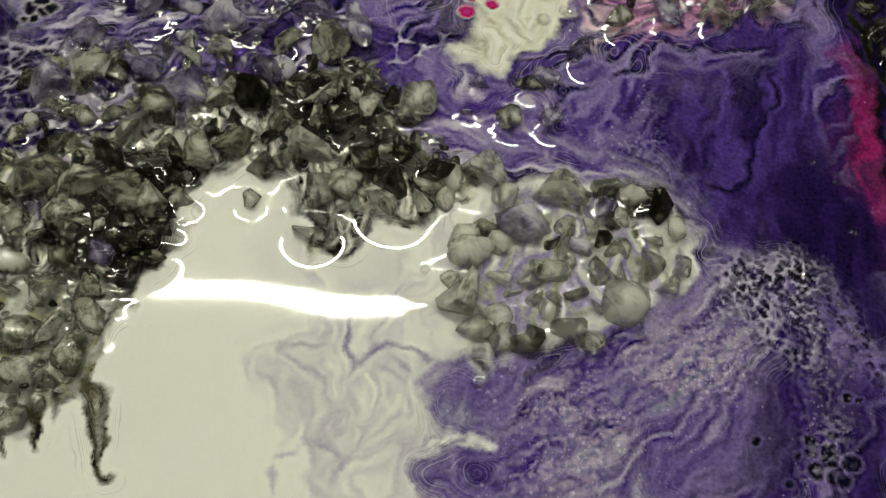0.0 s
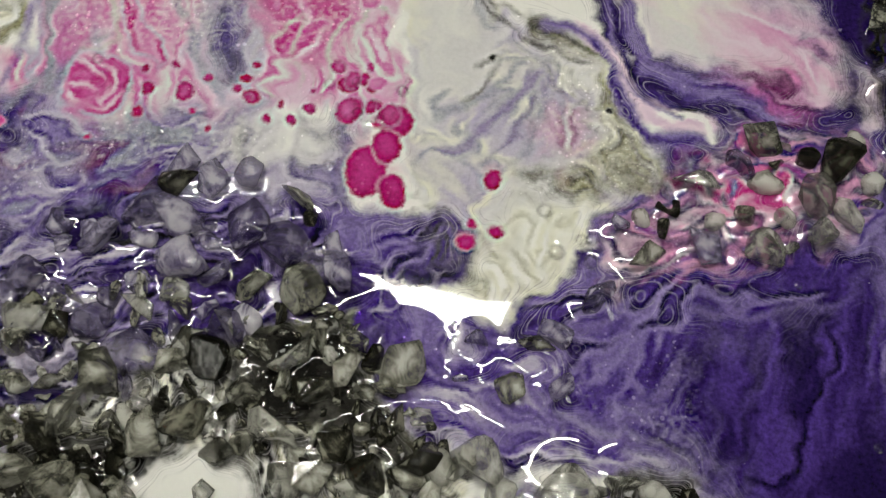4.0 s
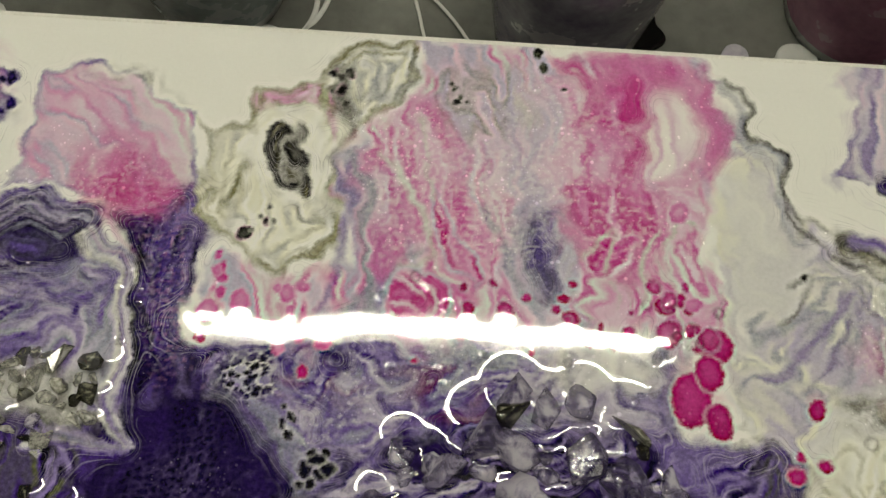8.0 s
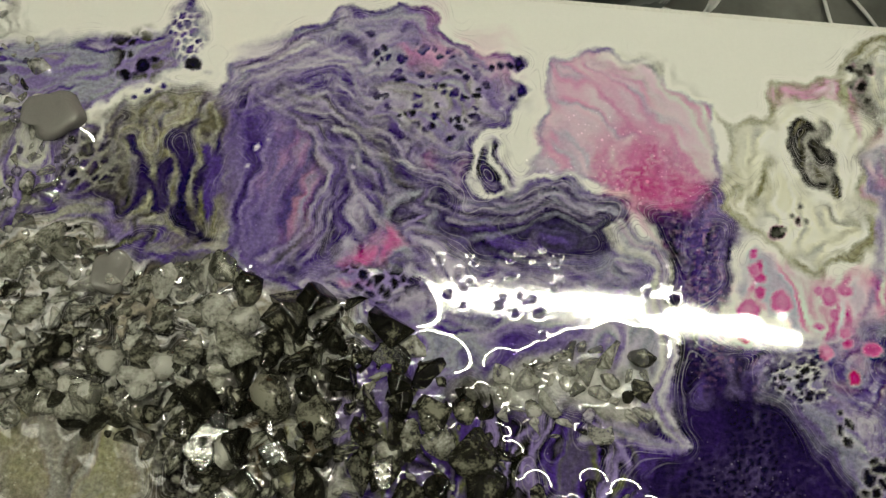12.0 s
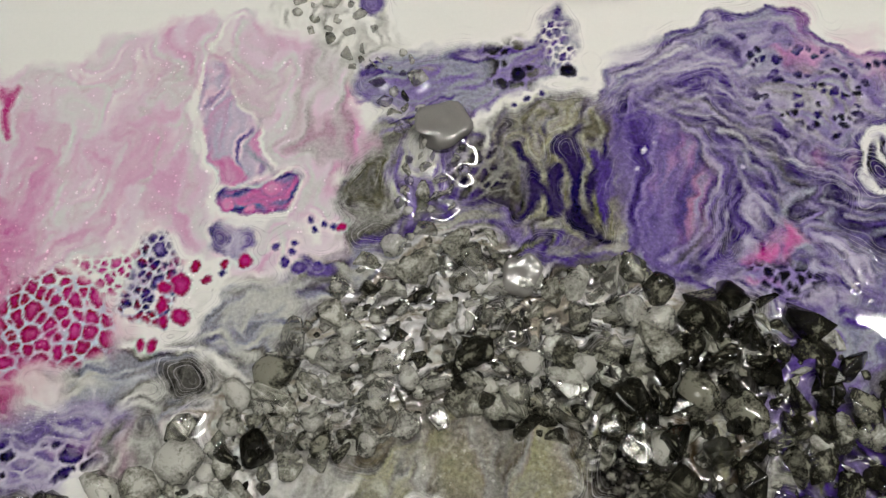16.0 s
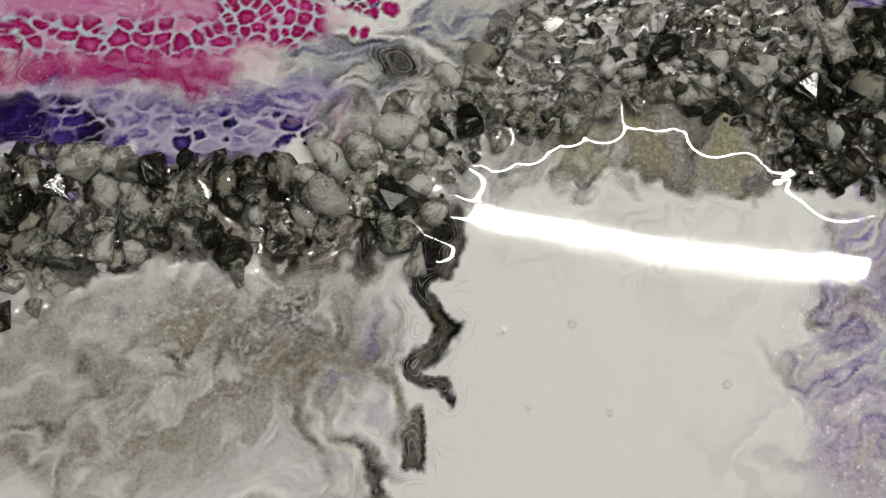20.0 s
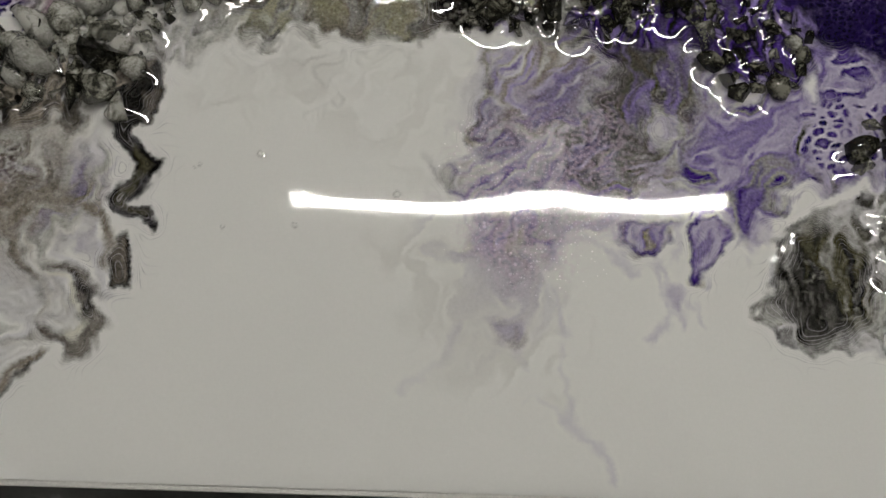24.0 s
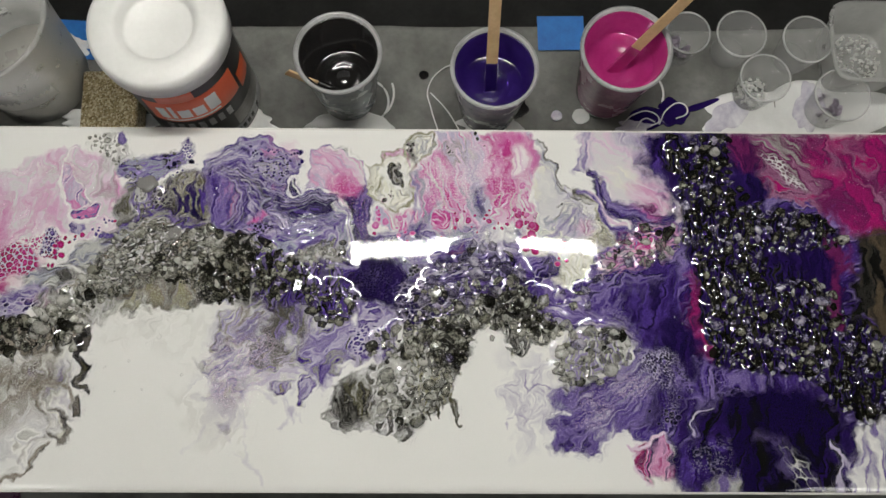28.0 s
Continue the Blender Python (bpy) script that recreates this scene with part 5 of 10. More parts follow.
pool([(113.1, 100.1), (125, 95), (135.2, 88.3), (139.2, 76.7), (148.8, 66.6), (155.2, 55.1), (145.1, 48), (132.6, 46.5), (127.2, 51.2), (117.3, 48.4), (114.5, 52.6), (125.8, 54.7), (135.8, 61.3), (139, 70.6), (133.6, 82.7), (120.5, 91.5)], [OLIVE, MOSS, ASH, OLIVE, CREAM], warp=2.5, scale=6, ang=-55, stretch=1.6, soft=4, alpha=(0.85, 0.4, 9))
flecks([(114.6, 97.7), (135.2, 87.5), (148.8, 66.6), (153.8, 55.1), (131.2, 46.4), (117.3, 49.8), (134.5, 62.7)], MOSS, 1.4, 0.5, 1.0)
flecks([(120.5, 94.8), (137.9, 79.8), (151.2, 59.3), (134.1, 49.4), (122.9, 51.6)], CREAM, 1.2, 0.4, 0.9)
stroke([(119.1, 97.2), (130.8, 89.7), (136.6, 86)], 3.2, SMOKE, 2.5, 0.9, 1.5, 1.2)
pool([(114.5, 43.9), (132.6, 45.7), (136.5, 38.2), (128, 26.6), (113.1, 14.9), (101, 14), (98.2, 21.2), (106.3, 25.1), (110.3, 32.3)], [CREAM, WHITE, CREAM, WHITE], warp=2.5, scale=9, soft=2)
threads([(112, 44), (132, 45), (128, 27), (104, 15), (99, 21), (110, 32)], OLIVE, 0.5, 6, 0.05, -50, 2.5, soft=3)
threads([(86.3, 46.4), (106.1, 46.2), (110.4, 25.4), (98.1, 21.9), (92.3, 35.3)], SMOKE, 0.8, 5, 0.06, -40, 2)
spots([(108.3, 86.8, 0.9), (139.8, 72.9, 0.9)], SMOKE, PALE)
spots([(109.8, 51.2, 2.5), (111.3, 37, 1.6), (104.1, 33.5, 2.2), (105.5, 38.3, 1.2)], MAGENTA, PALE, HOT)
fold([(87, 109.7), (92.3, 86.6), (91.3, 67.6), (97.5, 52.9)], [(105.3, 117.6), (110.1, 97.5), (124.8, 83.7), (127.4, 62.3)], 9, [WHITE, MIST, PALE, SLATE, CREAM], 1.8, 0.3, 1.6)
fold([(117.6, 97.1), (132.2, 87.4), (140.5, 73.7), (151.2, 59.3)], [(113.1, 87.9), (126.2, 77.5), (131.7, 65.5), (125.8, 53.3)], 7, [MOSS, OLIVE, CREAM, ASH], 1.0, 0.35)
# -- violet frame with a pale heart
HEART = [(126.2, 167.7), (130.3, 155.6), (127.8, 139.8), (126.1, 128.2), (120.2, 117.8), (134.8, 113), (140.2, 108.8), (140.8, 98.3), (142, 85.6), (148.5, 76), (158.7, 71.7), (165, 65.2), (179.6, 64.9), (200.1, 66.7), (215, 70.6), (234.9, 87.7), (247.6, 172.6)]
pool(HEART, [MIST, BLUSH, PALE, BLUSH, MIST], warp=1.5, fine=0.5, scale=18, ang=-35, stretch=3, contrast=0.8, soft=1.2, rim=(LILAC, 1.0))
pool([(147.4, 112.7), (166.3, 115.4), (179.5, 103.6), (181.8, 93.4), (166.4, 89.3), (151.4, 93.6)], [WHITE, CREAM, PALE], warp=3, scale=12, ang=-30, soft=12)
pool([(123.6, 167.6), (135.5, 168.1), (136.5, 125), (130, 115.5), (122.1, 117), (127.7, 132.1)], [LILAC, MIST, BLUSH, LILAC], warp=2, scale=8, ang=85, soft=6, alpha=0.8)
pool([(165.5, 101.2), (184.4, 107.3), (206.8, 101.4), (204.6, 81.3), (186.9, 82), (172.2, 86.2)], [ROSE, BLUSH, ROSE, MIST], warp=3, scale=9, ang=-30, stretch=4, soft=12, alpha=0.9)
pool([(145.1, 89.1), (160.2, 87.3), (177.9, 81.6), (198.6, 81), (200.4, 69.9), (176.8, 66.3), (165.1, 67.3), (153.6, 73.9), (144.9, 81.6)], [VIOLET, PLUM, LILAC, VIOLET], warp=2, scale=7, ang=-15, stretch=4, soft=6)
pool([(170.5, 82.8), (184.1, 85.2), (198.6, 81), (189.2, 74.8), (174.5, 74.9)], [PINK, DUSK, ROSE], warp=3, scale=7, ang=-15, soft=8, alpha=0.85)
fold([(133.2, 114.2), (140.2, 108.8), (141, 96.6), (142.8, 85.6), (149.2, 76.1), (161, 71.8), (171, 67.6)], [(138, 115), (146.5, 110.9), (147.2, 96.9), (150.4, 86.8), (158.5, 82.3), (170.2, 77.1), (183.2, 73.7)], 14, [PLUM, VIOLET, PLUM, INK, PLUM, VIOLET, LILAC], 3.0, 0.85, 1.4, 0.8, 0.3, True)
pool([(174.5, 145.6), (192.7, 150.3), (207.8, 158.8), (234.4, 172), (222.3, 82.1), (208.7, 91.3), (197.5, 100.1), (184.7, 110.8), (179.6, 126.9)], [VIOLET, PLUM, LILAC, VIOLET], warp=4, scale=12, ang=-45, stretch=3, soft=16)
pool([(185.8, 125.3), (203.8, 131.7), (230.1, 140.3), (223, 87.1), (203.4, 97.8), (192.3, 109.4)], [INK, PLUM, INK], warp=4, scale=12, ang=-45, soft=14)
pool([(146.5, 168.5), (169.3, 169.4), (171.2, 145.5), (160.9, 133.5), (148.3, 144.5)], [LILAC, MIST, BLUSH], warp=4, soft=14, alpha=0.7)
pool([(182.8, 151.6), (212.7, 151.8), (212.6, 103.4), (208.2, 68), (188.9, 70.4), (200.2, 83), (195.6, 108.3), (186.6, 126.2)], [INK, PLUM, VIOLET], warp=3, scale=10, ang=80, soft=7)
crisp_fold([(120.5, 117.4), (134.8, 112.8), (140, 108.4), (140.7, 97.4), (142, 85.3), (148.5, 75.7), (158.7, 71.4)], [(121, 116.9), (135.4, 113.6), (141, 108.8), (141.8, 97.5), (143.2, 85.3), (149.6, 76.4), (159.5, 72.2)], 2, [LILAC, PLUM], 0.8, 0.9, 0.4, 0.3, 0.2, True)
# lip under it
stroke([(133, 95.3), (141.2, 85.6), (147, 75.1), (157.9, 70.1), (165.2, 68.1)], 5.1, BLUSH, 1.5, 1, 1)
stroke([(123.7, 96.6), (134.5, 92.8), (141.9, 79.8), (150.4, 67.3), (163.4, 63.3)], 3.3, LILAC, 2, 1, 1.2)
stroke([(134.5, 92), (141.8, 78.1), (150.4, 66.5), (163.4, 62.5)], 1.2, VIOLET, 1.2, 1, 1.2)
stroke([(155, 72), (163.8, 70.4), (165.6, 63.4)], 1.8, WHITE, 1, 1, 1)
# -- lace and dark pool in the middle
pool([(-100.4, 24.3), (-87.1, 35.6), (-68.5, 42.7), (-44.8, 44.1), (-24.1, 39.8), (0.7, 24.2), (1.4, 4.7), (-18.4, -16.9), (-39.3, -26.1), (-61.6, -22), (-68.5, -8.7), (-82.8, 13.1)], [INK, INK, PLUM, INK], warp=3, scale=14, soft=3)
lacing([(-48.5, 11.8), (-40, 19.4), (-28.5, 20.1), (-11, 11.6), (-1, 2.9), (-0.9, -6.3), (-28.3, -8.3), (-48.3, -7.1)], 4.4, (INK, PLUM), LILAC, 0.12, 0.9, 30, 1.3, warp=3, soft=9, alpha=0.2, cell_alpha=0.5)
pool([(-47, 51.4), (-35.5, 47.5), (-24, 42.2), (-11.9, 32.7), (-10.3, 20), (-21, 19.2), (-31.9, 29.9), (-46.2, 40.8)], [MIST, SLATE, LILAC, MIST], warp=3, scale=6, ang=-40, soft=7, alpha=0.9)
pool([(55.8, 45.4), (65, 42.8), (72.2, 31.7), (87.3, 25), (105.9, 28.3), (104.7, 24.2), (93.5, 19.2), (88.6, 9.5), (83.4, 6), (76.9, 14.5), (72.1, 20.4), (63.4, 32.5)], [PLUM, INK, VIOLET], warp=2, scale=6, soft=2)
lacing([(70.8, 31.6), (87.2, 26.6), (104.4, 29.8), (101.8, 23.1), (90.9, 15.8), (82.5, 15)], 6.0, None, MIST, 0.10, 1, 0, 1.5, warp=2)
pool([(86.4, 18.5), (96.2, 21), (112.3, 13.1), (116.7, 8.9), (107, 6.6), (94.6, 4), (88, 0.5)], [LILAC, VIOLET, MIST], warp=3, scale=5, soft=4)
# ground of the violet glass ridge
pool([(-20.1, 24.4), (-4.6, 29.2), (2.1, 36.5), (21.4, 40.2), (40.9, 45.6), (58.7, 45.6), (72.2, 31.7), (76.8, 16.1), (60.3, 13), (43.4, 14.6), (22.9, -5.1), (6.2, -12.1), (-14.9, -11.1)], [PLUM, MIST, VIOLET, INK, LILAC, PLUM, INK], warp=4, scale=5, ang=10, alpha=(1.0, 0.4, 10), soft=5)
# -- white ground with lilac wisps, left of the violet
wash([(50.4, -69.7), (66.5, -60.4), (76.7, -38.6), (94.4, -34.6), (98, -65.3), (95.5, -79.6), (79.3, -88.3), (63.1, -88.7), (46.4, -83.8)], LILAC, 0.20, 11, 80, 1.6, threshold=0.08)
threads([(55.7, -66.7), (77.5, -54.1), (96.2, -47.2), (100.9, -71), (97.4, -102.3), (61.6, -103.1)], LILAC, 0.28, 14, 0.05, 80, 1.6)
# -- right: violet field
pool([(120.3, -15.1), (125.4, -0.7), (140.5, 14.9), (172.5, 20.5), (209.2, 28.4), (208.1, -12.7), (198.7, -33.6), (196.3, -55.9), (211.7, -74.8), (214, -103.6), (144.5, -105.1), (148, -94.6), (142.7, -89.3), (136.9, -94.8), (128.3, -102.9), (95.4, -103.6), (96.6, -96.5), (112.9, -90.1), (97, -85.8), (96.2, -78.2), (112.3, -72.8), (129.5, -67.1), (144.5, -59.2), (166.1, -49.3), (168.2, -34.8), (160.6, -23.5), (139.1, -15.9)],
     [PLUM, VIOLET, LILAC, VIOLET, PLUM], warp=3, fine=1, scale=9, ang=70, stretch=2.5, soft=1.5, rim=(LILAC, 1.2))
pool([(161.4, 6.6), (206.9, 24.3), (200.3, -33.5), (176.4, -37.7), (168.8, -19.7)], [PLUM, VIOLET, PLUM, LILAC, INK], warp=4, scale=6, ang=80, stretch=2, soft=8)
pool([(95.6, -82.4), (129.4, -70.1), (165.9, -50.8), (180.3, -44), (165.7, -68.9), (143.2, -81), (121.7, -97.9), (96, -101.1)], [LILAC, MIST, VIOLET, LILAC], warp=3, scale=7, ang=28, stretch=5, soft=6)
fold([(98.2, -73.9), (115.1, -71.9), (135.5, -64), (153.4, -57.4), (169.3, -47.6)], [(96, -102.4), (114.9, -98), (135.9, -86.8), (155.3, -72.1), (173.3, -52.1)], 30, [LILAC, VIOLET, MIST, VIOLET, PLUM, PLUM], 0.9, 0.4)
fold([(171.3, -56.8), (165.2, -74.7), (154, -89), (147.4, -102.5)], [(188.2, -65.2), (192.1, -79.6), (199.2, -90.6), (206.4, -98.5)], 26, [VIOLET, PLUM, PLUM, INK, VIOLET, LILAC], 1.0, 0.45)
fold([(206.9, 24.3), (207, 1.6), (199, -20.1), (196.6, -36.9)], [(171.8, 12.8), (168.3, -7.5), (174.6, -24.6), (176.4, -37.7)], 14, [PLUM, VIOLET, LILAC, PLUM], 1.8, 0.6, 1.0)
fold([(125, -14.9), (137.5, -16), (151.4, -20.5), (161.8, -28.5), (168.6, -38)], [(131.9, 3.2), (151.1, -1.2), (166.1, -14.7), (175.5, -31.2)], 14, [LILAC, VIOLET, MIST, VIOLET], 1.5, 0.6, 1.0)
stroke([(75, -60.1), (77, -71.7), (83.9, -67.2), (95.3, -71.1), (101, -73.8)], 0.9, LILAC, 1, 0.7, 1.5)
stroke([(85.7, -77.1), (88.1, -86), (94.1, -78.3), (89.7, -74.2)], 0.7, LILAC, 1, 0.6, 1.5)
stroke([(59, -103.2), (61, -95.4), (72.7, -91.1), (80, -101.4)], 0.7, MIST, 1, 0.7, 1.5)
flecks([(112.2, -79.1), (167, -55.4), (170, -70.2), (137.3, -86.7), (114.9, -90)], BLUSH, 1.0, 0.4)
flecks([(128.7, 4.9), (161.7, 10.4), (156.5, -15.1), (131.5, -9.3)], MIST, 1.0, 0.35)
stroke([(94.8, -78.2), (99.5, -72.4), (106.6, -72.9), (113.7, -70.6)], 1.5, MIST, 1, 0.9, 1)
threads([(95.4, -76.8), (129.5, -67.1), (165.9, -50.8), (164.3, -69), (114.8, -100.6), (96, -101.1)], MIST, 0.6, 9, 0.04, 28, 4)
pool([(91.5, -85.9), (101.2, -87.7), (112.2, -88.8), (112.9, -90.8), (104, -91.7), (93.1, -93.3), (90.3, -90.7)], [WHITE, PALE], warp=1, soft=1)
pool([(137, -92.2), (144.1, -89.3), (147.2, -95.9), (146, -103.8), (129.6, -104.2)], [WHITE, MIST, LILAC], warp=2, scale=5, soft=3)
pool([(165.9, -50.8), (176.2, -39.4), (184.5, -47), (188.6, -62.2), (186, -71.2), (179.7, -62.5), (173.2, -53.7)], [MIST, LILAC, VIOLET], warp=2, scale=4, ang=-60, stretch=3, soft=4, alpha=0.7)
pool([(155.2, 11.9), (182.9, 23), (209.2, 28.4), (208.1, -12.7), (203.4, -33.4), (195.5, -55.9), (188, -43.7), (171.9, -36.3), (167.2, -19.8), (152.1, -10.1)], [PLUM, VIOLET, PLUM, INK, PLUM], warp=4, scale=14, ang=75, soft=14, alpha=0.8)
pool([(176.3, -65.6), (192.5, -56), (209.7, -79.1), (211.1, -103.7), (188.7, -104.2), (199.2, -90.6), (186.3, -79.8)], [PLUM, INK, VIOLET, PLUM], warp=4, scale=12, ang=-60, soft=14, alpha=0.85)
pool([(96.9, -79.6), (129.3, -72.9), (155.9, -63.3), (162.8, -69), (137.4, -84), (114.9, -96.7), (98.7, -99.7)], [LILAC, VIOLET, LILAC, SLATE], warp=3, scale=9, ang=28, stretch=4, soft=10, alpha=0.7)
pool([(163.3, -16.6), (183.9, 16.4), (203.9, 28.2), (208.8, 8.3), (203.8, -34.2), (212.3, -57.6), (194.6, -59.7), (190.7, -48.4), (178.3, -38.4), (164.8, -35.1)], [PLUM, VIOLET, PLUM, INK, VIOLET], warp=4, scale=14, ang=75, soft=16, alpha=0.8)
fold([(98.2, -75.3), (122.3, -71), (147.3, -61.4), (169.3, -47.6)], [(114.9, -94.1), (136.1, -82.6), (155.4, -70.7), (173.3, -52.1)], 16, [LILAC, VIOLET, MIST, SLATE, LILAC], 2.4, 0.55, 1.8, 1.2, 0.5)
fold([(123, -100.4), (140, -88), (158, -73.5), (173.9, -53.6)], [(146.1, -101.2), (155.5, -87.6), (165.2, -74.7), (175.1, -56.7)], 10, [VIOLET, INK, LILAC, PLUM], 2.6, 0.5, 2.0, 1.2, 0.5)
fold([(176.2, -53.5), (177.2, -71.5), (180.9, -88.3), (183.4, -101.7)], [(187.9, -56.2), (196.3, -70.9), (204.4, -84.9), (211.1, -95.7)], 12, [VIOLET, INK, LILAC, PLUM, MIST], 2.2, 0.45, 1.8, 1.2, 0.5)
pool([(98.2, -75.3), (129.4, -70.1), (156.1, -61.8), (159.9, -69.1), (131.7, -85.5), (112.2, -87.4), (101.1, -84.3)], [LILAC, MIST, LILAC, SLATE, VIOLET], warp=3, scale=8, ang=28, stretch=4, soft=9, alpha=0.7)
pool([(114.9, -92.7), (130.2, -89.6), (139.9, -90.7), (133.9, -100.2), (122.9, -105.6), (105.4, -106)], [LILAC, VIOLET, MIST, LILAC], warp=3, scale=7, ang=28, stretch=3, soft=7, alpha=0.7)
pool([(90.8, -86.3), (101.2, -88), (112.5, -89), (113, -90.9), (104, -91.9), (93.1, -93.5), (89.6, -91.4)], [WHITE, PALE], warp=1, soft=1.2)
pool([(137.7, -92.1), (143.8, -89.5), (146.5, -95.9), (144.6, -103.8), (133.7, -104.1)], [WHITE, MIST, LILAC], warp=2, scale=5, soft=4)
pool([(162.4, -49.9), (173.9, -40.7), (182, -42.3), (189.2, -60), (179.9, -60.5), (175.8, -49.2)], [MIST, LILAC, VIOLET, MIST], warp=2, scale=4, ang=-60, stretch=3, soft=6, alpha=0.7)
lacing([(170.9, -45.9), (177.7, -40.1), (185.7, -50.1), (187.6, -69.7), (179.7, -62.5)], 2.3, (PLUM, INK), MIST, 0.25, 0.7, -60, 1.5, warp=1.5, soft=5, alpha=0.7)
pool([(192.2, -35.5), (210.8, -36.4), (220, -55.1), (215.6, -79), (202.7, -67.7), (194.4, -52.9)], [INK, PLUM, VIOLET], warp=3, scale=8, soft=8)
threads([(193.3, -49.8), (203.2, -64.8), (210.9, -79.1), (209.4, -87.6), (198.4, -76.6)], LILAC, 0.6, 10, 0.05, -50, 4)
spots([(189.1, -90.8, 1.5), (186.1, -92, 1), (190.6, -95.1, 2.4), (195.5, -96.1, 2.7), (202, -77.2, 1.3), (204.8, -78.1, 1), (176.6, -88.4, 1.2), (195.5, -86.5, 1.3), (183.2, -98.4, 1.2)], INK, LILAC)
pool([(224.4, 26.3), (232.3, 31.8), (238, 6.9), (228.9, -40.5), (218.7, -36), (213.5, -29.6), (213.8, -17.7)], [DUSK, PLUM, DUSK, INK, DUSK], warp=3, scale=14, ang=80, soft=14)
pool([(221.6, 28.7), (228.2, 26.8), (225.6, -0.3), (225.8, -28.9), (226.1, -39.2), (220.3, -43), (216.3, -28.9), (218.9, -0.4)], [DUSK, MAGENTA, DUSK, PLUM], warp=2, scale=10, ang=85, soft=15, alpha=0.8)
pool([(219.4, -25.2), (226, -25.1), (226.2, -38.3), (220.4, -41.2)], [MAGENTA, HOT], warp=1.5, soft=14, alpha=0.6)
# -- lower right
pool([(100.2, -78.3), (107.4, -69.1), (135.7, -62), (178.8, -40.9), (216.2, -47.7), (262.5, -59.1), (313.7, -65.8), (344, -93.2), (344.7, -133.7), (333.5, -154.9), (194.1, -155.4), (197.5, -134.2), (193.6, -120.9), (170.7, -117.4), (155, -105.3), (148.9, -85), (130.3, -82.8), (106.8, -94.2), (129.7, -103.2), (133.7, -121.1), (124.5, -121.2), (97, -119), (94.8, -112.3), (106.7, -96.5), (125.6, -87.3)], [VIOLET, LILAC, PLUM, VIOLET], warp=3, scale=10, ang=55, stretch=2.5, soft=3)
pool([(211.5, -89.2), (248, -66.1), (295.5, -59), (335.5, -84.1), (346, -120.3), (333, -160.2), (198.3, -160.6), (205.1, -120.8)], [INK, BLACK, PLUM, BLACK, INK], warp=4, scale=18, ang=70, soft=12)
pool([(262.9, -54.5), (305.1, -56.6), (317.6, -75), (293.1, -88.9), (270.2, -82.1)], [PLUM, VIOLET, INK], warp=3, scale=10, soft=12, alpha=0.9)
pool([(243, -70.8), (303.9, -70.5), (324.5, -102.4), (302.5, -142.7), (251.7, -147.3), (244.9, -111.7)], [BLACK, INK, INK], warp=6, scale=10, soft=10)
pool([(216.2, -47.7), (262.9, -54.5), (314.1, -61.2), (308.6, -70.5), (261.7, -70.7), (219.6, -70.9)], [LILAC, VIOLET, INK, LILAC], warp=4, scale=7, soft=9, alpha=0.85)
stroke([(261.4, -107.2), (281.6, -116.1), (287.1, -133.9), (302.5, -142.7), (310.6, -155)], 5.8, LILAC, 7, 0.35, 3, 1.2)
lacing([(281.6, -116.1), (299, -129.4), (310.6, -155), (292.9, -147.1)], 5.0, None, SILVER, 0.12, 1, -50, 2.2, warp=3, soft=5)
stroke([(325.6, -115.9), (336.1, -127), (343.9, -142.6), (361.4, -150.4)], 2.4, MIST, 1, 0.9, 2, 1)
stroke([(336.1, -127), (330.1, -142.6), (324.3, -155)], 3.9, MIST, 2, 0.9, 2, 1)
lacing([(216.2, -47.7), (262.7, -56.8), (261.4, -75.3), (224, -75.5)], 5.0, None, LILAC, 0.14, 1, 20, 1.6, alpha=0.6)
fold([(178.5, -47.9), (144.9, -66.6), (111.8, -80.5), (100.1, -85.2)], [(183.2, -47.9), (167.9, -75.7), (157.6, -98.5), (170.8, -114.3)], 14, [LILAC, VIOLET, LILAC, PLUM], 3.0, 0.45, 1.6)
fold([(187.9, -47.9), (191.2, -75.6), (185.2, -103)], [(202.1, -47.8), (219.3, -75.5), (222.9, -93.7)], 10, [VIOLET, LILAC, PLUM, LILAC], 2.6, 0.4, 1.6)
spots([(194.2, -91.6, 2.9), (199.7, -92.9, 2.4), (197.6, -97.5, 1.9), (189.7, -88.4, 1.9)], INK, LILAC)
pool([(157.6, -121), (170.7, -116.5), (186, -105.2), (194.5, -120.9), (201.9, -136.4), (192, -151), (173.9, -148.4), (165.3, -134.3)], [DUSK, MAGENTA, ROSE, PLUM, PINK], warp=3, scale=9, soft=3, rim=(BLUSH, 1.5))
pool([(174.2, -140.9), (197.1, -140.9), (203.1, -156.2), (178.1, -156.3)], [WHITE, CREAM], warp=3, soft=4)
pool([(225.7, -138.6), (243.4, -134.1), (246.5, -156.1), (219.1, -156.2)], [OLIVE, SILVER, LILAC], warp=4, soft=6, alpha=0.8)
pool([(343.8, -95.5), (386.3, -90.8), (397.1, -160), (328.4, -160.2), (344.7, -133.7)], [WHITE, PALE, LILAC], warp=4, scale=8, soft=3)
pool([(191.3, -120.9), (235.9, -107.3), (243.1, -138.5), (210, -155.3), (194.7, -143.1)], [INK, PLUM, VIOLET, INK], warp=4, scale=10, soft=8)
flecks([(207.6, -116.4), (240.3, -111.7), (238.5, -138.5), (210.7, -143)], MIST, 1.6, 0.4)
stroke([(156.9, -116.6), (170.6, -119.6), (179.4, -109.7), (186, -105.2)], 2.9, BLUSH, 1, 1, 1)
stroke([(209.1, -107.4), (213.7, -91.5), (225.6, -86.9)], 1.9, MIST, 1, 0.9, 1)
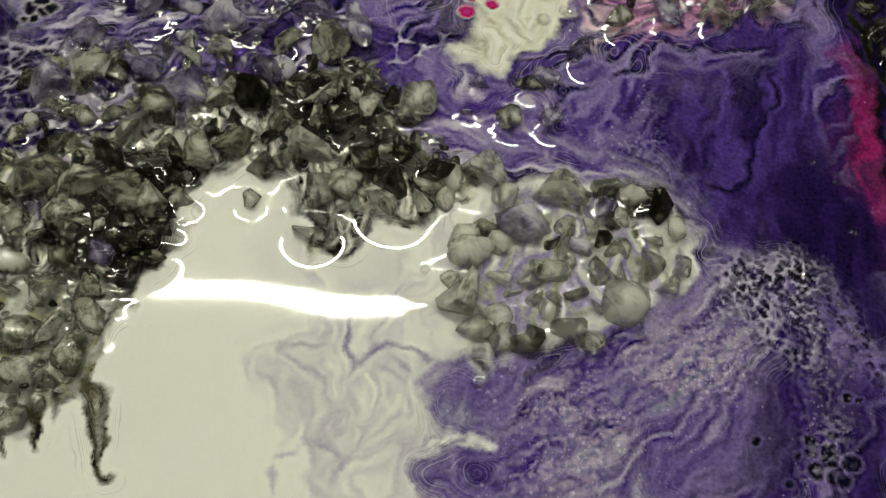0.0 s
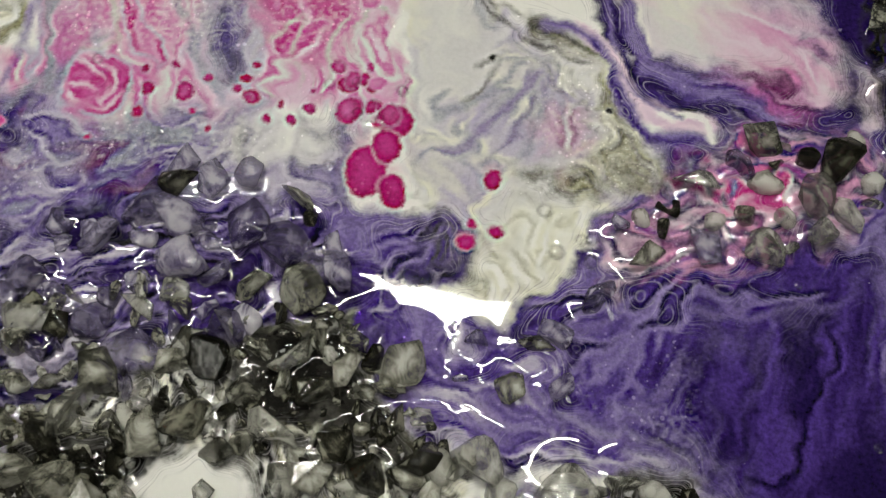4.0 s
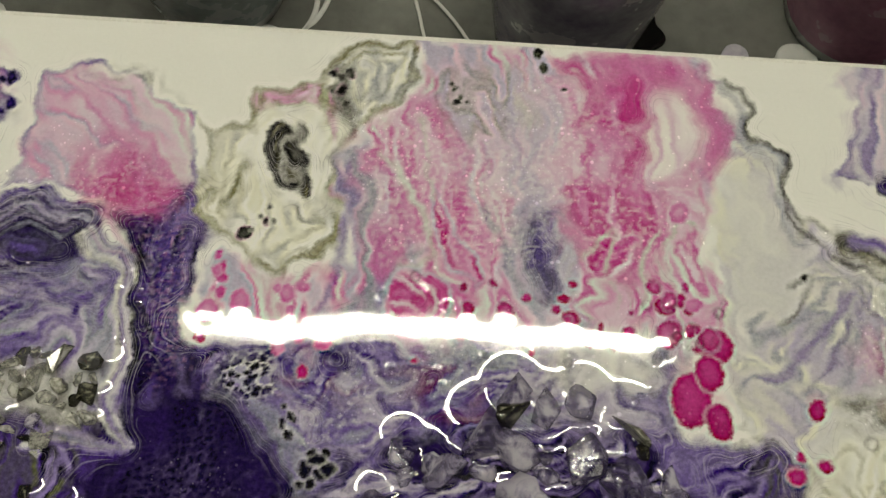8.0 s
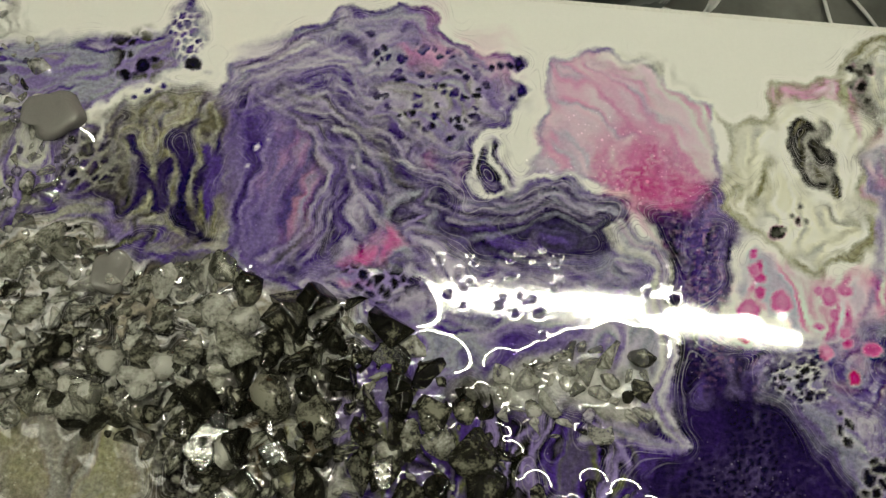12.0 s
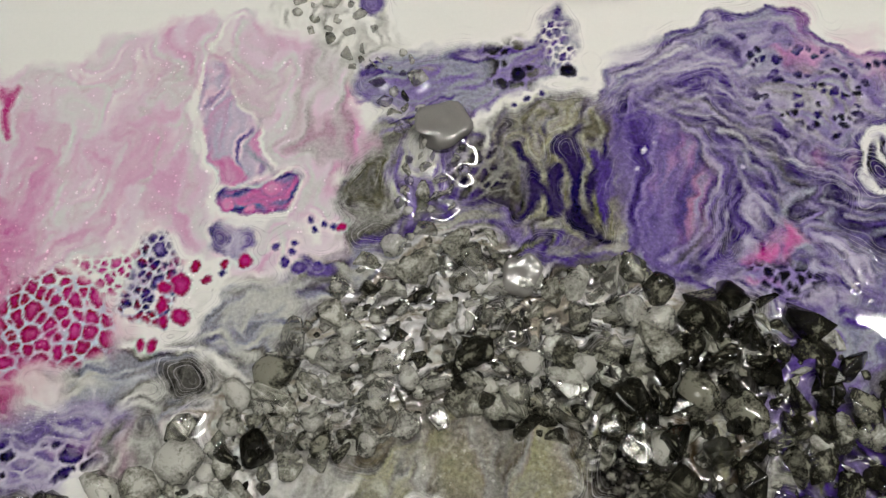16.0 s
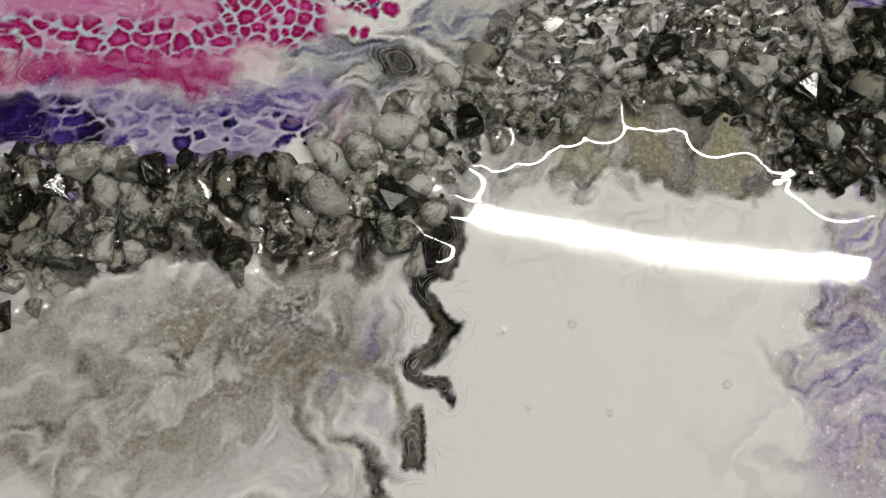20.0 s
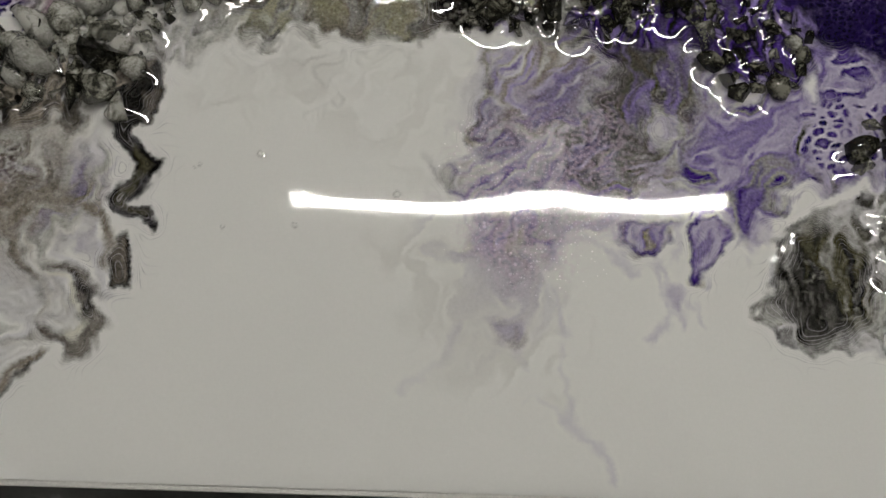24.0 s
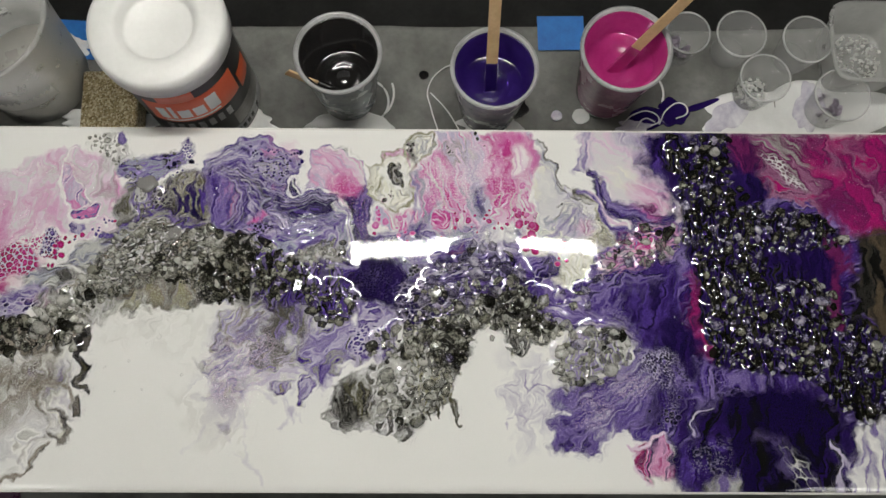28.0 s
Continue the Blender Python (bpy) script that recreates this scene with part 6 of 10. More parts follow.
wash([(61.5, -10.8), (99, -29.6), (107.4, -71.4), (87.7, -121.3), (60.1, -130.3), (51.4, -76.2)], LILAC, 0.28, 12, 80, 1.6, threshold=0.05)
stroke([(99.3, -116.8), (106.6, -103.3), (134.6, -94.1), (141.2, -103.1), (124.5, -121.2)], 3.4, LILAC, 2, 0.8, 2, 1)
threads([(95.6, -76), (130.7, -71.3), (153.5, -84.9), (133.6, -125.6), (92.3, -121.3)], VIOLET, 0.6, 10, 0.05, 60, 2)
# -- upper right: magenta and the dark ground of the glass
pool([(257.6, 152.2), (443.4, 156.9), (431.4, 54.6), (358.7, 59.1), (340.5, 73.9), (327.5, 93), (293.1, 93.8), (276.6, 103.8), (260.4, 119)], [DUSK, MAGENTA, DUSK, MAUVE, DUSK], warp=4, scale=34, ang=-55, stretch=2.5, contrast=0.7, soft=8)
pool([(332.5, 150.7), (392.8, 153.3), (443, 153.7), (435.5, 89.7), (358.1, 104.4), (335.6, 129.9)], [DUSK, MAGENTA, DUSK, MAUVE, MAGENTA, DUSK], warp=5, scale=22, ang=-80, stretch=2.5, soft=18, alpha=0.6)
pool([(282.3, 147.7), (322.5, 150.6), (329.3, 114.4), (327.6, 94), (304.2, 109.1), (285.5, 124.4)], [MAUVE, ASH, DUSK, MAUVE], warp=4, scale=8, ang=-40, soft=8)
lacing([(283.6, 132.1), (300.6, 127.1), (320.8, 101.6), (304, 106.6)], 3.0, None, PALE, 0.26, 1, -30, 1.6, warp=2, alpha=0.8)
pool([(256.3, 147.5), (280, 150.3), (283.3, 126.9), (284.8, 114.1), (264.3, 103.7), (255.8, 124.2)], [INK, DUSK, PLUM], warp=3, soft=7)
pool([(271.9, 106.3), (284.9, 115.1), (318.4, 101.6), (337.6, 96.6), (332, 88), (303, 93.8), (278.4, 94.7)], [MAGENTA, MAUVE, DUSK], warp=1.5, scale=5, ang=-15, soft=5, rim=(MAUVE, 0.8))
stroke([(332.5, 94.1), (345.4, 74), (352.9, 49.1), (353.4, 29.5)], 7.7, DUSK, 5, 0.8, 2)
pool([(202.7, 150.7), (258.5, 150.1), (259.4, 103.7), (287.4, 82.6), (331.2, 78.9), (344, 59), (347.3, -9.2), (393.1, -28), (404.8, -93), (348.5, -95.5), (313.7, -66.8), (262.6, -57.7), (231.3, -47.6), (227, -9.9), (223, 28.7), (210.1, 58.1), (210.1, 103.3), (194.4, 134)], [INK, BLACK, SOOT, PLUM, INK, BLACK, INK], warp=4, scale=5, soft=4)
pool([(255.5, 119), (284.4, 109), (282.9, 88.6), (258.3, 88.5)], [PLUM, INK], warp=4, soft=6)
pool([(277, 41.3), (304.8, 56.2), (343.1, 49.1), (350.1, 19.7), (347.3, -9.2), (334.7, 9.9), (298, 31.6)], [PLUM, INK, PLUM], warp=3, scale=10, soft=6)
stroke([(333.8, 54), (346.6, 34.3), (338.6, 0.3), (341.9, -16.4)], 6.7, DUSK, 5, 0.9, 4)
pool([(361.1, 59.1), (432.6, 64.6), (419.5, -46.7), (374.1, -28.1), (349.7, -9.2), (355.8, 29.5)], [BLACK, SOOT, BROWN], warp=5, scale=9, soft=8)
# pink ground of the small ridge
pool([(138.7, 36.3), (146.8, 45.6), (158.5, 52.2), (170.8, 63.6), (185.5, 65.9), (206.2, 70.1), (206.3, 45.8), (182.9, 35.8), (165.9, 32.1), (150.4, 28.4), (140.7, 29.2)], [PINK, VIOLET, ROSE, PLUM, BLUSH, HOT, LILAC], warp=3, scale=7, ang=20, stretch=1.4, contrast=0.9, soft=6)
flecks([(142.4, 42.4), (158.5, 50.7), (173.6, 62.2), (203, 66.8), (201, 48.5), (171.7, 35.2), (143.5, 30.8)], PINK, 3.0, 0.42, 1.0)
# -- dark grounds of the glass fields
pool([(-299.3, 23.5), (-287.6, 31.2), (-273.6, 45.8), (-256.4, 64.3), (-247.5, 72), (-234.4, 69.9), (-224.2, 61), (-211.5, 59), (-199.3, 62), (-182.4, 62.1), (-156.8, 58.5), (-136.3, 48.2), (-136.8, 18.5), (-170.7, 14.3), (-193.7, 10.1), (-199.9, 16.7), (-214.9, 19.4), (-244.4, 11.3), (-265.6, 8.8), (-286.1, 0.3), (-301.5, -1.6), (-315.5, 5.9), (-312.5, 15.6)], [SMOKE, SILVER, TAUPE, PALE, SMOKE, SOOT, TAUPE], warp=4, scale=5, ang=20, soft=4)
pool([(-203.7, 31.3), (-195.2, 41.6), (-171.7, 58.4), (-159.8, 58.2), (-136.3, 48.2), (-136.8, 18.5), (-167.9, 16.1), (-193.6, 7.2), (-201.4, 16.5)], [BLACK, SOOT, BLACK, SMOKE], warp=4, scale=6, soft=6)
pool([(-257.1, 101), (-241.3, 109.8), (-238, 92.1), (-244.3, 72.3), (-257.2, 71), (-262.4, 88)], [ASH, SMOKE, LILAC, SILVER], warp=3, scale=4, soft=4, alpha=0.9)
pool([(-186.3, 50.5), (-169.6, 61.6), (-142.9, 46.2), (-115.9, 46.2), (-89.6, 49.2), (-78.9, 41.6), (-93.9, 28.4), (-98.7, 16.7), (-101, 10.9), (-194.9, -0.2), (-211.7, 9.1), (-234.4, 15.1), (-238.6, 32.4)], [SOOT, BLACK, SMOKE, SOOT, ASH], warp=4, scale=5, soft=5)
pool([(-148.5, 54.6), (-114.2, 58.4), (-91.3, 51.9), (-112.7, 43.6), (-126.7, 36.1), (-147.6, 36.7)], [VIOLET, LILAC, SLATE, VIOLET], warp=4, scale=6, ang=20, soft=6)
pool([(-116.8, 40.2), (-98.2, 46.7), (-79.6, 53.2), (-75.7, 36.2), (-92.5, 28.6), (-111.3, 29.2)], [SILVER, ASH, PALE, SMOKE], warp=4, scale=4, soft=6, alpha=0.85)
# brown film and drips under the left glass
pool([(-286.2, 2.3), (-278.1, 17.4), (-255, 22.3), (-228.8, 29.4), (-198.4, 26.5), (-188.1, 22.7), (-168.5, 27.1), (-154.7, 16.8), (-170.4, 6.1), (-179.7, -1.9), (-195.9, -4.5), (-202, -9.2), (-205.9, -5.5), (-218.9, -3.9), (-233.7, -4.2), (-239.8, -9.3), (-248.2, -7.9), (-254.4, -12.2), (-259.9, -7.8), (-264.4, -11.8), (-274.4, -11.5), (-280.4, -3.8)], [ASH, BROWN, SMOKE, OLIVE, ASH, SOOT], warp=4, fine=1.6, scale=10, ang=75, stretch=2, soft=3, alpha=(0.9, 0.4, 12))
pool([(-254.4, 17.1), (-204.8, 23.9), (-201.5, 3.6), (-219.6, 2.8), (-238.6, -4.9), (-251, 2)], [TAUPE, BROWN, ASH, TAUPE, OLIVE], warp=4, scale=11, soft=10, alpha=0.85)
pool([(-198.2, 14.3), (-187.9, 20.1), (-177.5, 13.7), (-176.8, 3.5), (-186.1, -3.2), (-194.3, -3.1), (-199, 3.9)], [BLACK, SOOT, BROWN], warp=2, soft=3, raise_by=0.35)
pool([(-206.9, -0.6), (-201.3, 1.9), (-200.8, -4.8), (-202.7, -10.5)], [SMOKE, ASH], warp=1.5, soft=1.5)
flecks([(-254.4, 17.1), (-178.3, 25.7), (-179.8, -0.3), (-250.4, -3.1)], CREAM, 1.0, 0.3, 0.7)
threads([(-289.1, -1.5), (-266.6, 6.7), (-242.5, -0.3), (-206.2, 1.2), (-207.8, -12.6), (-272.3, -18.1)], SMOKE, 0.15, 12, 0.02, 70, 1.6)
wash([(-280.9, -12.4), (-209.2, -2.6), (-207, -27.4), (-274.4, -36.7)], TAUPE, 0.08, 8, 80, 1.5, threshold=0.08)
# -- left: black band, smoky skirts
pool([(-447.2, -28.3), (-424.7, -21.7), (-400.2, -15.8), (-389.1, -20.3), (-369.2, -17.6), (-344.1, -15.9), (-325.1, -8.2), (-309.6, 0.9), (-292.8, 1.4), (-283.1, 4.5), (-283.4, -5.9), (-290.3, -17.1), (-283.6, -29.6), (-286.4, -44.9), (-295.6, -49.5), (-303.5, -40.7), (-326.1, -43.8), (-355.6, -46.2), (-385.1, -48.6), (-416.4, -59.6), (-438.4, -66)], [SOOT, SMOKE, BLACK, TAUPE, SOOT, SMOKE], warp=4, fine=1.4, scale=7, soft=3)
SKIRT = [(-421.3, -62.1), (-397.2, -59.7), (-378.7, -52.9), (-348.7, -51.4), (-318.6, -48), (-301.3, -48.7), (-296.9, -64.1), (-301.6, -66.7), (-295.2, -79.6), (-290.4, -92.6), (-296.6, -95.3), (-301.2, -97.7), (-297.1, -107.1), (-303.1, -114.7), (-313.8, -118.7), (-321.7, -126.4), (-326.4, -132.7), (-330.3, -140.9), (-344.7, -147.6), (-354.2, -153.9), (-365.1, -154), (-397.4, -154)]
pool(SKIRT, [WHITE, SILVER, WHITE, PALE, WHITE, TAUPE], warp=3, fine=1.2, scale=18, ang=65, stretch=1.8, contrast=0.7, soft=1.5)
pool([(-420.9, -63.8), (-382, -53.5), (-348.7, -51.4), (-320.3, -48.3), (-302.2, -63.2), (-314.6, -79.3), (-325.6, -82.8), (-338.9, -74.6), (-350.9, -88.6), (-369.2, -95), (-374.8, -112.5), (-407.7, -114.3)], [TAUPE, BROWN, TAUPE, SILVER, TAUPE], warp=4, scale=13, ang=60, stretch=1.6, soft=12, alpha=(0.7, 0.6, 14))
flecks([(-387.6, -58.1), (-322, -48.6), (-314.2, -72.3), (-350.9, -88.6), (-376.3, -106.1)], WHITE, 1.5, 0.42, 0.8)
threads([(-412.6, -64.1), (-315, -49.2), (-297, -83.4), (-306.9, -111.9), (-331.5, -135), (-360.1, -148.6), (-390.8, -149.9)], SMOKE, 0.12, 16, 0.02, 65, 1.6)
threads([(-374.6, -85.6), (-312.1, -64.9), (-298.1, -87), (-303.4, -113.1), (-317.1, -110.2), (-348.7, -91.7)], BROWN, 0.2, 14, 0.025, 60, 1.6)
wash([(-348.4, -53.1), (-304, -52.8), (-299.8, -76.9), (-316.8, -76.2)], LILAC, 0.6, 6, 60, 2)
fold([(-387.2, -59.8), (-368.9, -74.3), (-372.3, -95.5), (-370.2, -118.3), (-368.2, -140.4)], [(-343.4, -52.3), (-343.8, -75.4), (-352.7, -95.7), (-357.2, -119.6), (-356.2, -144.9)], 12, [TAUPE, WHITE, SILVER, BROWN, WHITE], 2.2, 0.3, 2.5)
fold([(-325, -50.9), (-312.1, -64.9), (-318.8, -83.5), (-310.2, -94.1), (-302, -102.9), (-308.2, -113.8), (-320.9, -123.9), (-327.8, -137.7)], [(-343.1, -54), (-334.1, -73.8), (-325.3, -84.5), (-318.9, -92), (-312.5, -99.5), (-317.1, -110.2), (-331.6, -119), (-339.9, -133.1)], 10, [SMOKE, SILVER, TAUPE, WHITE, BROWN], 1.2, 0.45)
stroke([(-372.3, -88.7), (-366.2, -104.5), (-363.4, -123.8), (-360, -145.5)], 4.4, TAUPE, 4, 0.7, 2, 1)
stroke([(-312.7, -89.3), (-304, -91.4), (-301.4, -101.1), (-297.2, -106.3), (-303.4, -113.1), (-313.9, -109.7)], 5.0, BROWN, 2.5, 0.8, 1, 1)
stroke([(-313.5, -91.3), (-306, -93.4), (-303.4, -102.1), (-299.8, -106.3), (-305, -111.5)], 1.2, CREAM, 0.8, 0.7, 1, 0.8)
stroke([(-306.6, -90.9), (-300.7, -96), (-300.9, -104.4)], 1.6, SOOT, 1.5, 0.8, 1, 0.8)
stroke([(-312.7, -116.1), (-321.4, -125.5), (-326.4, -132.7), (-329.6, -140.3), (-342.7, -142.2), (-350.7, -148.8)], 3.4, TAUPE, 1.5, 0.95, 1, 0.8)
stroke([(-312.3, -118), (-320.4, -126.4), (-325.8, -133.4), (-329, -141)], 0.8, SMOKE, 1, 0.9, 1, 0.6)
pool([(-294.5, -78.7), (-291.6, -75.6), (-288.5, -82), (-288.5, -92.3), (-294.5, -93.3), (-295.1, -84.8)], [SMOKE, TAUPE, SOOT], warp=0.8, soft=1, rim=(SMOKE, 0.8))
stroke([(-311.8, -66.6), (-301.3, -68.4), (-295.7, -76.3), (-296.5, -86.8)], 1.7, TAUPE, 1.5, 0.9, 1)
# the curl
stroke([(-294, -26.1), (-295.3, -46.2), (-291.2, -52.1), (-286.3, -55.5), (-287.5, -60.6), (-294.1, -65.5), (-292, -69.2), (-285.3, -70.7), (-282.2, -75.8)], 8.5, SOOT, 1, 1, 0.8, 1, 0.25)
stroke([(-292, -52.3), (-287.4, -55.7), (-289.2, -60.3), (-293.7, -65.4), (-290.5, -68.5), (-285.3, -71)], 3.3, MOSS, 1.5, 0.8, 0.8, 0.8, 0.5)
pool([(-301.7, -30.5), (-289.1, -25.4), (-284.9, -38.1), (-291, -47.2), (-299, -43.4)], [BLACK, SOOT], warp=1.5, fine=1.4, soft=1)
pool([(-293.6, -29.3), (-286.4, -27.5), (-286.1, -41.6), (-289.7, -45.4)], [SMOKE, BROWN], warp=1, fine=1.4, soft=1)
# faint wisps on the white
wash([(-289.1, -16.8), (-186.9, -8.3), (-178.1, -48.1), (-200.8, -53.7), (-228.7, -41.9), (-282.7, -34.5)], TAUPE, 0.10, 9, 70, 1.4, threshold=0.07)
threads([(-268.2, -13.1), (-218, -9.9), (-218.6, -36.5), (-236.1, -39.5)], SMOKE, 0.12, 14, 0.015, 70, 1.5)
# -- centre: smoky violet skirt
wash([(-218.7, -75.2), (-171.8, -68.9), (-146, -89.9), (-149.7, -122.1), (-195.5, -120.4), (-206.8, -99.9)], TAUPE, 0.16, 12, 60, 2, threshold=0.02)
pool([(-182.4, -10.4), (-176.7, -6.9), (-153.5, -6.3), (-141.7, 0.9), (-94.5, -14.7), (-70.6, -17.3), (-65.4, -29.4), (-72.3, -44), (-78.6, -50.3), (-96.9, -68.8), (-98.6, -63.1), (-110.8, -84.6), (-113.5, -83.8), (-111.3, -73.3), (-113.8, -62), (-117.7, -66.1), (-120.7, -73.8), (-129.2, -75.8), (-134.7, -70.8), (-145.9, -67.6), (-157, -71.9), (-160.7, -75.9), (-171.7, -74.6), (-179.2, -69.3), (-190.5, -58.6), (-197.2, -49.4), (-192.7, -47.2), (-181.6, -44.5), (-183.6, -38.8), (-180.1, -28.6)], [MIST, PALE, SILVER, LILAC, PALE, TAUPE], warp=2, fine=1, scale=9, ang=35, stretch=2.5, soft=1.6, alpha=(0.8, 0.5, 12))
pool([(-182.4, -10.4), (-172.9, -6.6), (-143.7, -3.5), (-141.8, -20), (-161, -39.3), (-179.9, -38.5)], [LILAC, MIST, TAUPE, PALE, LILAC], warp=3, scale=7, ang=50, stretch=2, soft=4, alpha=(0.8, 0.5, 8))
stroke([(-176.7, -7.9), (-181.4, -13.4), (-179.2, -24.5), (-182.7, -35.7), (-181.7, -40.6)], 2.2, OLIVE, 1.2, 0.7, 1, 0.6)
pool([(-153.5, 30.3), (-67.1, 37.3), (-65.6, -2.2), (-76.9, -20.8), (-96.6, -17), (-114.1, -7.7), (-133.9, -11.2), (-145.6, 0.6)], [SOOT, LILAC, BLACK, VIOLET, SMOKE], warp=3, scale=5, soft=4)
pool([(-69.5, -0.3), (-53.1, 0.8), (-29.4, -10.3), (-33, -47.7), (-61, -50.3), (-77, -56.1), (-69.7, -33.7)], [LILAC, MIST, VIOLET, LILAC], warp=3, scale=7, ang=20, stretch=2, soft=5)
pool([(-108.6, -21.9), (-70.4, -13.1), (-61.3, -27.1), (-72.3, -44), (-81.1, -60.2), (-93.2, -70.9), (-98.5, -62.1), (-103.9, -51.7), (-115.2, -46.5)], [LILAC, MIST, LILAC, ASH, VIOLET], warp=3, scale=8, ang=30, stretch=2, soft=5)
lacing([(-72.9, -21.6), (-42.2, -15.4), (-44.5, -42.3), (-68.5, -45.7)], 3.0, (VIOLET, LILAC), MIST, 0.34, 0.35, 20, 1.5, warp=2)
pool([(-153.4, -28.9), (-138, -25.8), (-115, -38.5), (-117.3, -52.5), (-138.3, -53.7), (-149.6, -48.5)], [LILAC, ASH, MOSS, MIST, SMOKE], warp=3, scale=5, ang=10, stretch=2, soft=5, alpha=0.9)
pool([(-143.7, -9.8), (-127.9, -2.4), (-106.1, -7.1), (-104.8, -23.7), (-122.6, -31.9), (-139.9, -28)], [SOOT, BROWN, SMOKE, LILAC, MOSS], warp=5, scale=8, soft=12)
pool([(-179.3, -63.7), (-160.8, -65.5), (-155.2, -73.7), (-166.1, -83.5), (-177.1, -78.6)], [LILAC, TAUPE, MIST], warp=4, scale=5, soft=10, alpha=0.7)
pool([(-198.2, -47.5), (-183.4, -47.6), (-179.5, -56.1), (-190.4, -59.5)], [TAUPE, PALE, ASH], warp=3, scale=3, soft=6, alpha=0.5)
pool([(-137.5, -65.2), (-121.4, -64.3), (-118.4, -70.9), (-121.3, -73.8), (-129.2, -75.6), (-134.4, -71.7)], [TAUPE, MIST, LILAC, TAUPE], warp=1, fine=0.4, scale=4, soft=1.5, rim=(VIOLET, 0.7), alpha=0.9)
pool([(-113, -65.8), (-104.2, -61.5), (-97.5, -64), (-99.5, -74.6), (-108.7, -80.7), (-113, -84.7), (-110.4, -75.2)], [LILAC, MIST, LILAC], warp=0.8, fine=0.4, scale=5, ang=60, soft=1.2, rim=(VIOLET, 0.8))
pool([(-96.1, -51.3), (-84.5, -50.6), (-91, -64.6), (-96.6, -71.1), (-94.6, -61)], [LILAC, VIOLET, MIST], warp=1, fine=0.4, scale=4, ang=70, soft=1.2, rim=(VIOLET, 0.7))
flecks([(-194.7, -43.4), (-153.4, -36.9), (-119.6, -66.2), (-153.3, -90.3), (-182.4, -84.3)], BLUSH, 1.1, 0.32, 0.7)
flecks([(-141.7, -5.4), (-106.2, -9.3), (-107.7, -51.9), (-138.3, -51.7)], CREAM, 1.0, 0.22, 0.6)
threads([(-180.5, -12.3), (-143.7, -5.6), (-118.8, -36.7), (-119.5, -62.3), (-153.4, -68), (-179.5, -56.1)], MIST, 0.2, 9, 0.05, 40, 2)
threads([(-106.7, -21.8), (-66.5, -14.9), (-68.4, -43.7), (-100.3, -57.4)], MIST, 0.25, 8, 0.05, 20, 2)
pool([(-177.6, -98.6), (-169.5, -99.1), (-168.5, -104.5), (-174.8, -105.6)], [TAUPE, MIST], warp=1.5, scale=3, soft=3, alpha=0.6)
for line, w, a in (([(-158.9, -77.6), (-153.3, -72.1), (-138.5, -72.8), (-133, -81.9), (-129.4, -83.6)], 0.9, 0.6), ([(-122.8, -79.6), (-118.3, -88.6), (-119.1, -95.1), (-125.7, -102.8)], 1.0, 0.8), ([(-120.9, -81.3), (-115.8, -95.8), (-114.5, -98)], 0.8, 0.8), ([(-115.6, -91.2), (-109.4, -97.7), (-112, -92.9)], 1.0, 0.8),
                   ([(-170.4, -100.1), (-165.7, -114), (-160.3, -125.1), (-149.4, -125.5), (-151.5, -111.7), (-156, -97.6), (-157.9, -86.8)], 0.7, 0.45), ([(-164.7, -123.5), (-146.2, -132.3), (-136.1, -146.7)], 0.8, 0.5), ([(-205.8, -122.5), (-194.8, -113.5), (-189.1, -102.7)], 0.7, 0.3), ([(-117.5, -59.3), (-116, -71.7), (-121.9, -83.2)], 0.7, 0.5)):
    stroke(line, 1.5 * w, MIST, 2.4, 0.6 * a, 1.6, 0.8)
# smoky lobe
pool([(-76.1, -64.2), (-85.1, -75.3), (-86.7, -86.2), (-92.8, -89.7), (-81.5, -104), (-64, -108.4), (-54.4, -105.4), (-35.8, -109.6), (-30.2, -114.3), (-19.2, -109.7), (-18.9, -101), (-14.6, -98.7), (-6.3, -99.4), (-2.8, -92.8), (4.9, -94.7), (7.4, -83.2), (15.1, -83.2), (15.9, -61), (26.3, -45.8), (26.3, -25), (-13, -40.5), (-50.9, -50.5)], [ASH, SILVER, ASH, PALE, SMOKE], warp=1.6, fine=1.0, scale=9, ang=60, stretch=1.6, soft=1.0, raise_by=0.3)
pool([(-79.9, -67.9), (-56.6, -63.1), (-50.5, -82.8), (-56.6, -101.9), (-70.9, -104.1), (-84.5, -89.8)], [SMOKE, SOOT, MOSS, ASH], warp=3, scale=5, soft=5)
flecks([(-76.5, -72.9), (-48.1, -82.8), (-58.9, -101.9), (-77.7, -97)], CREAM, 1.6, 0.2, 0.5)
stroke([(13.9, -79.6), (18.3, -83.3), (19.6, -92.9), (18.7, -100.1), (22.1, -102)], 3.4, MOSS, 1, 1, 0.4, 0.5, 0.4)
stroke([(-30.6, -104.4), (-24.5, -102.1), (-21.4, -108), (-27.7, -112.7)], 2.9, SMOKE, 1, 0.9)
pool([(-9.3, -27.5), (9.7, -14.3), (29.7, -17), (27.7, -38.1), (15.8, -50.9), (-6.2, -48.2), (-26, -48.1), (-46, -50.6), (-30.2, -37.8)], [BLACK, SOOT, SMOKE, BLACK], warp=3, scale=5, soft=4)
pool([(-74.3, -24.6), (-59, -19.4), (-36.5, -22.1), (-23.5, -16.9), (-30, -35.2), (-50.7, -48), (-65.8, -53), (-75.1, -42.8)], [LILAC, VIOLET, MIST, SMOKE], warp=3, scale=6, soft=3)
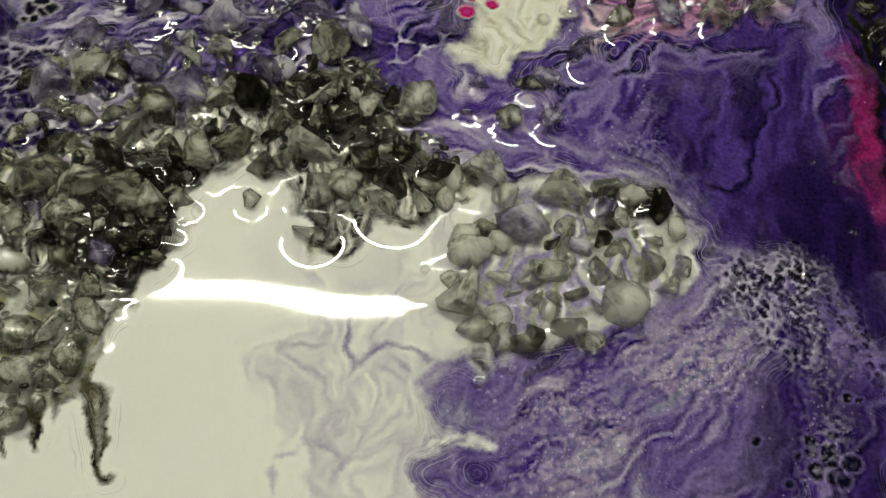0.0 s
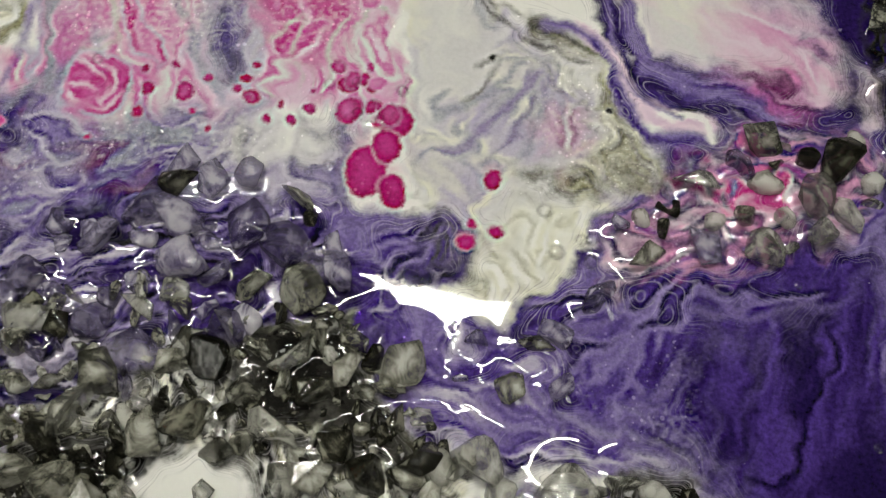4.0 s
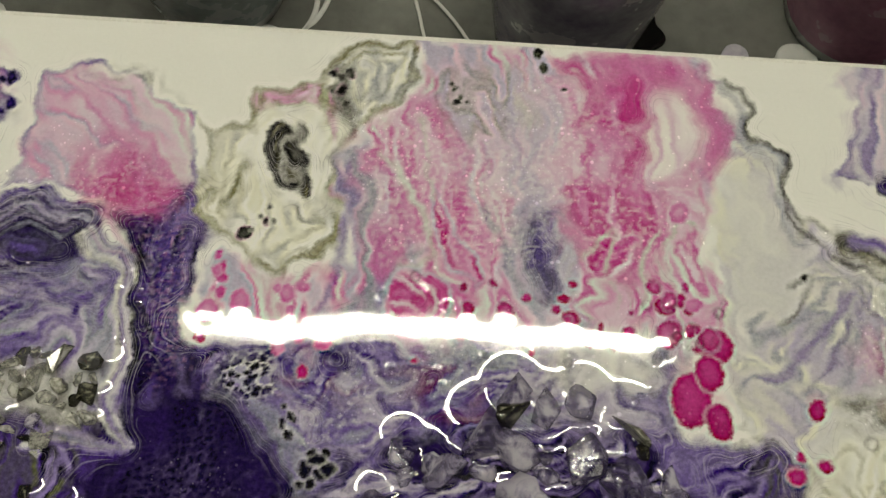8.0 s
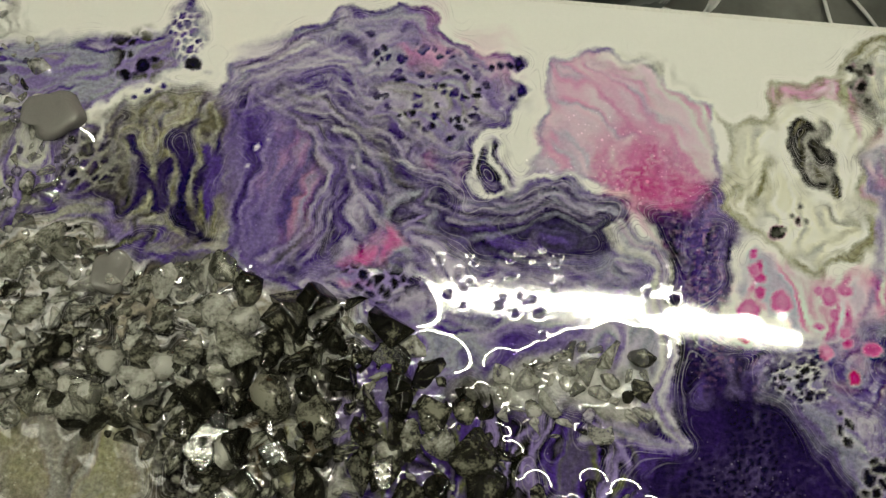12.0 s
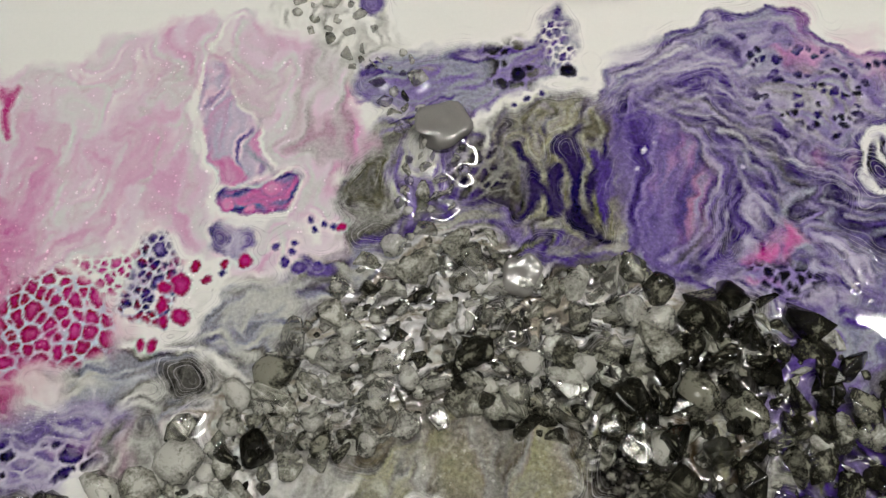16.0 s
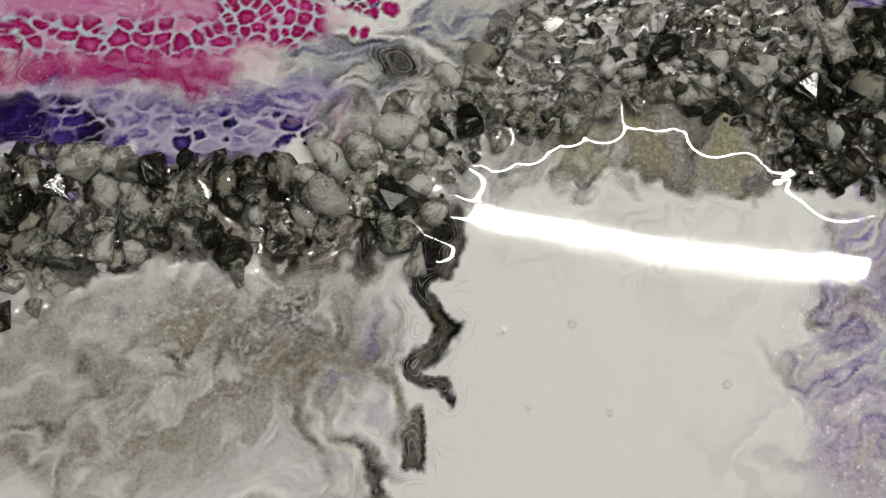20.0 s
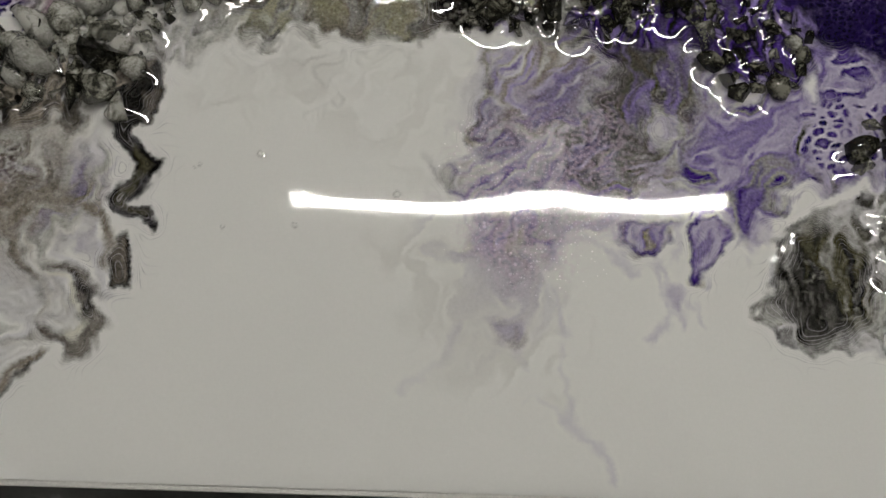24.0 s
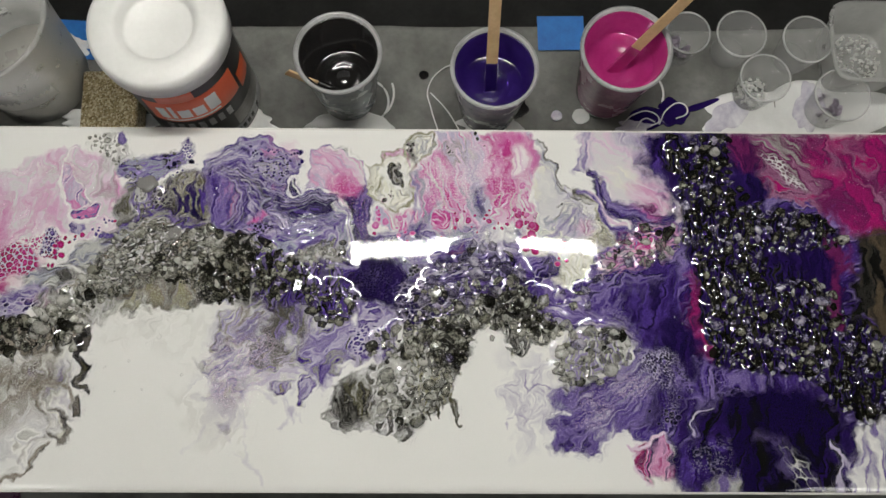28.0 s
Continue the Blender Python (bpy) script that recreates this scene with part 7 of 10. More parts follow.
pool([(87.2, 0.9), (109.4, 9.4), (128.8, 6.8), (125.1, -11.4), (140.7, -15.9), (160.7, -22.7), (169, -34.8), (162.5, -38.3), (154.3, -23.8), (124.9, -21.7), (106.3, -19.2), (93.8, -11.2)], [VIOLET, LILAC, MIST, PLUM, LILAC], warp=3, scale=6, ang=-20, soft=3)
fold([(120.5, -6.3), (121.9, -15), (137.5, -16), (159.3, -20.2)], [(125, -16.6), (131.1, -19.7), (143.7, -19.2), (159, -23.6)], 7, [MIST, LILAC, PALE], 1.0, 0.9)
# -- fan of streaks under the arch
pool([(200.9, -18.3), (221.1, -20.8), (212.7, -68.9), (203.5, -63.3), (197.5, -52.8), (187.1, -38.9)], [INK, PLUM, INK, PLUM], warp=3, scale=12, ang=70, soft=9, alpha=0.85)
pool([(129.5, -70.1), (151.7, -62), (180.4, -44), (181.9, -56.4), (164.7, -80.4), (146.3, -99.9), (128.4, -101.6), (137.2, -88.1), (123.6, -77.4)], [VIOLET, LILAC, VIOLET, MIST, LILAC], warp=2, scale=9, ang=28, stretch=5, soft=8, alpha=0.8)
pool([(180.4, -56.5), (188.9, -60.7), (190.7, -79.7), (183.7, -100.4), (172.5, -100.6), (176.2, -80.1)], [PLUM, INK, PLUM], warp=2, scale=8, ang=80, stretch=4, soft=9, alpha=0.75)
fold([(188.1, -43.7), (166.9, -56.9), (144, -68.2), (127.9, -75.9)], [(188.8, -50), (166.7, -74.7), (147, -89.2), (129.8, -100.3)], 44, [LILAC, VIOLET, MIST, LILAC, VIOLET, SLATE], 0.9, 0.6, 0.6, 1.0, 0.4)
fold([(188.8, -50), (166.7, -74.7), (147, -89.2), (131.1, -101.6)], [(189.9, -53.1), (184.7, -69.8), (173.8, -88.5), (164, -102.4)], 30, [VIOLET, LILAC, PLUM, VIOLET, LILAC, MIST], 0.9, 0.5, 0.6, 1.0, 0.4)
fold([(191.4, -53), (186.8, -71.2), (181, -88.3), (175.1, -102.1)], [(196, -52.9), (199.4, -70.8), (202.5, -87.8), (206, -101.4)], 30, [PLUM, INK, PLUM, VIOLET, INK], 0.9, 0.6, 0.6, 1.0, 0.4)
pool([(200.3, -64.9), (212, -73.3), (207.1, -101.4), (197.5, -101.6), (191.4, -85.3)], [PLUM, INK, PLUM, VIOLET], warp=2, scale=8, ang=-60, stretch=3, soft=8, alpha=0.7)
stroke([(180.5, -42.4), (191.7, -39.6), (197.3, -43.4), (193.3, -56), (192.9, -69.5)], 4.0, MIST, 2.5, 0.5, 1.0, 0.6, 0.3)
stroke([(189.9, -41.2), (175.1, -50.5), (157.9, -58)], 3.0, MIST, 2.5, 0.5, 1.0, 0.6, 0.2)
stroke([(200, -46.4), (205.5, -60.2), (212.2, -71.9)], 2.0, MIST, 2.0, 0.45, 1.0, 0.6, 0.3)
lacing([(175.6, -45.8), (183.9, -39.9), (191.8, -38.8), (198.1, -43.3), (194.8, -56), (194, -72.4), (189.4, -68.2), (187.4, -54.7), (179.5, -51.9), (165.2, -59.3)], 1.8, (INK, PLUM), MIST, 0.16, 0.9, -50, 1.6, warp=1.5, soft=5, alpha=0.8)
lacing([(199.4, -44.9), (206.2, -55.6), (212.7, -68.9), (211.7, -74.8), (203.3, -64.8), (197.5, -52.8)], 1.6, (INK, PLUM), LILAC, 0.24, 0.5, -45, 2.0, warp=1.5, soft=4, alpha=0.7)
flecks([(154.9, -58.9), (179.9, -61), (172, -78.8), (147.7, -78.1)], BLUSH, 1.0, 0.8, 1.0)
flecks([(123.6, -76), (147.3, -83.7), (140.6, -102.6), (114.9, -101.9)], BLUSH, 1.0, 0.6, 1.0)
flecks([(195.6, -55.9), (203.7, -61.8), (196.5, -98.7), (186.6, -99)], MIST, 1.0, 0.6, 1.0)
pool([(183, -20.8), (201.3, -4.2), (211.7, -10.8), (219, -32.7), (213.5, -64.4), (201.4, -57.3), (191.7, -39.6)], [INK, INK, PLUM, INK], warp=3, scale=14, ang=75, soft=12, alpha=0.85)
wash([(-181.9, -14.5), (-147.2, -7.9), (-135.8, -35.8), (-151.1, -64.1), (-180.9, -58.1)], VIOLET, 0.5, 8, 40, 1.6, soft=12, threshold=0.02)
wash([(-147.2, -3.8), (-115.5, -1.5), (-108.6, -34.1), (-135.9, -47.7)], SMOKE, 0.6, 7, 40, 1.6, soft=12, threshold=0.0)
wash([(-191.7, -66.3), (-162.3, -60.9), (-158.4, -90.5), (-183.3, -106)], LILAC, 0.35, 9, 60, 1.8, soft=14, threshold=0.04)
flecks([(-188.9, -35.2), (-135.6, -23.7), (-124.6, -54.9), (-169.3, -91), (-187.7, -77.3)], BLUSH, 1.0, 0.7, 1.0)
# -- net of pale threads on ink, behind the arch
pool([(-31.7, 9), (-5.9, 19.8), (15.1, 9.8), (16.6, -11.5), (3.2, -25.6), (-23.6, -29.2)], [INK, PLUM, INK, VIOLET], warp=2, scale=9, soft=3)
lacing([(-32.1, 10.8), (-6.2, 21.7), (15.8, 10.8), (17.5, -12.3), (3.4, -26.4), (-23.3, -30.8)], 7.0, None, MIST, 0.09, 1, 15, 1.7, warp=3, soft=4)
lacing([(-31.7, 9), (-5.9, 19.8), (6.5, 10.3), (2.6, -13), (-1.7, -22.5), (-23.8, -28.4)], 3.6, None, MIST, 0.10, 1, 10, 1.5, warp=3, soft=6, alpha=0.55)
# -- broad violet curtain of the great fold
pool([(-199.3, 106.4), (-192, 111.7), (-178.9, 112), (-168.3, 102.7), (-162.9, 88.1), (-164.8, 73.2), (-172.8, 64.4), (-187.1, 65.4), (-194.8, 81.5)], [VIOLET, LILAC, VIOLET, PLUM], warp=1.5, scale=10, ang=85, stretch=5, soft=5, alpha=0.9)
fold([(-198.7, 104.8), (-196.9, 91.3), (-193.6, 78.3), (-185.6, 65.6)], [(-180.5, 111.8), (-168, 101), (-163.3, 86.4), (-168, 67.5)], 26, [VIOLET, LILAC, VIOLET, MIST, LILAC, PLUM, VIOLET], 1.0, 0.6, 0.7, 0.7, 0.3)
pool([(-184.2, 104.5), (-176.9, 103.5), (-170.3, 90.7), (-171.4, 77.4), (-177.4, 75.1), (-177.3, 89.9)], [MIST, LILAC, ROSE, MIST], warp=1.5, scale=6, ang=85, stretch=5, soft=6, alpha=0.6)
# -- leaves of violet in the gilt dark
pool([(-236.5, 104.4), (-219.9, 109.6), (-200.6, 108), (-194.8, 81.5), (-200.5, 69.4), (-218.4, 70.7), (-233.2, 80.7)], [SOOT, MOSS, BLACK, OLIVE, SOOT], warp=2, scale=5, ang=75, stretch=3, soft=6, alpha=0.75)
threads([(-232.2, 106.3), (-215.1, 111.5), (-201.9, 107.7), (-194.1, 72), (-213.1, 62), (-223.6, 72)], OLIVE, 0.55, 6, 0.05, 80, 2.5, soft=4)
threads([(-232.2, 106.3), (-215.1, 111.5), (-201.9, 107.7), (-194.1, 72), (-213.1, 62), (-223.6, 72)], SILVER, 0.35, 7, 0.04, 80, 2.5, soft=4)
for line, w in (([(-215.2, 89.3), (-214.3, 82.8), (-214.2, 77.1)], 5.6), ([(-221.2, 87), (-222.1, 80.3), (-223.2, 74.5)], 4.2), ([(-203.3, 89.8), (-203.2, 86.4), (-204.1, 83.1)], 5.0), ([(-201.3, 98.4), (-200.7, 92.5), (-200.5, 85.9)], 3.2), ([(-209.1, 77.1), (-206.1, 73.9), (-203.7, 70.1)], 4.4), ([(-214.3, 70.6), (-215.5, 66.5), (-216.2, 61.6)], 3.2), ([(-208.4, 103.6), (-208.8, 98.4), (-208.3, 93.4)], 3.0)):
    stroke(line, w, PLUM, 1.2, 0.9, 0.8, 0.4, 0.3)
stroke([(-212.6, 98.2), (-209, 86.6), (-207.8, 74.2)], 6.0, PLUM, 1.0, 0.95, 1.0, 0.5, 0.2)
stroke([(-203.3, 94), (-199.8, 85.9), (-200.2, 77.6)], 5.0, VIOLET, 1.0, 0.9, 1.0, 0.5, 0.2)
stroke([(-225.3, 95.8), (-219.2, 85.6), (-213.4, 72.9)], 3.6, PLUM, 1.0, 0.9, 1.0, 0.5, 0.3)
stroke([(-208.4, 76.7), (-203.6, 72.3), (-196.3, 72.1)], 5.0, INK, 1.0, 0.9, 1.0, 0.5, 0.4)
# -- laminar folds over the dome
crisp_fold([(-201.1, 110.8), (-181.5, 128.5), (-160.3, 143.7), (-139.6, 138.4), (-120.1, 123.2)], [(-194.3, 105.9), (-174.4, 114.9), (-153.2, 115.6), (-134.9, 110.6), (-121.3, 103.1)], 26, [MIST, LILAC, VIOLET, PALE, LILAC, PLUM, MIST], 0.8, 0.34, 0.7, 0.7, 0.3)
crisp_fold([(-194.3, 105.9), (-174.3, 114.2), (-153, 113.6), (-129.1, 101.7), (-112.7, 95)], [(-167.2, 99.4), (-157, 95.4), (-143.8, 91.8), (-131.5, 94.7), (-115.6, 92.4)], 18, [MIST, PLUM, LILAC, VIOLET, MIST, SMOKE], 0.7, 0.36, 0.6, 0.9, 0.4)
wash([(-150.2, 143.6), (-132.6, 134.4), (-118.4, 122.6), (-127.5, 117.2), (-145, 127.8)], ROSE, 0.6, 5, -35, 3)
# -- hot heart of the left pour
wash([(-401.6, 58.1), (-379.7, 62.1), (-364.8, 51.3), (-369, 32), (-393.5, 27.6)], HOT, 0.65, 7, 40, 1.5, soft=10, threshold=-0.05)
wash([(-407.8, 81.3), (-366.3, 81.6), (-354.8, 61.1), (-399.3, 49.4)], PINK, 0.5, 7, 60, 1.5, soft=12, threshold=0.0)
wash([(-344.2, 113.9), (-316.6, 120.2), (-283.2, 107.9), (-276, 79.5), (-298.7, 73.8), (-318.5, 89.8)], TAUPE, 0.22, 8, 60, 2, soft=10, threshold=0.0)
# -- the jewel fold: a pale column over a violet foot
pool([(-323.8, 116.4), (-316.6, 120.2), (-312, 105.3), (-304.2, 100), (-299.4, 91.6), (-301.4, 82), (-309.8, 79.4), (-317.8, 85.5), (-322.4, 104.3)], [BLUSH, ROSE, MIST, BLUSH, LILAC], warp=0.9, fine=0.4, scale=6, ang=80, stretch=3, soft=1.5, rim=(WHITE, 0.7))
pool([(-317.7, 87), (-310.7, 89.1), (-307, 80.8), (-312.2, 77.4), (-316.4, 79.8)], [PINK, ROSE, PINK], warp=0.9, fine=0.4, scale=4, soft=1.5, rim=(MIST, 0.5))
pool([(-315.2, 78.9), (-304.2, 78.2), (-293.8, 86), (-289.6, 78.2), (-292.9, 70.8), (-306, 68.5), (-313.7, 71.9)], [VIOLET, LILAC, PINK, LILAC, VIOLET], warp=0.9, fine=0.4, scale=4, ang=20, soft=1.2, rim=(WHITE, 0.6))
spots([(-308.7, 72.8, 2), (-297.5, 78.8, 2.6), (-301.8, 72, 1.4)], PINK, LILAC, ROSE)
for line, w, col in (([(-302.9, 100.5), (-304.8, 91.1), (-299.6, 83.6)], 1.0, SLATE), ([(-323.7, 111.8), (-321.9, 93.2), (-316.7, 79.1), (-310.7, 68.3), (-297.9, 68.2), (-289.4, 74.7)], 1.6, WHITE), ([(-385.5, 104.4), (-381.8, 98.2), (-382.3, 91.3)], 2.6, HOT), ([(-342, 102.6), (-332.9, 92.1), (-335.4, 77.3)], 1.2, SILVER)):
    stroke(line, w, col, 1.2, 0.75, 0.8, 0.4)
# -- smoky streams down the left skirt
wash([(-367.5, -49.6), (-311.5, -43.8), (-309.5, -67.7), (-328.3, -88.8), (-350.9, -109.9), (-382.6, -114), (-373.4, -76.2)], TAUPE, 0.75, 9, 52, 2.6, soft=14, threshold=-0.02)
wash([(-354.8, -47.9), (-313.1, -44), (-316.8, -62.3), (-341.2, -78.2), (-359.1, -67.9)], BROWN, 0.55, 6, 52, 2.2, soft=12, threshold=0.03)
wash([(-419.9, -63.1), (-382.8, -54.9), (-360.3, -61.7), (-370, -85.1), (-410.9, -99.7)], TAUPE, 0.5, 10, 40, 2.2, soft=14, threshold=0.02)
flecks([(-362.5, -50.6), (-319.3, -46.4), (-322, -69.4), (-344.7, -84.8), (-370.3, -75.7)], WHITE, 1.0, 0.3, 0.8)
# -- pale swirls under the long field
pool([(-320.7, 0.6), (-298.1, 8), (-269.4, 4.7), (-256.8, 2.3), (-254, -9), (-288, -15.4), (-317.3, -17)], [SILVER, WHITE, ASH, PALE, SILVER], warp=4, scale=7, ang=60, stretch=2, soft=7, alpha=0.8)
wash([(-316, 1.2), (-285.2, 6.4), (-256.6, 0.9), (-255.4, -9.2), (-309.4, -17.5)], SMOKE, 0.4, 6, 60, 2.0, soft=8)
fold([(-316.3, 2.7), (-304.8, -8), (-297.7, -13.1)], [(-260, 3.4), (-261.9, -5.7), (-254.9, -13.5)], 16, [WHITE, SMOKE, SILVER, WHITE, ASH], 1.0, 0.6, 0.7, 2.0, 0.9)
# -- the drop in the cream island
pool([(-46.3, 123.7), (-32, 127.6), (-23.7, 116.1), (-21.9, 99.7), (-28.8, 96.5), (-38.9, 99.3), (-45.8, 111.1)], [CREAM, WHITE, CREAM], warp=1.5, scale=9, soft=4)
pool([(-42.5, 121.1), (-39.3, 123.5), (-35.9, 120.7), (-33.6, 123.1), (-30.9, 120.3), (-30.5, 113.9), (-28, 110.5), (-28.7, 106.2), (-25.5, 102.2), (-27.8, 100), (-32, 102.5), (-35.6, 100.9), (-38.6, 103.5), (-41.6, 111.4)], [MOSS, ASH, SMOKE, SOOT, OLIVE], warp=0.8, fine=0.5, scale=4, ang=80, stretch=2, soft=1.0)
stroke([(-42, 119.6), (-40.6, 109.7), (-37.2, 102.5), (-34, 103.1)], 1.6, SOOT, 0.8, 0.9, 0.5, 0.4)
spots([(-38.5, 96.6, 0.8), (-40.9, 93.7, 0.8), (-36.8, 92.6, 0.8), (-43, 89.5, 0.7)], ASH, CREAM)
# -- blush dome, shading to a hot foot
pool([(-108.7, 129.6), (-100.2, 135.8), (-85.4, 130.1), (-72.1, 117.7), (-66.9, 104.8), (-72.8, 99.2), (-88.4, 102.5), (-109.4, 100.3)], [BLUSH, ROSE, MIST, BLUSH, PINK], warp=2, scale=11, ang=-50, stretch=3, soft=6, alpha=0.7)
pool([(-94.9, 106.9), (-84.3, 111.3), (-68.4, 104.6), (-68, 94.8), (-84.6, 91.5), (-95.7, 96.8)], [HOT, PINK, HOT, ROSE], warp=3, scale=9, ang=0, stretch=2, soft=9, alpha=0.8)
flecks([(-102.1, 118), (-86.1, 116.2), (-68.4, 104.6), (-67.9, 93.2), (-94, 93.7)], BLUSH, 1.0, 0.6, 1.0)
# -- tongues and threads of the big pink pour
pool([(3.5, 140.7), (19.7, 147.3), (31.5, 144.3), (30.8, 127.7), (20, 118.1), (9.9, 122.8)], [SILVER, MIST, ASH, BLUSH, MIST], warp=0.9, fine=0.4, scale=6, ang=-70, stretch=2, soft=7, alpha=0.75)
pool([(-11.2, 121.5), (-5.2, 127.3), (2.8, 129.6), (8, 126.3), (10.4, 117.5), (8.7, 108.6), (10.2, 100.1), (17.4, 88.9), (22.6, 81.1), (20.5, 77.7), (14.1, 81.3), (8, 88.3), (1.6, 89.5), (-0.9, 82.8), (-6.8, 79.1), (-13.3, 81.9), (-13, 93.6), (-16, 105.3), (-16.3, 115.8)], [ROSE, PINK, ROSE, BLUSH, PINK], warp=0.9, fine=0.4, scale=7, ang=-80, stretch=4, soft=3, alpha=0.8)
pool([(4.6, 105.3), (9.2, 101.8), (12.3, 93.5), (20, 85.8), (22.4, 80.2), (19.8, 77.6), (14, 82.1), (8.7, 90), (5.6, 98.2)], [PINK, HOT, ROSE, PINK], warp=0.9, fine=0.4, scale=6, ang=-60, stretch=3, soft=1.2, rim=(MIST, 0.5))
for line, w, col, a in (([(-17.5, 115.7), (-13.2, 102), (-12, 88.6), (-8.8, 69.4)], 2.0, SLATE, 0.8), ([(-10.7, 116.2), (-3.2, 106.1), (4.1, 96.4), (6.9, 86.6), (-0, 82)], 1.3, SILVER, 0.8), ([(3.6, 124.2), (2.8, 111.7), (5.1, 103.2)], 1.0, SILVER, 0.7),
                        ([(-7.2, 113.7), (-1.3, 103.7), (2.6, 99.7)], 0.8, PALE, 0.8), ([(21.2, 100.9), (28.4, 88), (35.2, 77.1), (37.2, 69.3)], 2.4, SLATE, 0.55), ([(34.6, 124.4), (31.9, 113.6), (35.5, 101.8), (40, 88.7), (45.2, 76.1), (49.4, 67)], 2.6, MIST, 0.6),
                        ([(-0.7, 81.1), (-6.4, 75.9), (-14.2, 69), (-17.3, 62.5)], 1.6, SLATE, 0.6), ([(-20.6, 110.2), (-17.6, 98.3), (-18.8, 81.6), (-21.1, 68.5)], 1.8, LILAC, 0.6)):
    stroke(line, w, col, 1.2, a, 0.8, 0.4)
pool([(32.8, 98.6), (37.3, 97.2), (41.7, 87.2), (44, 80.5), (40.8, 73.5), (36.3, 85.2)], [VIOLET, PLUM, VIOLET], warp=0.9, fine=0.4, scale=5, ang=-65, stretch=4, soft=5, alpha=0.8)
pool([(41.5, 108.7), (54, 114.7), (68.4, 110.4), (68.3, 97.2), (62.5, 88.3), (54.9, 84), (48.6, 88), (45.4, 97.4)], [ROSE, PINK, HOT, PINK], warp=0.9, fine=0.4, scale=7, ang=-80, stretch=2, soft=4, alpha=0.85)
pool([(48, 94.9), (54.6, 96.6), (64, 95.3), (61, 87.7), (55.7, 84.4), (49.9, 88.1)], [HOT, PINK, HOT], warp=0.9, fine=0.4, scale=6, soft=2, rim=(BLUSH, 0.6))
for line in ([(52.4, 95.7), (48.9, 89.6), (47.1, 79.5), (49.8, 69.3)], [(52.4, 95.7), (56.1, 97.7), (55.4, 83.2), (56.2, 72.9)], [(68.6, 97.2), (64.4, 87.1), (62.8, 74.9)], [(44.1, 85.7), (52.2, 96.2)], [(70.2, 94), (74.8, 99.3), (79.5, 97.1)]):
    stroke(line, 0.9, SILVER, 0.8, 0.8, 0.6, 0.3)
stroke([(55.4, 150.5), (69.6, 145.7), (81.1, 138.5), (85.3, 128.5), (82.7, 117.7)], 7.0, PINK, 7.0, 0.75, 1.0, 0.5)
stroke([(60.1, 139.6), (59.3, 127.7), (62.2, 120.8), (58.5, 115)], 5.0, HOT, 5.0, 0.85, 1.0, 0.5)
stroke([(44.8, 146), (50.5, 134.4), (47.7, 119.9)], 4.0, HOT, 6.0, 0.6, 1.0, 0.5)
pool([(67.3, 133.6), (76.2, 137.5), (79.5, 127.2), (75, 116), (67.1, 115.5), (64.7, 124.5)], [WHITE, BLUSH, WHITE], warp=0.9, fine=0.4, scale=9, soft=6, alpha=0.8)
pool([(-5.3, 77.3), (-0.7, 81.5), (6.9, 82.6), (11.9, 78.7), (13.7, 72.4), (12.2, 66), (7.1, 63.7), (2.3, 66.2), (-5, 68.7)], [HOT, PINK, HOT, ROSE], warp=0.9, fine=0.4, scale=4, ang=40, stretch=2, soft=1.2, rim=(MIST, 0.6))
for line in ([(-2.4, 79.7), (4.4, 76.6), (8.3, 70.8), (2.9, 67.8), (-2.7, 69.8)], [(-4.7, 71.5), (1.6, 72.9), (7.9, 68.6)], [(-0.7, 81.1), (7.3, 78.4), (9.4, 72.2)], [(3.7, 67), (8.4, 66.6), (11.4, 70.7)]):
    stroke(line, 0.8, BLUSH, 0.7, 0.85, 0.5, 0.3)
spots([(17.9, 71.5, 1.8), (27.8, 72.6, 2.4), (15.9, 77.4, 1), (33.7, 76.2, 1), (30.5, 66.5, 0.9), (24.3, 79.6, 1.1), (60.7, 68.2, 1.4), (50.3, 64.3, 0.9), (56.3, 64.4, 1.1), (61.3, 73.3, 0.7), (46.6, 80.2, 1), (67, 80.8, 1.8), (71.2, 77.1, 2.3), (72, 68.5, 3.4), (77.3, 69.6, 1.7), (82.5, 67.4, 3.1), (41.6, 72.7, 1.3), (44.7, 69.8, 1.1), (75.7, 81.4, 1.1)], MAGENTA, MIST, PINK)
spots([(-51.9, 66.8, 2.8), (-43.7, 69.4, 2.8), (-50.5, 77.8, 1.4), (-50.4, 82, 1.1), (-31.3, 58.4, 1.4), (-33.7, 64.5, 1.1), (-30.9, 72.7, 2.3), (-26.5, 74.6, 1.7), (-29.5, 68, 1.4), (-26.6, 63.4, 1.3), (-33.5, 74.1, 1.1), (74.8, 102.7, 2.8), (78, 76.7, 2), (80.3, 81.7, 1.4)], PINK, BLUSH, ROSE)
spots([(10.4, 137, 0.7), (12, 134.2, 0.7), (9.2, 138.4, 0.6), (14.1, 132.5, 0.4), (-23, 138.1, 1.3), (-19.8, 138.9, 1.1), (-25, 133.7, 0.7), (-20.7, 129.9, 1.1), (34.6, 149.2, 1), (35.6, 145.5, 0.9)], SMOKE, ASH)
flecks([(-18.4, 126.4), (36.5, 144.6), (82.7, 115.1), (67.2, 84), (-7.1, 82.3)], WHITE, 1.0, 0.45, 0.9)
flecks([(-73.9, 93), (-62, 98.9), (-53.4, 66.4), (-57.4, 53.6), (-65.6, 56.1)], BLUSH, 1.0, 0.3, 0.8)
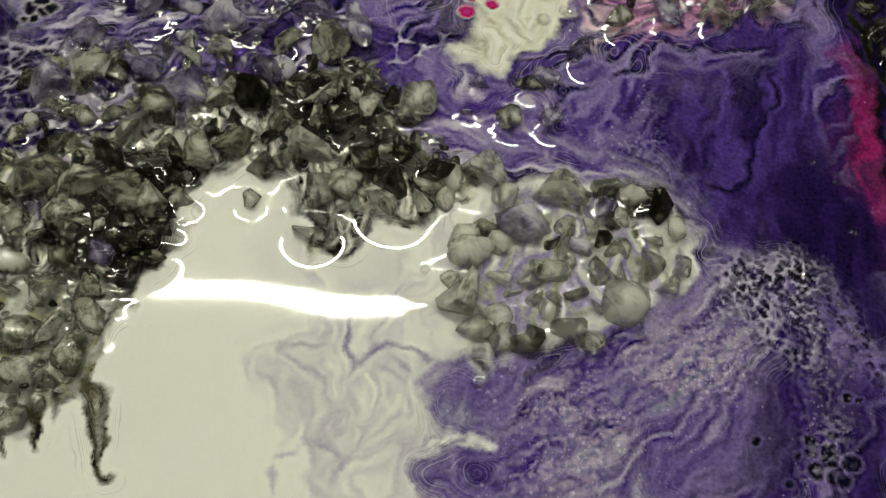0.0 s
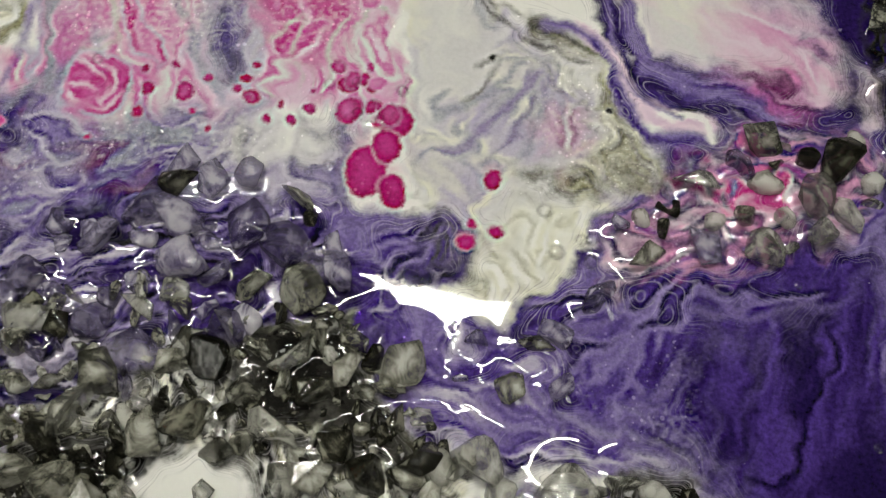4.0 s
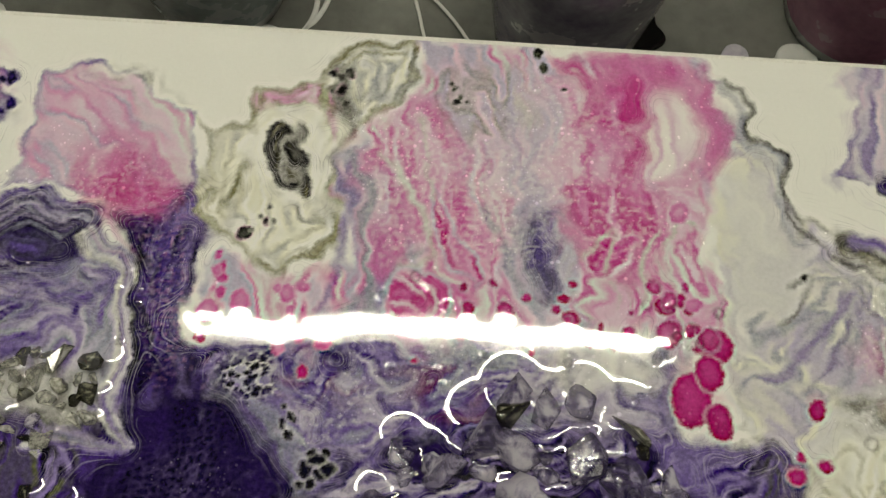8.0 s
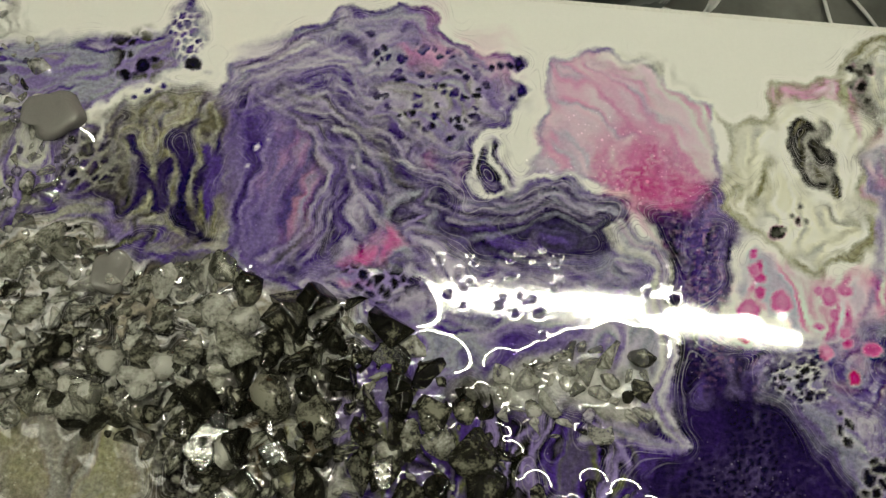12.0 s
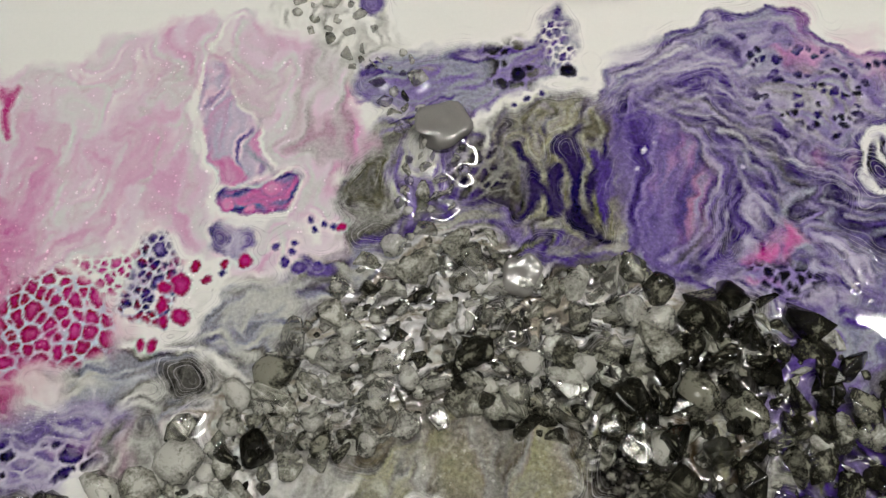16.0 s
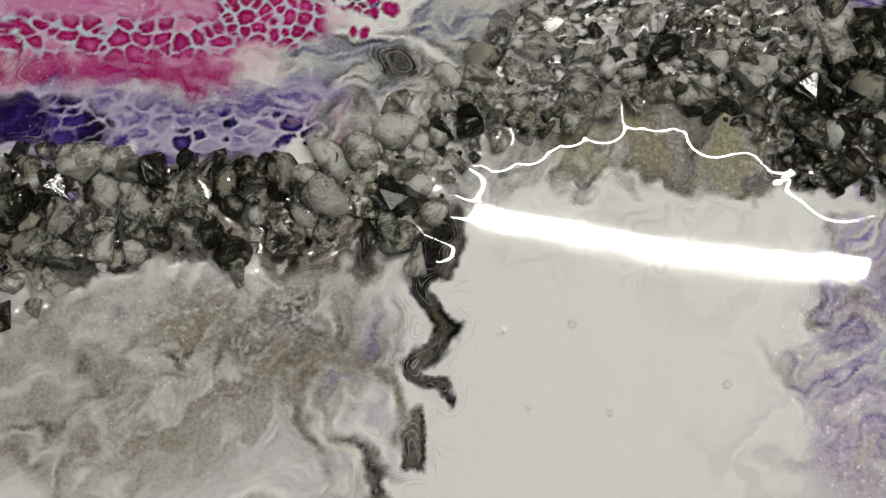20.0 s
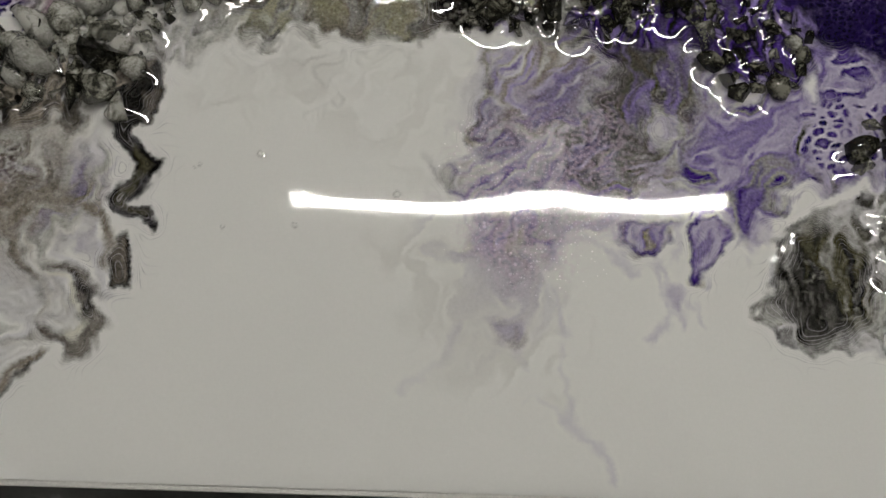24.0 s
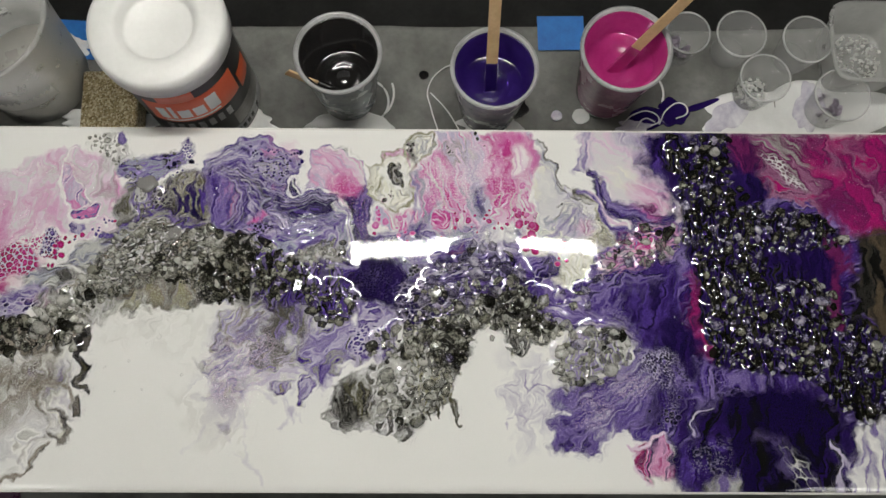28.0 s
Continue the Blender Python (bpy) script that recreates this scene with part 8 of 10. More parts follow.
# -- foam and nets on the ink below it
lacing([(-48.6, 51.1), (-34.8, 55.9), (-31.1, 46.2), (-37.3, 42), (-46, 44.4)], 1.8, (INK, PLUM), SILVER, 0.2, 0.9, 20, 1.5, warp=1.5, soft=3)
lacing([(-63.6, 29.2), (-46.7, 34.7), (-39.7, 23.7), (-48.7, 11.8), (-66.1, 11.2)], 1.9, (INK, PLUM), LILAC, 0.26, 0.9, 20, 1.3, warp=2, soft=9, alpha=0.16, cell_alpha=0.2)
lacing([(-28.8, 14.6), (-18.1, 20.9), (-0, 15.2), (-3.7, 9.5), (-27.9, 7.8)], 4.2, None, MIST, 0.10, 1, 10, 1.5, warp=2, soft=4)
spots([(-18.2, 30.5, 1.8), (-15.3, 27.9, 1.7), (-19.2, 24.2, 1.3), (-26.6, 40.6, 1), (-28.4, 42.7, 0.7), (-26.6, 36.1, 1.1), (-22, 24.2, 0.9), (-28.4, 37.5, 0.7), (-19.8, 32.2, 1)], INK, SILVER)
# -- pale field right of the pink, stirred with slate
pool([(86.6, 116.2), (101.7, 116.3), (105.2, 101.3), (113.9, 88.7), (106.8, 78.7), (93, 69.9), (87.4, 80.5), (86.5, 100.1)], [WHITE, PALE, WHITE], warp=0.9, fine=0.4, scale=16, ang=-60, contrast=0.5, soft=7, alpha=0.85)
for line, w, col, a in (([(114.3, 85.5), (108.2, 77.2), (99, 70), (94.2, 71.2), (96.1, 74.8)], 2.4, SLATE, 0.7), ([(117.7, 81), (111.2, 69.6), (104.7, 61.5), (98.8, 59.6)], 2.4, LILAC, 0.6), ([(119.4, 74.8), (115.4, 63.8), (108.2, 56.9)], 1.4, VIOLET, 0.5), ([(121.4, 71.8), (117.9, 59.4), (111.8, 53)], 1.4, SLATE, 0.6), ([(103.9, 84.8), (109.3, 86.8), (106.8, 80.3), (102.1, 73.6)], 1.0, SMOKE, 0.6),
                        ([(88.5, 145), (97, 138.8), (95.8, 126.8), (105.3, 122.1), (106.6, 112.9), (105.4, 105.5), (110.5, 98.3), (119.4, 90.7), (132.7, 85.2)], 1.2, SMOKE, 0.85), ([(86.8, 144), (94.1, 138), (93.6, 125.4), (103.4, 120.8), (104.4, 111.4), (103.2, 104.5), (108.8, 95.7)], 2.2, SLATE, 0.55)):
    stroke(line, w, col, 1.2, a, 0.8, 0.4)
pool([(125.8, 70.6), (131.8, 71.8), (131.1, 60.3), (126.6, 53.7), (124.6, 61.4)], [BLUSH, MAUVE, PALE], warp=0.9, fine=0.4, scale=4, soft=4, alpha=0.65)
# -- the great fold again: smooth body, then its ribbon
pool([(-204.4, 122.9), (-186.5, 133.7), (-171.1, 140.7), (-155, 144.1), (-140.1, 133.4), (-132.7, 127.1), (-145.2, 124), (-166.9, 126.7), (-183.2, 125.1), (-196.7, 118.4)], [LILAC, MIST, LILAC, SLATE, MIST], warp=0.9, fine=0.4, scale=6, ang=12, stretch=5, soft=5, alpha=0.7)
pool([(-173.6, 136.2), (-168.9, 138), (-161.2, 133.7), (-164.6, 131.9), (-171.5, 133.8)], [VIOLET, PLUM], warp=0.9, fine=0.4, soft=2)
pool([(-165.7, 119.8), (-145.7, 127.1), (-122.6, 124.6), (-115.7, 123.2), (-122.9, 114.6), (-136.1, 106.1), (-152.3, 107.4)], [SLATE, LILAC, ASH, MIST, LILAC], warp=0.9, fine=0.4, scale=5, ang=-15, stretch=3, soft=6, alpha=0.75)
lacing([(-163.9, 118.6), (-145.5, 125.7), (-124.1, 123.6), (-129, 112.8), (-137.8, 106.8), (-152.5, 108.6)], 1.9, (PLUM, INK), None, 0.3, 0.30, -15, 1.6, warp=2, soft=5)
pool([(-148.1, 138.3), (-141.8, 133.6), (-142.8, 129.9), (-148.7, 133.9)], [ROSE, PINK], warp=0.9, fine=0.4, soft=5, alpha=0.8)
pool([(-200.3, 107.9), (-187.3, 112.7), (-180.5, 104.8), (-176.1, 93.5), (-177.3, 80.2), (-185.6, 72.9), (-194.6, 81.6)], [VIOLET, LILAC, VIOLET, PLUM], warp=0.9, fine=0.4, scale=12, ang=85, stretch=4, soft=7, alpha=0.8)
pool([(-185.6, 104.3), (-179.2, 94.8), (-180, 82.9), (-185.1, 85.6), (-184.3, 94.3)], [MAUVE, LILAC, ROSE], warp=0.9, fine=0.4, scale=6, ang=85, soft=6, alpha=0.6)
fold([(-194.1, 113.7), (-178.5, 105), (-171.7, 90.6), (-174.5, 74.1), (-187.7, 67.9)], [(-188, 116.1), (-163.9, 109.6), (-154.8, 95.8), (-162.4, 78.6), (-169.2, 65.2)], 24, [MIST, VIOLET, LILAC, PLUM, SMOKE, LILAC], 0.9, 0.6, 0.6, 0.8, 0.4)
pool([(-144.4, 98.5), (-130.9, 92.6), (-119.6, 89.7), (-111.4, 92.2), (-105.8, 97.4), (-100.8, 94.2), (-95.7, 90.4), (-91.6, 95.2), (-85.9, 94.6), (-84.9, 89.5), (-89.7, 83.4), (-97.9, 74.7), (-116, 74.2), (-133.1, 75.5)], [PLUM, VIOLET, INK, PLUM, SLATE], warp=0.9, fine=0.4, scale=5, ang=-5, stretch=4, soft=3, alpha=0.85)
crisp_fold([(-143.7, 98.9), (-130.9, 92.6), (-119.6, 89.7), (-111.4, 92.2), (-105.8, 97.4), (-100.8, 94.2), (-95.7, 90.4), (-91.6, 95.2), (-85.9, 94.6), (-84.9, 90.3)], [(-136.6, 78.3), (-125.7, 77.9), (-116.9, 81.2), (-109.7, 84.4), (-104, 88.5), (-99.1, 86.3), (-94.3, 84.1), (-90.8, 86.7), (-88.2, 88.6), (-86.9, 86.5)], 20, [MIST, PLUM, LILAC, INK, MIST, SLATE, PLUM], 0.6, 0.75, 0.35, 0.3, 0.2)
fold([(-131.6, 75.7), (-116.4, 77.3), (-101.4, 79), (-89.7, 83.4)], [(-134.8, 56.8), (-116.2, 52.8), (-99.3, 60.7), (-79.3, 69)], 24, [VIOLET, LILAC, PLUM, MIST, VIOLET], 0.9, 0.5, 0.7, 1.2, 0.5)
pool([(-72.1, 90.1), (-59.9, 89.8), (-58.4, 77.5), (-60.8, 59.1), (-61.2, 44.5), (-69.7, 43.5), (-71.7, 57.9), (-73.4, 78.9)], [PLUM, VIOLET, INK, PLUM], warp=0.9, fine=0.4, scale=6, ang=88, stretch=4, soft=4, alpha=0.8)
flecks([(-71.9, 88.5), (-59.8, 88.2), (-58.3, 65.3), (-62.7, 45.7), (-70, 46.4)], MIST, 1.0, 0.22, 0.8)
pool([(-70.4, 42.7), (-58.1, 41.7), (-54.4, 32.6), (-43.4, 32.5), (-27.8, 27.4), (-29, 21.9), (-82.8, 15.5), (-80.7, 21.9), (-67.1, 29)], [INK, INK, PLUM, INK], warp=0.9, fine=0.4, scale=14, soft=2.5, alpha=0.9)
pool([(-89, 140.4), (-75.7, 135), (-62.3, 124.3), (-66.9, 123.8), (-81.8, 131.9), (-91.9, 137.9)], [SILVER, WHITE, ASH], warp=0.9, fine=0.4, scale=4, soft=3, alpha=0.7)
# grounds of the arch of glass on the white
pool([(-23.8, -28.4), (-10.7, -21.2), (8.4, -11.9), (27, -4), (44.6, 4.1), (61.2, 12.4), (75.5, 15), (84, 2.6), (93.8, -11.2), (106.3, -17.5), (103.3, -24.4), (94.3, -31.4), (85.4, -33.4), (76.5, -35.4), (71, -42), (62.1, -40.7), (58.6, -32.9), (54.6, -21.5), (42.5, -20.4), (32.3, -22.6), (29.5, -35.7), (23.8, -46.9), (19.7, -57.7), (14, -82), (2.3, -90.4), (-12.3, -82.8)], [SOOT, SILVER, BLACK, ASH, BLACK, CREAM, MOSS], warp=2.5, fine=1.2, scale=4, soft=1.6)
pool([(-12.7, -26.3), (28.1, -12.6), (31.4, -27.6), (27.3, -40.6), (19.3, -54.7), (10.2, -50.5), (-6.8, -42)], [BLACK, SOOT, BLACK], warp=3, soft=5)
pool([(49, 8), (75.6, 13.2), (87.3, -0.9), (100.1, -14.3), (94.1, -23.1), (75.7, -18.9), (56.9, -12.9)], [BLACK, SOOT, SMOKE], warp=3, soft=5)
pool([(-22, -50.2), (9.1, -52.1), (14.9, -62.2), (15.8, -80.6), (10.1, -82.8), (5.7, -87.6), (0.7, -89.1), (-4.7, -94.5), (-12.7, -93.4)], [ASH, OLIVE, SILVER, SMOKE, ASH], warp=2, fine=1.3, scale=5, ang=80, soft=1.5, alpha=0.9)
stroke([(14.2, -79.3), (17.2, -90), (19.1, -99), (21.1, -101.5), (22.6, -100.6)], 2.4, MOSS, 0.6, 1, 0.3, 0.2, 0.5)
stroke([(20, -81.8), (19.3, -89.9), (19.2, -95.2)], 1.3, ASH, 0.8, 0.7, 0.4, 0.3)
stroke([(1.5, -87.7), (5, -95.1)], 3.3, MOSS, 0.6, 1, 0.3, 0.2, 0.3)
stroke([(5.5, -80.9), (7.5, -87.8)], 1.8, SMOKE, 0.6, 1, 0.3, 0.2, 0.4)
stroke([(-6.1, -90.6), (-3.3, -96.4)], 3, MOSS, 0.6, 1, 0.3, 0.2, 0.4)
pool([(109.4, -17.3), (124.8, -23.4), (138.9, -21.1), (160.5, -25.2), (167.3, -36.5), (164.7, -47.8), (144.6, -57.7), (129.6, -64.2), (112.3, -70.6), (100.8, -59.2), (99.1, -47.1), (106.4, -37.3)], [SMOKE, ASH, LILAC, SILVER, SMOKE], warp=3, scale=5, soft=4, alpha=0.9)
pool([(132.7, -19.7), (159.2, -21.9), (159.3, -30.3), (145.9, -34.1), (136.9, -29.5)], [BLACK, SOOT, SMOKE], warp=2, soft=4)
settle(0.7, 4, 0.5)
for work, a, k in OPENING:
    work(*a, **k)
settle(0.35, 1, 1.3)
# -- air bubbles
bubbles([(-135.9, 73.6), (-96.9, 79.4), (-94.9, 61.2), (-104.5, 54.2), (-130.8, 60.2)], 46, 1, 0.4, 1.1)
bubbles([(63.7, 79.1), (86.5, 79.1), (87.5, 62.3), (66.6, 60.9)], 14, 2, 0.6, 1.5)
bubbles([(-2.7, 87.3), (17.5, 85.5), (14.5, 60.4), (-12.3, 58.6)], 8, 3, 0.6, 1.6)
bubbles([(-5.3, 55.5), (70.7, 69.5), (74.9, 45.6), (19, 30.4)], 22, 4, 0.5, 1.3)
bubbles([(-81, 71.9), (-66.3, 73.5), (-64.7, 52.8), (-77.7, 51.3)], 8, 5, 0.5, 1.2)
bubbles([(62, -39.2), (94.4, -34.6), (129.1, -81.4), (68.3, -85.9)], 7, 6, 0.7, 1.5)
bubbles([(-280.2, -50.6), (-157.5, -31.8), (-155.6, -60.8), (-275.6, -80)], 9, 7, 0.4, 1.0)
bubbles([(-317.2, 51.1), (-271.2, 52.6), (-277.3, 26), (-312, 22)], 14, 8, 0.4, 1.2)
bubbles([(148.6, 33.1), (225.7, 33.6), (216.2, -47.7), (145.9, -38.7)], 14, 9, 0.5, 1.2)
bubbles([(118, 47.1), (143.9, 45.4), (140.6, 27.8), (118.1, 29.4)], 8, 10, 0.8, 1.8)


# ---- crushed glass bedded in the resin ----
def chip_mesh(k, style):
    """One piece of crushed glass, about 1 across: a few broad facets with their edges just blunted."""
    rnd = random.Random(100 + k)
    bm = bmesh.new()
    flat, narrow = rnd.uniform(0.55, 0.85), 0.55 if k % 5 == 0 else 1.0
    for _ in range(9 if style else 13):
        v = Vector((rnd.gauss(0, 1), rnd.gauss(0, 1), rnd.gauss(0, 1))).normalized()
        bm.verts.new((0.5 * v.x * rnd.uniform(0.85, 1.15), 0.5 * v.y * narrow * rnd.uniform(0.7, 1.0), 0.5 * v.z * flat))
    res = bmesh.ops.convex_hull(bm, input=bm.verts[:])
    bmesh.ops.delete(bm, geom=list({g for g in res["geom_interior"] + res["geom_unused"] if isinstance(g, bmesh.types.BMVert)}), context="VERTS")
    bmesh.ops.dissolve_limit(bm, angle_limit=radians(22), verts=bm.verts[:], edges=bm.edges[:])
    size = max(v.co.to_2d().length for v in bm.verts)
    bmesh.ops.scale(bm, vec=(0.5 / size,) * 3, verts=bm.verts[:])
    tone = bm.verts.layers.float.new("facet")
    bent_edges = set(bmesh.ops.bevel(bm, geom=bm.edges[:], offset=0.055, segments=1, affect="EDGES", profile=0.5, clamp_overlap=True)["faces"])
    bm.normal_update()
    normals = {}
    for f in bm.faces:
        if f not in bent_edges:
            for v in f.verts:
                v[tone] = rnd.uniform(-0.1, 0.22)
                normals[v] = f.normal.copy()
    # refracted light painted in: dark facet rims, mostly paler middles
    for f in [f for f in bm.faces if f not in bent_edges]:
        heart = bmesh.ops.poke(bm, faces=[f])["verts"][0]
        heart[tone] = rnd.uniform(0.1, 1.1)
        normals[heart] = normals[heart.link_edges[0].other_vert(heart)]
    bm.verts.index_update()
    along_facet = [normals.get(v, v.normal).normalized() for v in bm.verts]
    bmesh.ops.triangulate(bm, faces=bm.faces[:])
    me = bpy.data.meshes.new("glass_chip")
    bm.to_mesh(me)
    bm.free()
    me.polygons.foreach_set("use_smooth", [True] * len(me.polygons))
    me.normals_split_custom_set_from_vertices(along_facet)
    return me, along_facet


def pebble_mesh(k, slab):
    """A piece with its edges worn round. Slabs aside, light through glass is painted in: pale top, dark rim."""
    rnd = random.Random(300 + k)
    bm = bmesh.new()
    bmesh.ops.create_icosphere(bm, subdivisions=3 if slab else 2, radius=0.5)
    away_from = Vector((rnd.uniform(0, 9), rnd.uniform(0, 9), k))
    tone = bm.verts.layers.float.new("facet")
    wide, top = rnd.uniform(0.62, 0.9), 0.10 if slab else rnd.uniform(0.22, 0.36)
    for v in bm.verts:
        p = v.co.copy()
        # tone rises with height: painted light, pale top over a dark rim
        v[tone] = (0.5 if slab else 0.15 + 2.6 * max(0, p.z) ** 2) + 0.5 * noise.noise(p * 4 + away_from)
        v.co = p * (0.92 + 0.45 * noise.noise(p * 2.1 + away_from))
        v.co.x, v.co.y, v.co.z = v.co.x, v.co.y * wide, max(-0.3, min(top + 0.05 * noise.noise(p * 3 + away_from), v.co.z * 0.72))
    bm.normal_update()
    normals = [v.normal.copy() for v in bm.verts]
    me = bpy.data.meshes.new("glass_chip")
    bm.to_mesh(me)
    bm.free()
    me.polygons.foreach_set("use_smooth", [True] * len(me.polygons))
    return me, normals


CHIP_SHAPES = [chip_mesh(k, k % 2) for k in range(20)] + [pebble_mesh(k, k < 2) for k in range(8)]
WORN = {3: 0.18, 4: 0.2, 5: 0.14, 7: 0.2, 10: 0.4, 12: 0.2, 18: 0.4, 19: 0.35, 20: 0.4, 22: 0.08}  # share of worn pieces, bed by bed
BEDS = []


def bed(name, pts, size, gap, mix, seed, apart=False, mound=0.35, label="crushed smoky glass bedded in resin"):
    """Chips strewn over an outline without overlapping much. mix: shares of (smoky, black, lilac), the rest pale."""
    rnd = random.Random(seed)
    arr = [(p[0], p[1]) for p in pts]
    xs, ys = [p[0] for p in arr], [p[1] for p in arr]
    area = (max(xs) - min(xs)) * (max(ys) - min(ys))
    got, grid = [], {}
    for _ in range(int(area / (gap * gap) * (9 if mound else 5))):
        x, y = rnd.uniform(min(xs), max(xs)), rnd.uniform(min(ys), max(ys))
        if outline(np.array([x]), np.array([y]), arr)[0] < -0.15 * size:
            continue
        s = 1.12 * size * min(1.4, max(0.6, rnd.lognormvariate(0, 0.38)))
        key = (int(x // size), int(y // size))
        if any((x - q[0]) ** 2 + (y - q[1]) ** 2 < (gap * 0.5 * (s + q[2]) / size) ** 2 for i in (-2, -1, 0, 1, 2) for j in (-2, -1, 0, 1, 2) for q in grid.get((key[0] + i, key[1] + j), ())):
            continue
        r = rnd.random()
        tone = 0 if r < mix[0] else 1 if r < mix[0] + mix[1] else 2 if r < mix[0] + mix[1] + mix[2] else 4
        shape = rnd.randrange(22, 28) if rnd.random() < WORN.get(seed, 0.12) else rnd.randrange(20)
        chip = (x, y, s, tone, shape, rnd.uniform(0, 360), rnd.gauss(0, 20), rnd.gauss(0, 20))
        got.append(chip)
        grid.setdefault(key, []).append(chip)
    swell(got, mound)
    sl = near(arr, 6)
    HEIGHT[sl] += 0.05 * step(outline(GX[sl], GY[sl], arr) + 1, 4) * FRAY[sl]
    BEDS.append((name, got, apart, label))


def swell(chips, mound):
    """Resin climbs up round each chip in a hollow skirt; skirts of neighbours meet in a crease."""
    for c in chips:
        reach = 0.95 * c[2]
        sl = near([(c[0], c[1])], reach)
        near_by = np.clip(1 - np.hypot(GX[sl] - c[0], GY[sl] - c[1]) / reach, 0, 1)
        SKIRT_UP[sl] = np.maximum(SKIRT_UP[sl], mound * 0.7 * c[2] * near_by ** 2)


def lone(chips, tone, label):
    """Single large pieces (x, y, size)."""
    got = [(x, y, s, tone, 20 + int(abs(x)) % 2 if tone == 3 else int(abs(7 * x + 3 * y)) % 20, (x * 37) % 360, 5, -4) for x, y, s in chips]
    swell(got, 0.4)
    BEDS.append(("glass_chip", got, True, label))


# arch of big chips on the white
bed("arch", [(-15.2, -28), (-2.3, -19.2), (14.4, -11.6), (28.7, -17.7), (31.2, -25.9), (26.8, -37.4), (19.1, -53.2), (8.8, -50.6), (-6.5, -43.5), (-15.2, -42.3), (-23, -45.7), (-26.7, -28.5)], 11.5, 6.4, (0.40, 0.45, 0.05), 1, True)
bed("arch", [(16.6, -6.3), (36.9, 3.7), (47.2, 9.7), (61.1, 14.2), (75.6, 13.2), (87.3, -0.9), (98.5, -12.7), (106.3, -20.9), (94.3, -29.7), (83.8, -30.2), (72.9, -24.1), (63.5, -19.5), (48.3, -18.5), (29.8, -14.3)], 11.0, 6.2, (0.45, 0.35, 0.08), 2, True)
bed("arch", [(97.1, -17.9), (112.5, -18.9), (124.8, -25.1), (143.5, -22.6), (160.3, -26.9), (165.6, -38.2), (160.2, -47.9), (141.7, -56.3), (126.8, -62.8), (112.3, -64.8), (100.8, -59.2), (99.2, -50.2), (107.9, -37.3), (115.5, -30.5)], 10.5, 6.3, (0.12, 0.10, 0.06), 3, True)
bed("arch", [(-24.4, -51.8), (3, -49.3), (12.1, -62.3), (8.6, -73.9), (1.3, -85.1), (-13.8, -88.2)], 9.0, 8.6, (0.55, 0.05, 0.0), 4, True, 0.55)
lone([(47.1, -29.3, 6.8), (64.1, -26.9, 13.3), (64, -36.7, 11.5), (81.4, -28.6, 11), (92, -28.2, 9.8), (103.4, -38.3, 11.8), (135.4, -64.7, 9.2), (104.3, -53.1, 13.5), (119.8, -45.5, 13), (113.7, -64.7, 10.4)], 4, "clear grey piece of crushed glass on white")
# violet ridge
bed("violet_ridge", [(1.9, 31.5), (21.4, 40.2), (31, 51.6), (49.2, 50), (60.4, 44.1), (74.3, 25.4), (68, 18.4), (52.5, 18.5), (50.1, 7.6), (39.1, 0.7), (22.2, -2.3), (5.5, -9.4), (-9.8, -10.7), (-14.8, 6.2), (-1.4, 16.7)], 12.0, 7.2, (0.18, 0.10, 0.68), 5, True, 0.24)
bed("violet_ridge", [(89.1, 3.5), (102.5, 10.7), (116.7, 8.9), (125.1, 12.7), (130.8, 1.2), (125.3, -5), (111.7, -7.6), (98.2, -7.3)], 10.0, 8.1, (0.35, 0.35, 0.3), 6, True)
lone([(12.1, 29.5, 10.1), (67.2, 23.8, 11.3), (47.5, 8.7, 13.4), (30.6, 50.1, 11.3), (125.9, 11.1, 10.7), (121.1, 9.4, 8.9), (137.7, 20, 12.8)], 2, "large lilac-grey piece of crushed glass")
# pink ridge
bed("pink_ridge", [(140.9, 39.4), (151, 44.3), (162.9, 52.5), (170.7, 62.1), (185.5, 65.9), (205.9, 67), (206.6, 48.8), (186, 38.9), (171.5, 32.4), (154.7, 30), (140.7, 30.7)], 10.0, 6.9, (0.30, 0.18, 0.12), 7, True)
# centre clusters
bed("centre_cluster", [(-105.8, 13.2), (-82.6, 17.3), (-68.9, 7.6), (-67.1, -6), (-77.8, -19.3), (-96.6, -19.3), (-106.3, -5.9)], 7.5, 4.9, (0.2, 0.8, 0.0), 8)
bed("centre_cluster", [(-54.6, -29.9), (-31.7, -24.8), (-11.1, -19.6), (10, -11.6), (29.6, -18.4), (28.1, -35.5), (18.9, -45.8), (-5.7, -43.1), (-25.6, -43), (-43.5, -50.6), (-55.7, -48)], 8.5, 5.9, (0.5, 0.48, 0.02), 9)
bed("centre_cluster", [(-49.3, -63.1), (-13.9, -50.7), (15.2, -55.9), (10.3, -78.3), (-8.1, -92.7), (-20.9, -102.2), (-32.8, -102.1), (-43.3, -82.8)], 10.0, 7.4, (0.35, 0.05, 0.0), 10, False, 0.5)
bed("centre_cluster", [(-27.1, 2), (2.2, 13), (33.9, 18.5), (34.5, 1.9), (2.1, -14.3), (-29, -22.1)], 8.0, 6.1, (0.6, 0.2, 0.2), 11)
